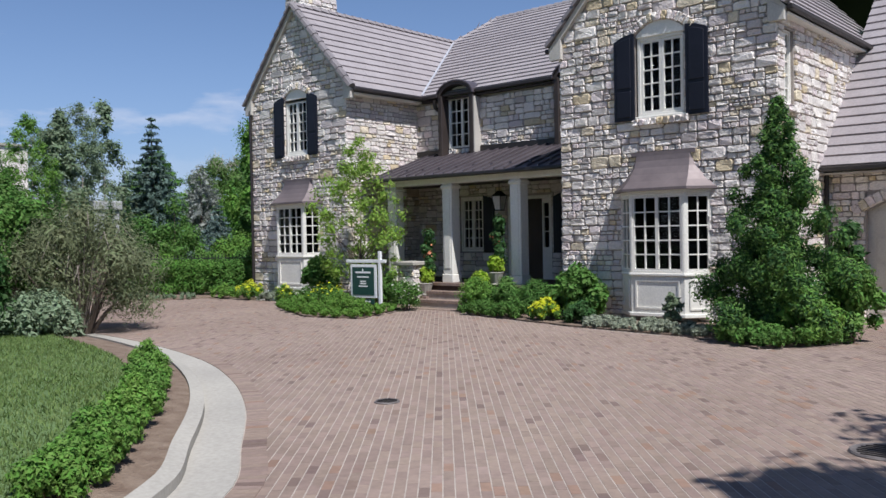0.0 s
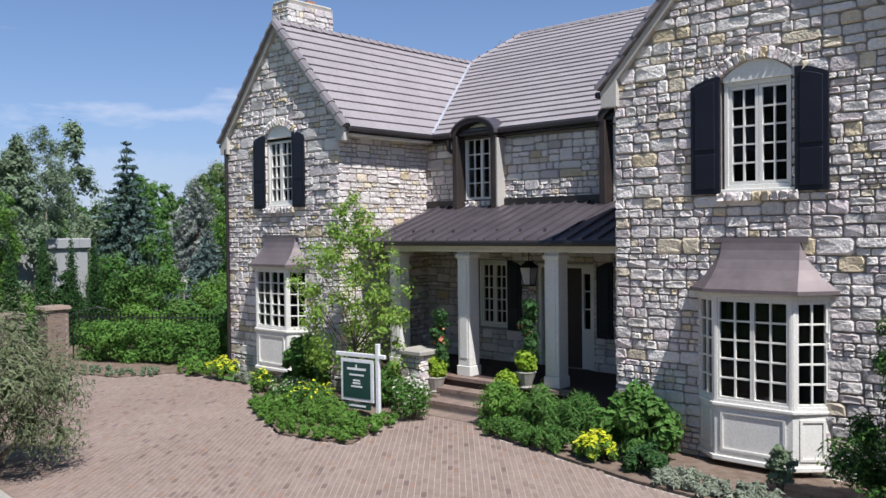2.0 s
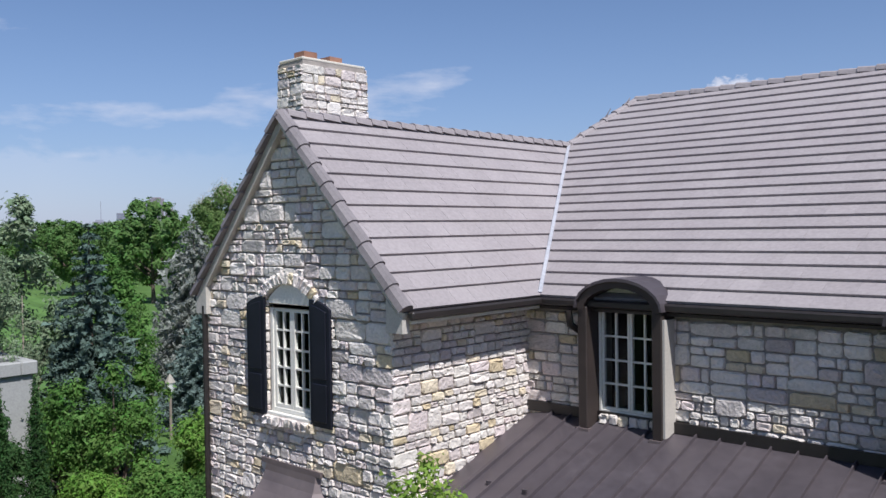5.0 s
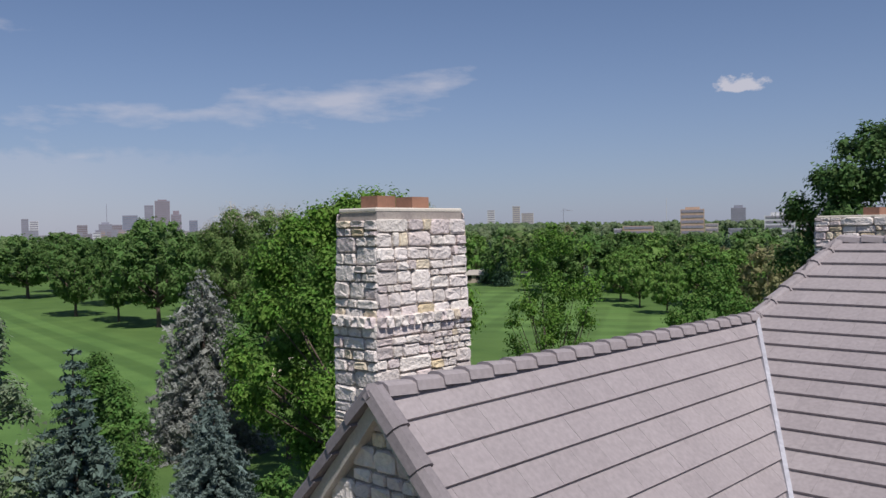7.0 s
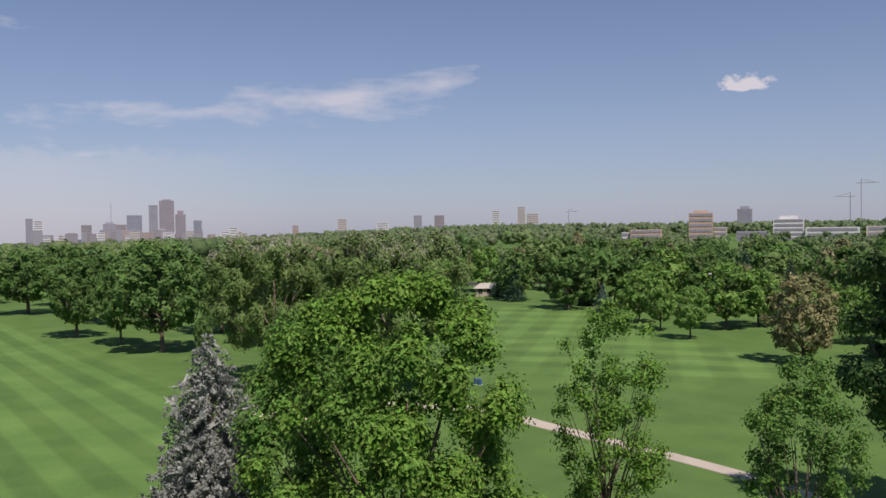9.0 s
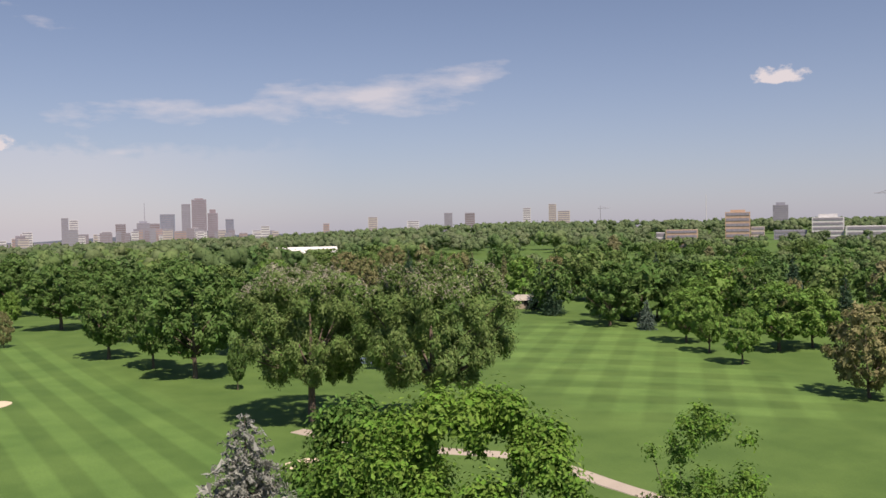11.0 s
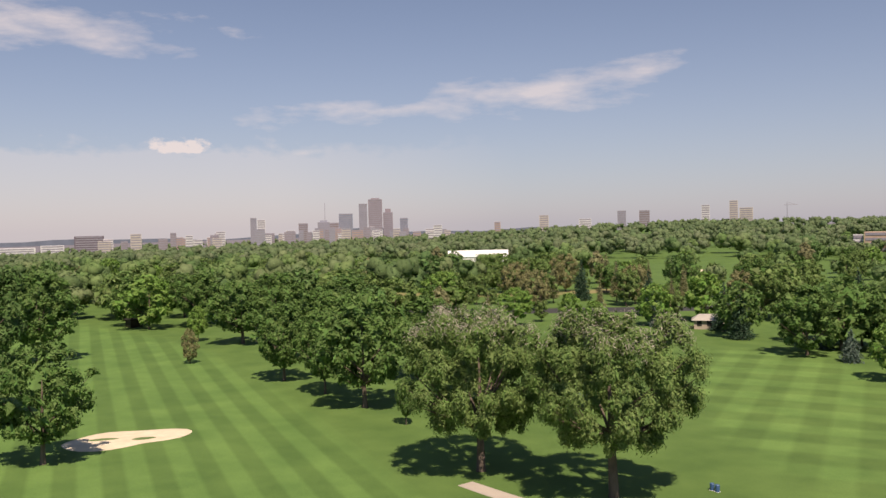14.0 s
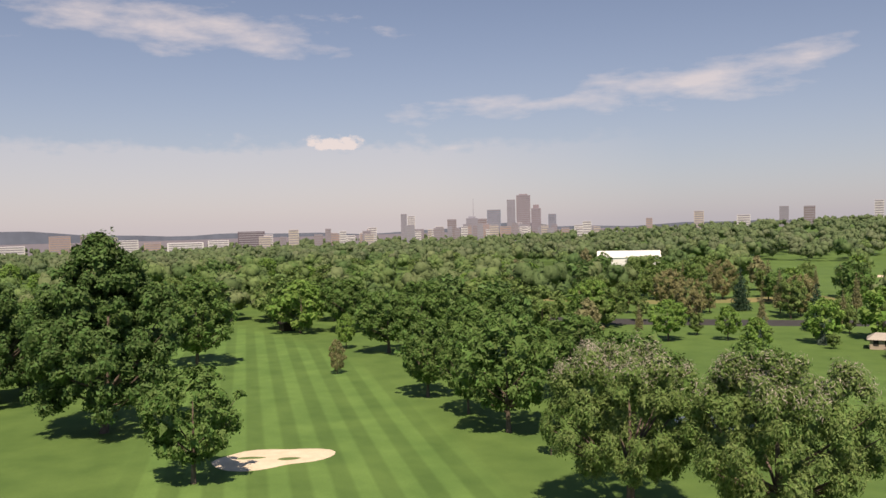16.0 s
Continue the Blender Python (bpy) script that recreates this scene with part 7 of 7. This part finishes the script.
def low_house(x, y, w, d, h, turn, label, wall_m, roof_m):
    z = float(ground_height(x, y)) - .3
    t = thing("course_building", label, "building", (x, y, z))
    part("wall", Geo().box(-w / 2, -d / 2, 0, w / 2, d / 2, h), wall_m, t)
    part("roof", Geo().hull([(-w / 2 - .5, -d / 2 - .5, h), (w / 2 + .5, -d / 2 - .5, h), (w / 2 + .5, d / 2 + .5, h), (-w / 2 - .5, d / 2 + .5, h)], [(-w / 2 + 1, -.4, h + 1.1), (w / 2 - 1, -.4, h + 1.1), (w / 2 - 1, .4, h + 1.1), (-w / 2 + 1, .4, h + 1.1)]), roof_m, t)
    for k in range(3):
        x0 = -w / 2 + w * (k + .3) / 3
        part("window", Geo().box(x0, -d / 2 - .04, 1.0, x0 + w * .16, -d / 2 - .005, 2.2), ROOM_SHADE, t)
    t.rotation_euler = (0, 0, radians(turn))
    return t


TANWALL = material("tan_stucco", (0.42, 0.35, 0.28), (0.36, 0.30, 0.24), 0.6, 0.9, 0.1)
low_house(-145.5, 162, 6, 4.5, 2.2, 40, "low maintenance building with a pale grey roof among trees", TANWALL, CONCRETE)
low_house(-139.8, 161.5, 3.6, 3.2, 2.0, 40, "small shed with a grey roof among trees", TANWALL, CONCRETE)
low_house(-137.6, 199, 8, 6, 3.0, 40, "low building with a white roof among trees", TANWALL, WHITE)
low_house(-128.4, 217, 8, 6, 3.2, 25, "low building with a white roof among trees", TANWALL, WHITE)
low_house(-104.4, 174, 4, 3.4, 2.4, 30, "small hut with a white roof among trees", TANWALL, WHITE)
low_house(-122, 222, 7, 5, 3.0, 25, "low building with a white roof among trees", TANWALL, WHITE)
low_house(-240, 67.5, 3, 3, 2.2, 10, "small dark shelter at the fairway's end", DOORWOOD, GUTTER)
tent = thing("white_pavilion", "long white pavilion roof among the trees", "pavilion", (-421, 298, float(ground_height(-421, 298)) - 2.0))
tent.rotation_euler = (0, 0, radians(57))
part("roof", Geo().hull([(-17, -6, 6.5), (17, -6, 6.5), (17, 6, 6.5), (-17, 6, 6.5)], [(-17, -.5, 10), (17, -.5, 10), (17, .5, 10), (-17, .5, 10)]), WHITE, tent)
part("wall", Geo().box(-16.5, -5.5, -1, 16.5, 5.5, 6.5), WHITE, tent)

# ---- woods ----
wood_r = np.random.default_rng(70)


def clear(x, y):
    """Places kept free of woods: fairways, greens and clearings."""
    f1, f2 = zone_of(x, y)
    open_ = (f1 > .02) | (f2 > .02)
    for cx, cy, rx, ry, turn in ((-200, 178, 52, 26, 49), (-245, 262, 30, 16, 49), (-262, 305, 45, 18, 49), (-395, 282, 30, 16, 57), (-190, 172, 48, 14, 140), (-300, 210, 46, 16, 140), (-235, 155, 30, 10, 150), (-330, 330, 50, 20, 120), (-360, 150, 40, 13, 165), (-120, 118, 28, 30, 0), (-90, 90, 60, 40, 0), (-150, 120, 45, 18, 150), (-90, 250, 40, 16, 120)):
        c, s = math.cos(radians(turn)), math.sin(radians(turn))
        dx, dy = x - cx, y - cy
        open_ |= ((c * dx + s * dy) / rx) ** 2 + ((-s * dx + c * dy) / ry) ** 2 < 1
    open_ |= (x > -150) & (y < 150) & (y > -5)
    open_ |= (x > -225) & (y < 100) & (y > 5)
    return open_


def sparse(x, y):
    """The open stretch of parkland with scattered trees."""
    az, d = np.degrees(np.arctan2(-(x + 20), y - 15)), np.hypot(x + 20, y - 15)
    return (az > 31) & (az < 54) & (d < 430)


protos = [tree("distant green tree in the parkland", 11.5, 11.0, 1.2, 2000, .68, m, 620 + k, None, "round", 110, .22, group="parkland trees", limbs=5, shell=.2, tri=True, core=.12) for k, m in enumerate((LEAF_OAK, LEAF_ELM, LEAF_WOOD, LEAF_ASH))]
protos.append(tree("distant browning tree in the parkland", 12.0, 8.0, 1.4, 2200, .58, LEAF_OLIVE, 625, None, "tall", 50, .2, group="parkland trees", limbs=5, shell=.45, tri=True))
spots = [[] for _ in protos]
made = []
while len(made) < 235:
    az, d = radians(wood_r.uniform(4, 108)), wood_r.uniform(165, 430)
    x, y = -20 - math.sin(az) * d, 15 + math.cos(az) * d
    if bool(clear(np.array(x), np.array(y))) or any((x - a) ** 2 + (y - b) ** 2 < 60 for a, b in made):
        continue
    if bool(sparse(np.array(x), np.array(y))) and wood_r.random() < .45:
        continue
    made.append((x, y))
    kind = int(wood_r.choice(5, p=(.28, .22, .17, .2, .13)))
    spots[kind].append((x, y, wood_r.uniform(.72, 1.12) * (.72 if az < radians(33) and d > 230 else 1.0), wood_r.uniform(.85, 1.2)))
for p, s in zip(protos, spots):
    grove(p, s, 5)


grove_far = [(-176, 160, .7, .8), (-163, 172, .55, .8), (-212, 176, .8, .9), (-222, 196, .85, .8), (-190, 205, .8, .8), (-204, 160, .6, 1.0), (-152, 190, .8, .9), (-236, 230, .85, .9), (-210, 230, .8, .9), (-250, 250, .9, .9)]
pine = conifer("thin browning pine in the parkland", 13.0, 5.0, 3200, LEAF_OLIVE, 630, None, "pine_tree", "parkland pines", .5, .14)
grove(pine, grove_far[::2] + [(-199, 188, .9, .9), (-228, 212, 1.0, 1.0)], 8)
dull_tree = tree("dull green tree on open parkland grass", 11.0, 8.0, 1.6, 4200, .42, LEAF_ELM, 631, None, "round", 60, .2, group="parkland trees", limbs=8, shell=.4, tri=True)
park_r = np.random.default_rng(33)
scatter = []
while len(scatter) < 46:
    az, d = radians(park_r.uniform(31, 60)), park_r.uniform(205, 400)
    x, y = -20 - math.sin(az) * d, 15 + math.cos(az) * d
    if all((x - a) ** 2 + (y - b) ** 2 > 130 for a, b, _, _ in scatter) and not bool(zone_of(np.array(x), np.array(y))[0] > .02):
        scatter.append((x, y, park_r.uniform(.6, 1.0), park_r.uniform(.8, 1.1)))
for x, y, size, wide in scatter[:18]:
    copy_thing(pine, placed(pine, x, y, 3 * x, size, wide))
grove(dull_tree, scatter[18:] + grove_far[1::2] + [(-207, 150, .6, 1.0), (-181, 146, .5, 1.0), (-158, 158, .35, 1.1), (-166, 152, .3, 1.2), (-150, 153, .3, 1.2), (-172, 180, .7, .9)], 9)


GOLD = (1 + 5 ** .5) / 2
ICO = np.array([(-1, GOLD, 0), (1, GOLD, 0), (-1, -GOLD, 0), (1, -GOLD, 0), (0, -1, GOLD), (0, 1, GOLD), (0, -1, -GOLD), (0, 1, -GOLD), (GOLD, 0, -1), (GOLD, 0, 1), (-GOLD, 0, -1), (-GOLD, 0, 1)]) / math.hypot(1, GOLD)
ICO_F = np.array([(0, 11, 5), (0, 5, 1), (0, 1, 7), (0, 7, 10), (0, 10, 11), (1, 5, 9), (5, 11, 4), (11, 10, 2), (10, 7, 6), (7, 1, 8), (3, 9, 4), (3, 4, 2), (3, 2, 6), (3, 6, 8), (3, 8, 9), (4, 9, 5), (2, 4, 11), (6, 2, 10), (8, 6, 7), (9, 8, 1)])


def far_woods(name, n, d0, d1, clumps, tufts, tuft_size, mat, seed, label, extra=1.0):
    """One sheet of far treetops on the falling ground: each crown a heap of uneven leaf clumps, fringed with loose sprays."""
    r = np.random.default_rng(seed)
    az = np.radians(r.uniform(-8, 114, n * 3))
    d = d0 + (d1 - d0) * r.random(n * 3) ** 1.25
    x, y = -20 - np.sin(az) * d, 15 + np.cos(az) * d
    keep = ~clear(x, y) & ~(sparse(x, y) & (r.random(len(x)) < .6))
    x, y, d, az = x[keep][:n], y[keep][:n], d[keep][:n], np.degrees(az[keep][:n])
    n = len(x)
    z = ground_height(x, y)
    h = r.uniform(8, 13, n) * extra * np.where((az < 33) & (d < 740), .62, 1.0)
    w = r.uniform(8, 14, n) * extra
    q = r.normal(size=(n, clumps, 3))
    q /= np.linalg.norm(q, axis=2)[..., None]
    q[..., 2] = np.where(q[..., 2] < -.55, -q[..., 2], q[..., 2])
    far = r.uniform(.35, .82, (n, clumps))
    c = np.stack([x[:, None] + q[..., 0] * far * w[:, None] * .5, y[:, None] + q[..., 1] * far * w[:, None] * .5, z[:, None] + h[:, None] * (.56 + .40 * q[..., 2] * far)], -1)
    rad = np.minimum(w, h)[:, None] * r.uniform(.15, .27, (n, clumps)) * (8 / clumps) ** .25
    shape = ICO[None, None] * (1 + r.uniform(-.38, .38, (n, clumps, 12, 1))) * rad[..., None, None]
    verts = (c[:, :, None] + shape).reshape(-1, 3)
    tris = (ICO_F[None] + 12 * np.arange(n * clumps)[:, None, None]).reshape(-1, 3)
    solid = len(tris)
    if tufts:
        pick = r.integers(0, clumps, (n, tufts))
        o = r.normal(size=(n, tufts, 3))
        o /= np.linalg.norm(o, axis=2)[..., None]
        rows = np.arange(n)[:, None]
        p = c[rows, pick] + o * (rad[rows, pick] * r.uniform(.85, 1.35, (n, tufts)))[..., None]
        e = r.normal(size=(n, tufts, 3, 3)) * tuft_size * .6
        e = e - (e * o[:, :, None]).sum(-1, keepdims=True) * o[:, :, None] * .7
        more = (p[:, :, None] + e).reshape(-1, 3)
        tris = np.concatenate([tris, len(verts) + np.arange(len(more)).reshape(-1, 3)])
        verts = np.concatenate([verts, more])
    data = bpy.data.meshes.new(name)
    quick_mesh(data, verts, tris)
    data.polygons.foreach_set("use_smooth", np.arange(len(tris)) < solid)
    data.materials.append(mat)
    return tagged(new(name, data), label, "woods", kind="stuff")


def hazed_leaf(name, c1, c2, scale, deep):
    return material(name, c1, c2, scale, 0.7, 0.55, island=0.10, fine=5, deep=deep, through_light=0.12, hue=0.012, spec=0.05)


# distance haze is mixed into these leaf colours, more in the farther three
PARK_GREEN = hazed_leaf("parkland_green_leaf", (0.150, 0.228, 0.085), (0.110, 0.180, 0.066), 0.55, .5)
PARK_DULL = hazed_leaf("parkland_dull_leaf", (0.165, 0.218, 0.102), (0.128, 0.178, 0.08), 0.55, .5)
PARK_DARK = hazed_leaf("parkland_dark_leaf", (0.105, 0.170, 0.068), (0.080, 0.138, 0.055), 0.55, .5)
HAZED_GREEN = hazed_leaf("hazed_green_leaf", (0.136, 0.191, 0.093), (0.112, 0.163, 0.077), 0.3, .8)
HAZED_DULL = hazed_leaf("hazed_dull_leaf", (0.148, 0.187, 0.105), (0.120, 0.160, 0.086), 0.3, .8)
HAZED_DARK = hazed_leaf("hazed_dark_leaf", (0.114, 0.163, 0.084), (0.095, 0.141, 0.071), 0.3, .8)
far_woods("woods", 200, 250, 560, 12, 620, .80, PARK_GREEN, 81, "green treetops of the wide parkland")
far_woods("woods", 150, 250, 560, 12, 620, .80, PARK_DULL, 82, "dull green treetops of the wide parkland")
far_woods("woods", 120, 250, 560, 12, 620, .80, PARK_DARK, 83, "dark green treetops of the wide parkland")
far_woods("woods", 700, 500, 950, 8, 170, 1.15, HAZED_GREEN, 86, "green treetops beyond the parkland")
far_woods("woods", 420, 500, 950, 8, 170, 1.15, HAZED_DULL, 87, "dull green treetops beyond the parkland")
far_woods("woods", 260, 500, 950, 8, 170, 1.15, HAZED_DARK, 88, "dark green treetops beyond the parkland")
far_woods("woods", 1500, 900, 1750, 5, 50, 1.6, HAZED_GREEN, 84, "green treetops towards the city", 1.05)
far_woods("woods", 1100, 900, 1750, 5, 50, 1.6, HAZED_DARK, 85, "dark green treetops towards the city", 1.05)


def reflection_trees():
    """Unseen trees added behind the camera, so that the windows reflect dark green."""
    r = np.random.default_rng(44)
    p = tree("unseen tree behind the view, added for dark window reflections", 11.0, 8.0, 1.0, 1500, .7, LEAF_DARK, 640, None, "round", 40, .22, group="street trees", limbs=6, shell=.35)
    spots_s = [(14 + 7.5 * k + r.uniform(-2, 2), -30 + 3.2 * k + r.uniform(-3, 3), r.uniform(.9, 1.25), 1.1) for k in range(5)]
    spots_s += [(-44 + 8 * k + r.uniform(-2, 2), -31 + r.uniform(-3, 3), r.uniform(.9, 1.3), 1.15) for k in range(8)]
    spots_s += [(24 + r.uniform(-2, 2), -14 + 8 * k, r.uniform(.8, 1.0), 1.1) for k in range(4)]
    grove(p, spots_s, 9)


reflection_trees()

# ---- skyline ----
def facade(name, wall):
    """A far facade material is one wall colour, haze included; its window bands are built as geometry."""
    return material(name, wall, tuple(v * .9 for v in wall), 0.05, 0.8, 0.0)


# the mauve and blue-grey casts are haze put into the base colours
W_BROWN = facade("hazed_brown_concrete", (0.215, 0.178, 0.185))
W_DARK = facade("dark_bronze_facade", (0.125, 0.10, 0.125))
W_MAUVE = facade("hazed_mauve_facade", (0.255, 0.218, 0.25))
W_GREY = facade("hazed_grey_facade", (0.275, 0.28, 0.335))
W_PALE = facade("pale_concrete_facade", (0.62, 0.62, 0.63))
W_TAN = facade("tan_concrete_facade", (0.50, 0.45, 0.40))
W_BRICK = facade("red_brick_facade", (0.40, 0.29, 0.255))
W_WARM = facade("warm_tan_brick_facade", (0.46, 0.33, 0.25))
W_GLASS = material("hazed_glass_facade", (0.205, 0.24, 0.31), (0.185, 0.22, 0.285), 0.05, 0.3, 0.0)
# window bands paled towards the walls, as haze would do
PANE = material("hazed_far_window", (0.265, 0.252, 0.295), (0.245, 0.233, 0.27), 0.1, 0.3, 0.0)
EYE_C = (-24.0, 18.0, 19.0)
DIST = 1450.0


def tower(az0, az1, el, mat, label, dist=DIST, base=-1.6, step=None, rows=None, band=True, eye_z=19.0):
    """A building that fills that span of directions: body, set-back top and rows of window bands on two sides."""
    a = radians((az0 + az1) / 2)
    cx, cy = EYE_C[0] - math.sin(a) * dist, EYE_C[1] + math.cos(a) * dist
    w = max(abs(radians(az0 - az1)) * dist, 3.0)
    top = eye_z + math.tan(radians(el)) * dist
    low = eye_z + math.tan(radians(base)) * dist
    t = thing("city_building", label, "building", (cx, cy, low))
    t.rotation_euler = (0, 0, a)
    h = top - low
    dpt = w * .8
    part("wall", Geo().box(-w / 2, -dpt / 2, 0, w / 2, dpt / 2, h), mat, t)
    if step:
        part("roof_storey", Geo().box(-w * .3, -dpt * .3, h, w * .3, dpt * .3, h + step), mat, t)
    if band:
        n = rows or max(3, min(26, int(h / 3.4)))
        g = Geo()
        for i in range(n):
            z0 = h * (i + .35) / n
            g.box(-w * .46, -dpt / 2 - .25, z0, w * .46, -dpt / 2 - .02, z0 + h / n * .5)
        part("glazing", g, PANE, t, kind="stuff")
    return t


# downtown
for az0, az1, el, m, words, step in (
        (62.65, 62.1, 1.52, W_GREY, "tall grey office tower downtown", 0), (62.02, 61.1, 1.80, W_MAUVE, "tallest granite office tower downtown, hazed to mauve", 2),
        (61.04, 60.4, .92, W_MAUVE, "stepped office tower downtown, hazed to mauve", 6), (63.98, 63.07, .88, W_GLASS, "blue glass office tower downtown", 0),
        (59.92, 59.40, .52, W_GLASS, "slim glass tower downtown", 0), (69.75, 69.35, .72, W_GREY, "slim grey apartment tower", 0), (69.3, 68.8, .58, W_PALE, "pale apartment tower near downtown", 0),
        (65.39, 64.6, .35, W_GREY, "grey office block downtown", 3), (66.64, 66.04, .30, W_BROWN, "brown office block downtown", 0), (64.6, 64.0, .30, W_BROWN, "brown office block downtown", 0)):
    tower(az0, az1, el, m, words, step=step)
city_r = random.Random(12)
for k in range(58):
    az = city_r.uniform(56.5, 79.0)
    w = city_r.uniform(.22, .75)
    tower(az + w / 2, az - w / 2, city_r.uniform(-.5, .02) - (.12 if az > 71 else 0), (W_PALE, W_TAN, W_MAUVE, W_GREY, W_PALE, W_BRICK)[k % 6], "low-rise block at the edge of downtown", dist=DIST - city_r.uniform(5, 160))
mast = thing("radio_mast", "thin tall mast above downtown", "mast", (EYE_C[0] - math.sin(radians(64.9)) * DIST, EYE_C[1] + math.cos(radians(64.9)) * DIST, -10))
part("pole", Geo().tube([(0, 0, 0), (0, 0, 29 + DIST * .0285)], [.7, .35], 6), W_GREY, mast)
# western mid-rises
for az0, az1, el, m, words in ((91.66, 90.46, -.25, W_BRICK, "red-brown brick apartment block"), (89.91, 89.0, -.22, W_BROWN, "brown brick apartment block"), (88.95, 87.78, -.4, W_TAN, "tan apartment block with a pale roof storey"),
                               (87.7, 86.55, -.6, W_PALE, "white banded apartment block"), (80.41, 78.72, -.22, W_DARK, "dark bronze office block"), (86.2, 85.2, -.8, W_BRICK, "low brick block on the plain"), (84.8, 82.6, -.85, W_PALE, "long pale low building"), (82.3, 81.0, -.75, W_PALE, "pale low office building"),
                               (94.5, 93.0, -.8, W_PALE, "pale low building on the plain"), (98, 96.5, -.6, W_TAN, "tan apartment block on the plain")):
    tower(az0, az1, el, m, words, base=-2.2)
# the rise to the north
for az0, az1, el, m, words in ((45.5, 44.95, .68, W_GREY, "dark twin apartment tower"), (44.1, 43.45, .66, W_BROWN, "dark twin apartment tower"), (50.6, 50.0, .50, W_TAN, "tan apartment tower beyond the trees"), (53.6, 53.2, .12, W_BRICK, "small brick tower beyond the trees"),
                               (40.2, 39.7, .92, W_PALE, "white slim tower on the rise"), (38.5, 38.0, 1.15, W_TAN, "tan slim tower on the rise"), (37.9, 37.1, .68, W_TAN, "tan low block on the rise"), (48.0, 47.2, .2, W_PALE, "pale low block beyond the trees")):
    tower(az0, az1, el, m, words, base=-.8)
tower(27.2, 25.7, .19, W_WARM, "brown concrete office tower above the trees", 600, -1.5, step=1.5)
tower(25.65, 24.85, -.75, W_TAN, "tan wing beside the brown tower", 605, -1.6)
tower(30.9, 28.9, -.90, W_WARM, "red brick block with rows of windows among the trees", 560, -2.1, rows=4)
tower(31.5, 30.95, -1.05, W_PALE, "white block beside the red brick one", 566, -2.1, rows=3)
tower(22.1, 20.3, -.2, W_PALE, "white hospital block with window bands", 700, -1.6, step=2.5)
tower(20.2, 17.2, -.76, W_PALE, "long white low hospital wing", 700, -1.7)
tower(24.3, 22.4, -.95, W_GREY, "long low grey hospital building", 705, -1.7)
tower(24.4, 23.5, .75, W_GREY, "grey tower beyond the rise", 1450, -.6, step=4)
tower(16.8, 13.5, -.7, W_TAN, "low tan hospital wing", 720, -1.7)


def crane(az, el, dist, arm, turn):
    a = radians(az)
    t = thing("tower_crane", "thin tower crane above the hospital", "crane", (EYE_C[0] - math.sin(a) * dist, EYE_C[1] + math.cos(a) * dist, -5))
    h = 24 + math.tan(radians(el)) * dist
    part("mast", Geo().tube([(0, 0, 0), (0, 0, h)], [.45, .45], 4), W_GREY, t)
    part("jib", Geo().tube([(-arm * .3, 0, h - 4), (arm, 0, h - 4)], [.4, .3], 4), W_GREY, t)
    part("tie", Geo().tube([(0, 0, h), (arm * .8, 0, h - 4)], [.25, .25], 4), W_GREY, t)
    t.rotation_euler = (0, 0, a + turn)


crane(17.8, 1.5, 1000, -16, .1)
crane(17.2, 2.3, 1000, 18, -.2)
crane(35.1, .95, 1450, 16, .1)
mast2 = thing("radio_mast", "thin red and white mast on the rise", "mast", (EYE_C[0] - math.sin(radians(28.4)) * 1440, EYE_C[1] + math.cos(radians(28.4)) * 1440, 0))
part("pole", Geo().tube([(0, 0, 0), (0, 0, 57)], [.6, .3], 6), W_PALE, mast2)
# far hills, with the blue of distance haze put into their colour
hills = Geo()
pts = []
for k in range(60):
    az = 112 - k * 1.6
    r_ = 4700
    zt_ = -40 + 22 * math.sin(k * .21) + 9 * math.sin(k * .63 + 1) + 4 * math.sin(k * 1.7) + (34 if az > 60 else 10)
    pts.append((EYE_C[0] - math.sin(radians(az)) * r_, EYE_C[1] + math.cos(radians(az)) * r_, zt_))
for a, b in zip(pts, pts[1:]):
    hills.add([(a[0], a[1], -200), (b[0], b[1], -200), b, a], [(0, 1, 2, 3)])
HILL = material("haze_blue_far_hills", (0.145, 0.172, 0.215), (0.13, 0.155, 0.195), 0.002, 0.95, 0.0, spec=0.0)
tagged(new("far_hills", hills.mesh("far_hills", HILL)), "low hills on the western horizon, tinted blue-grey for haze", "hills", kind="structure")
lay_stones()
lay_pavers()
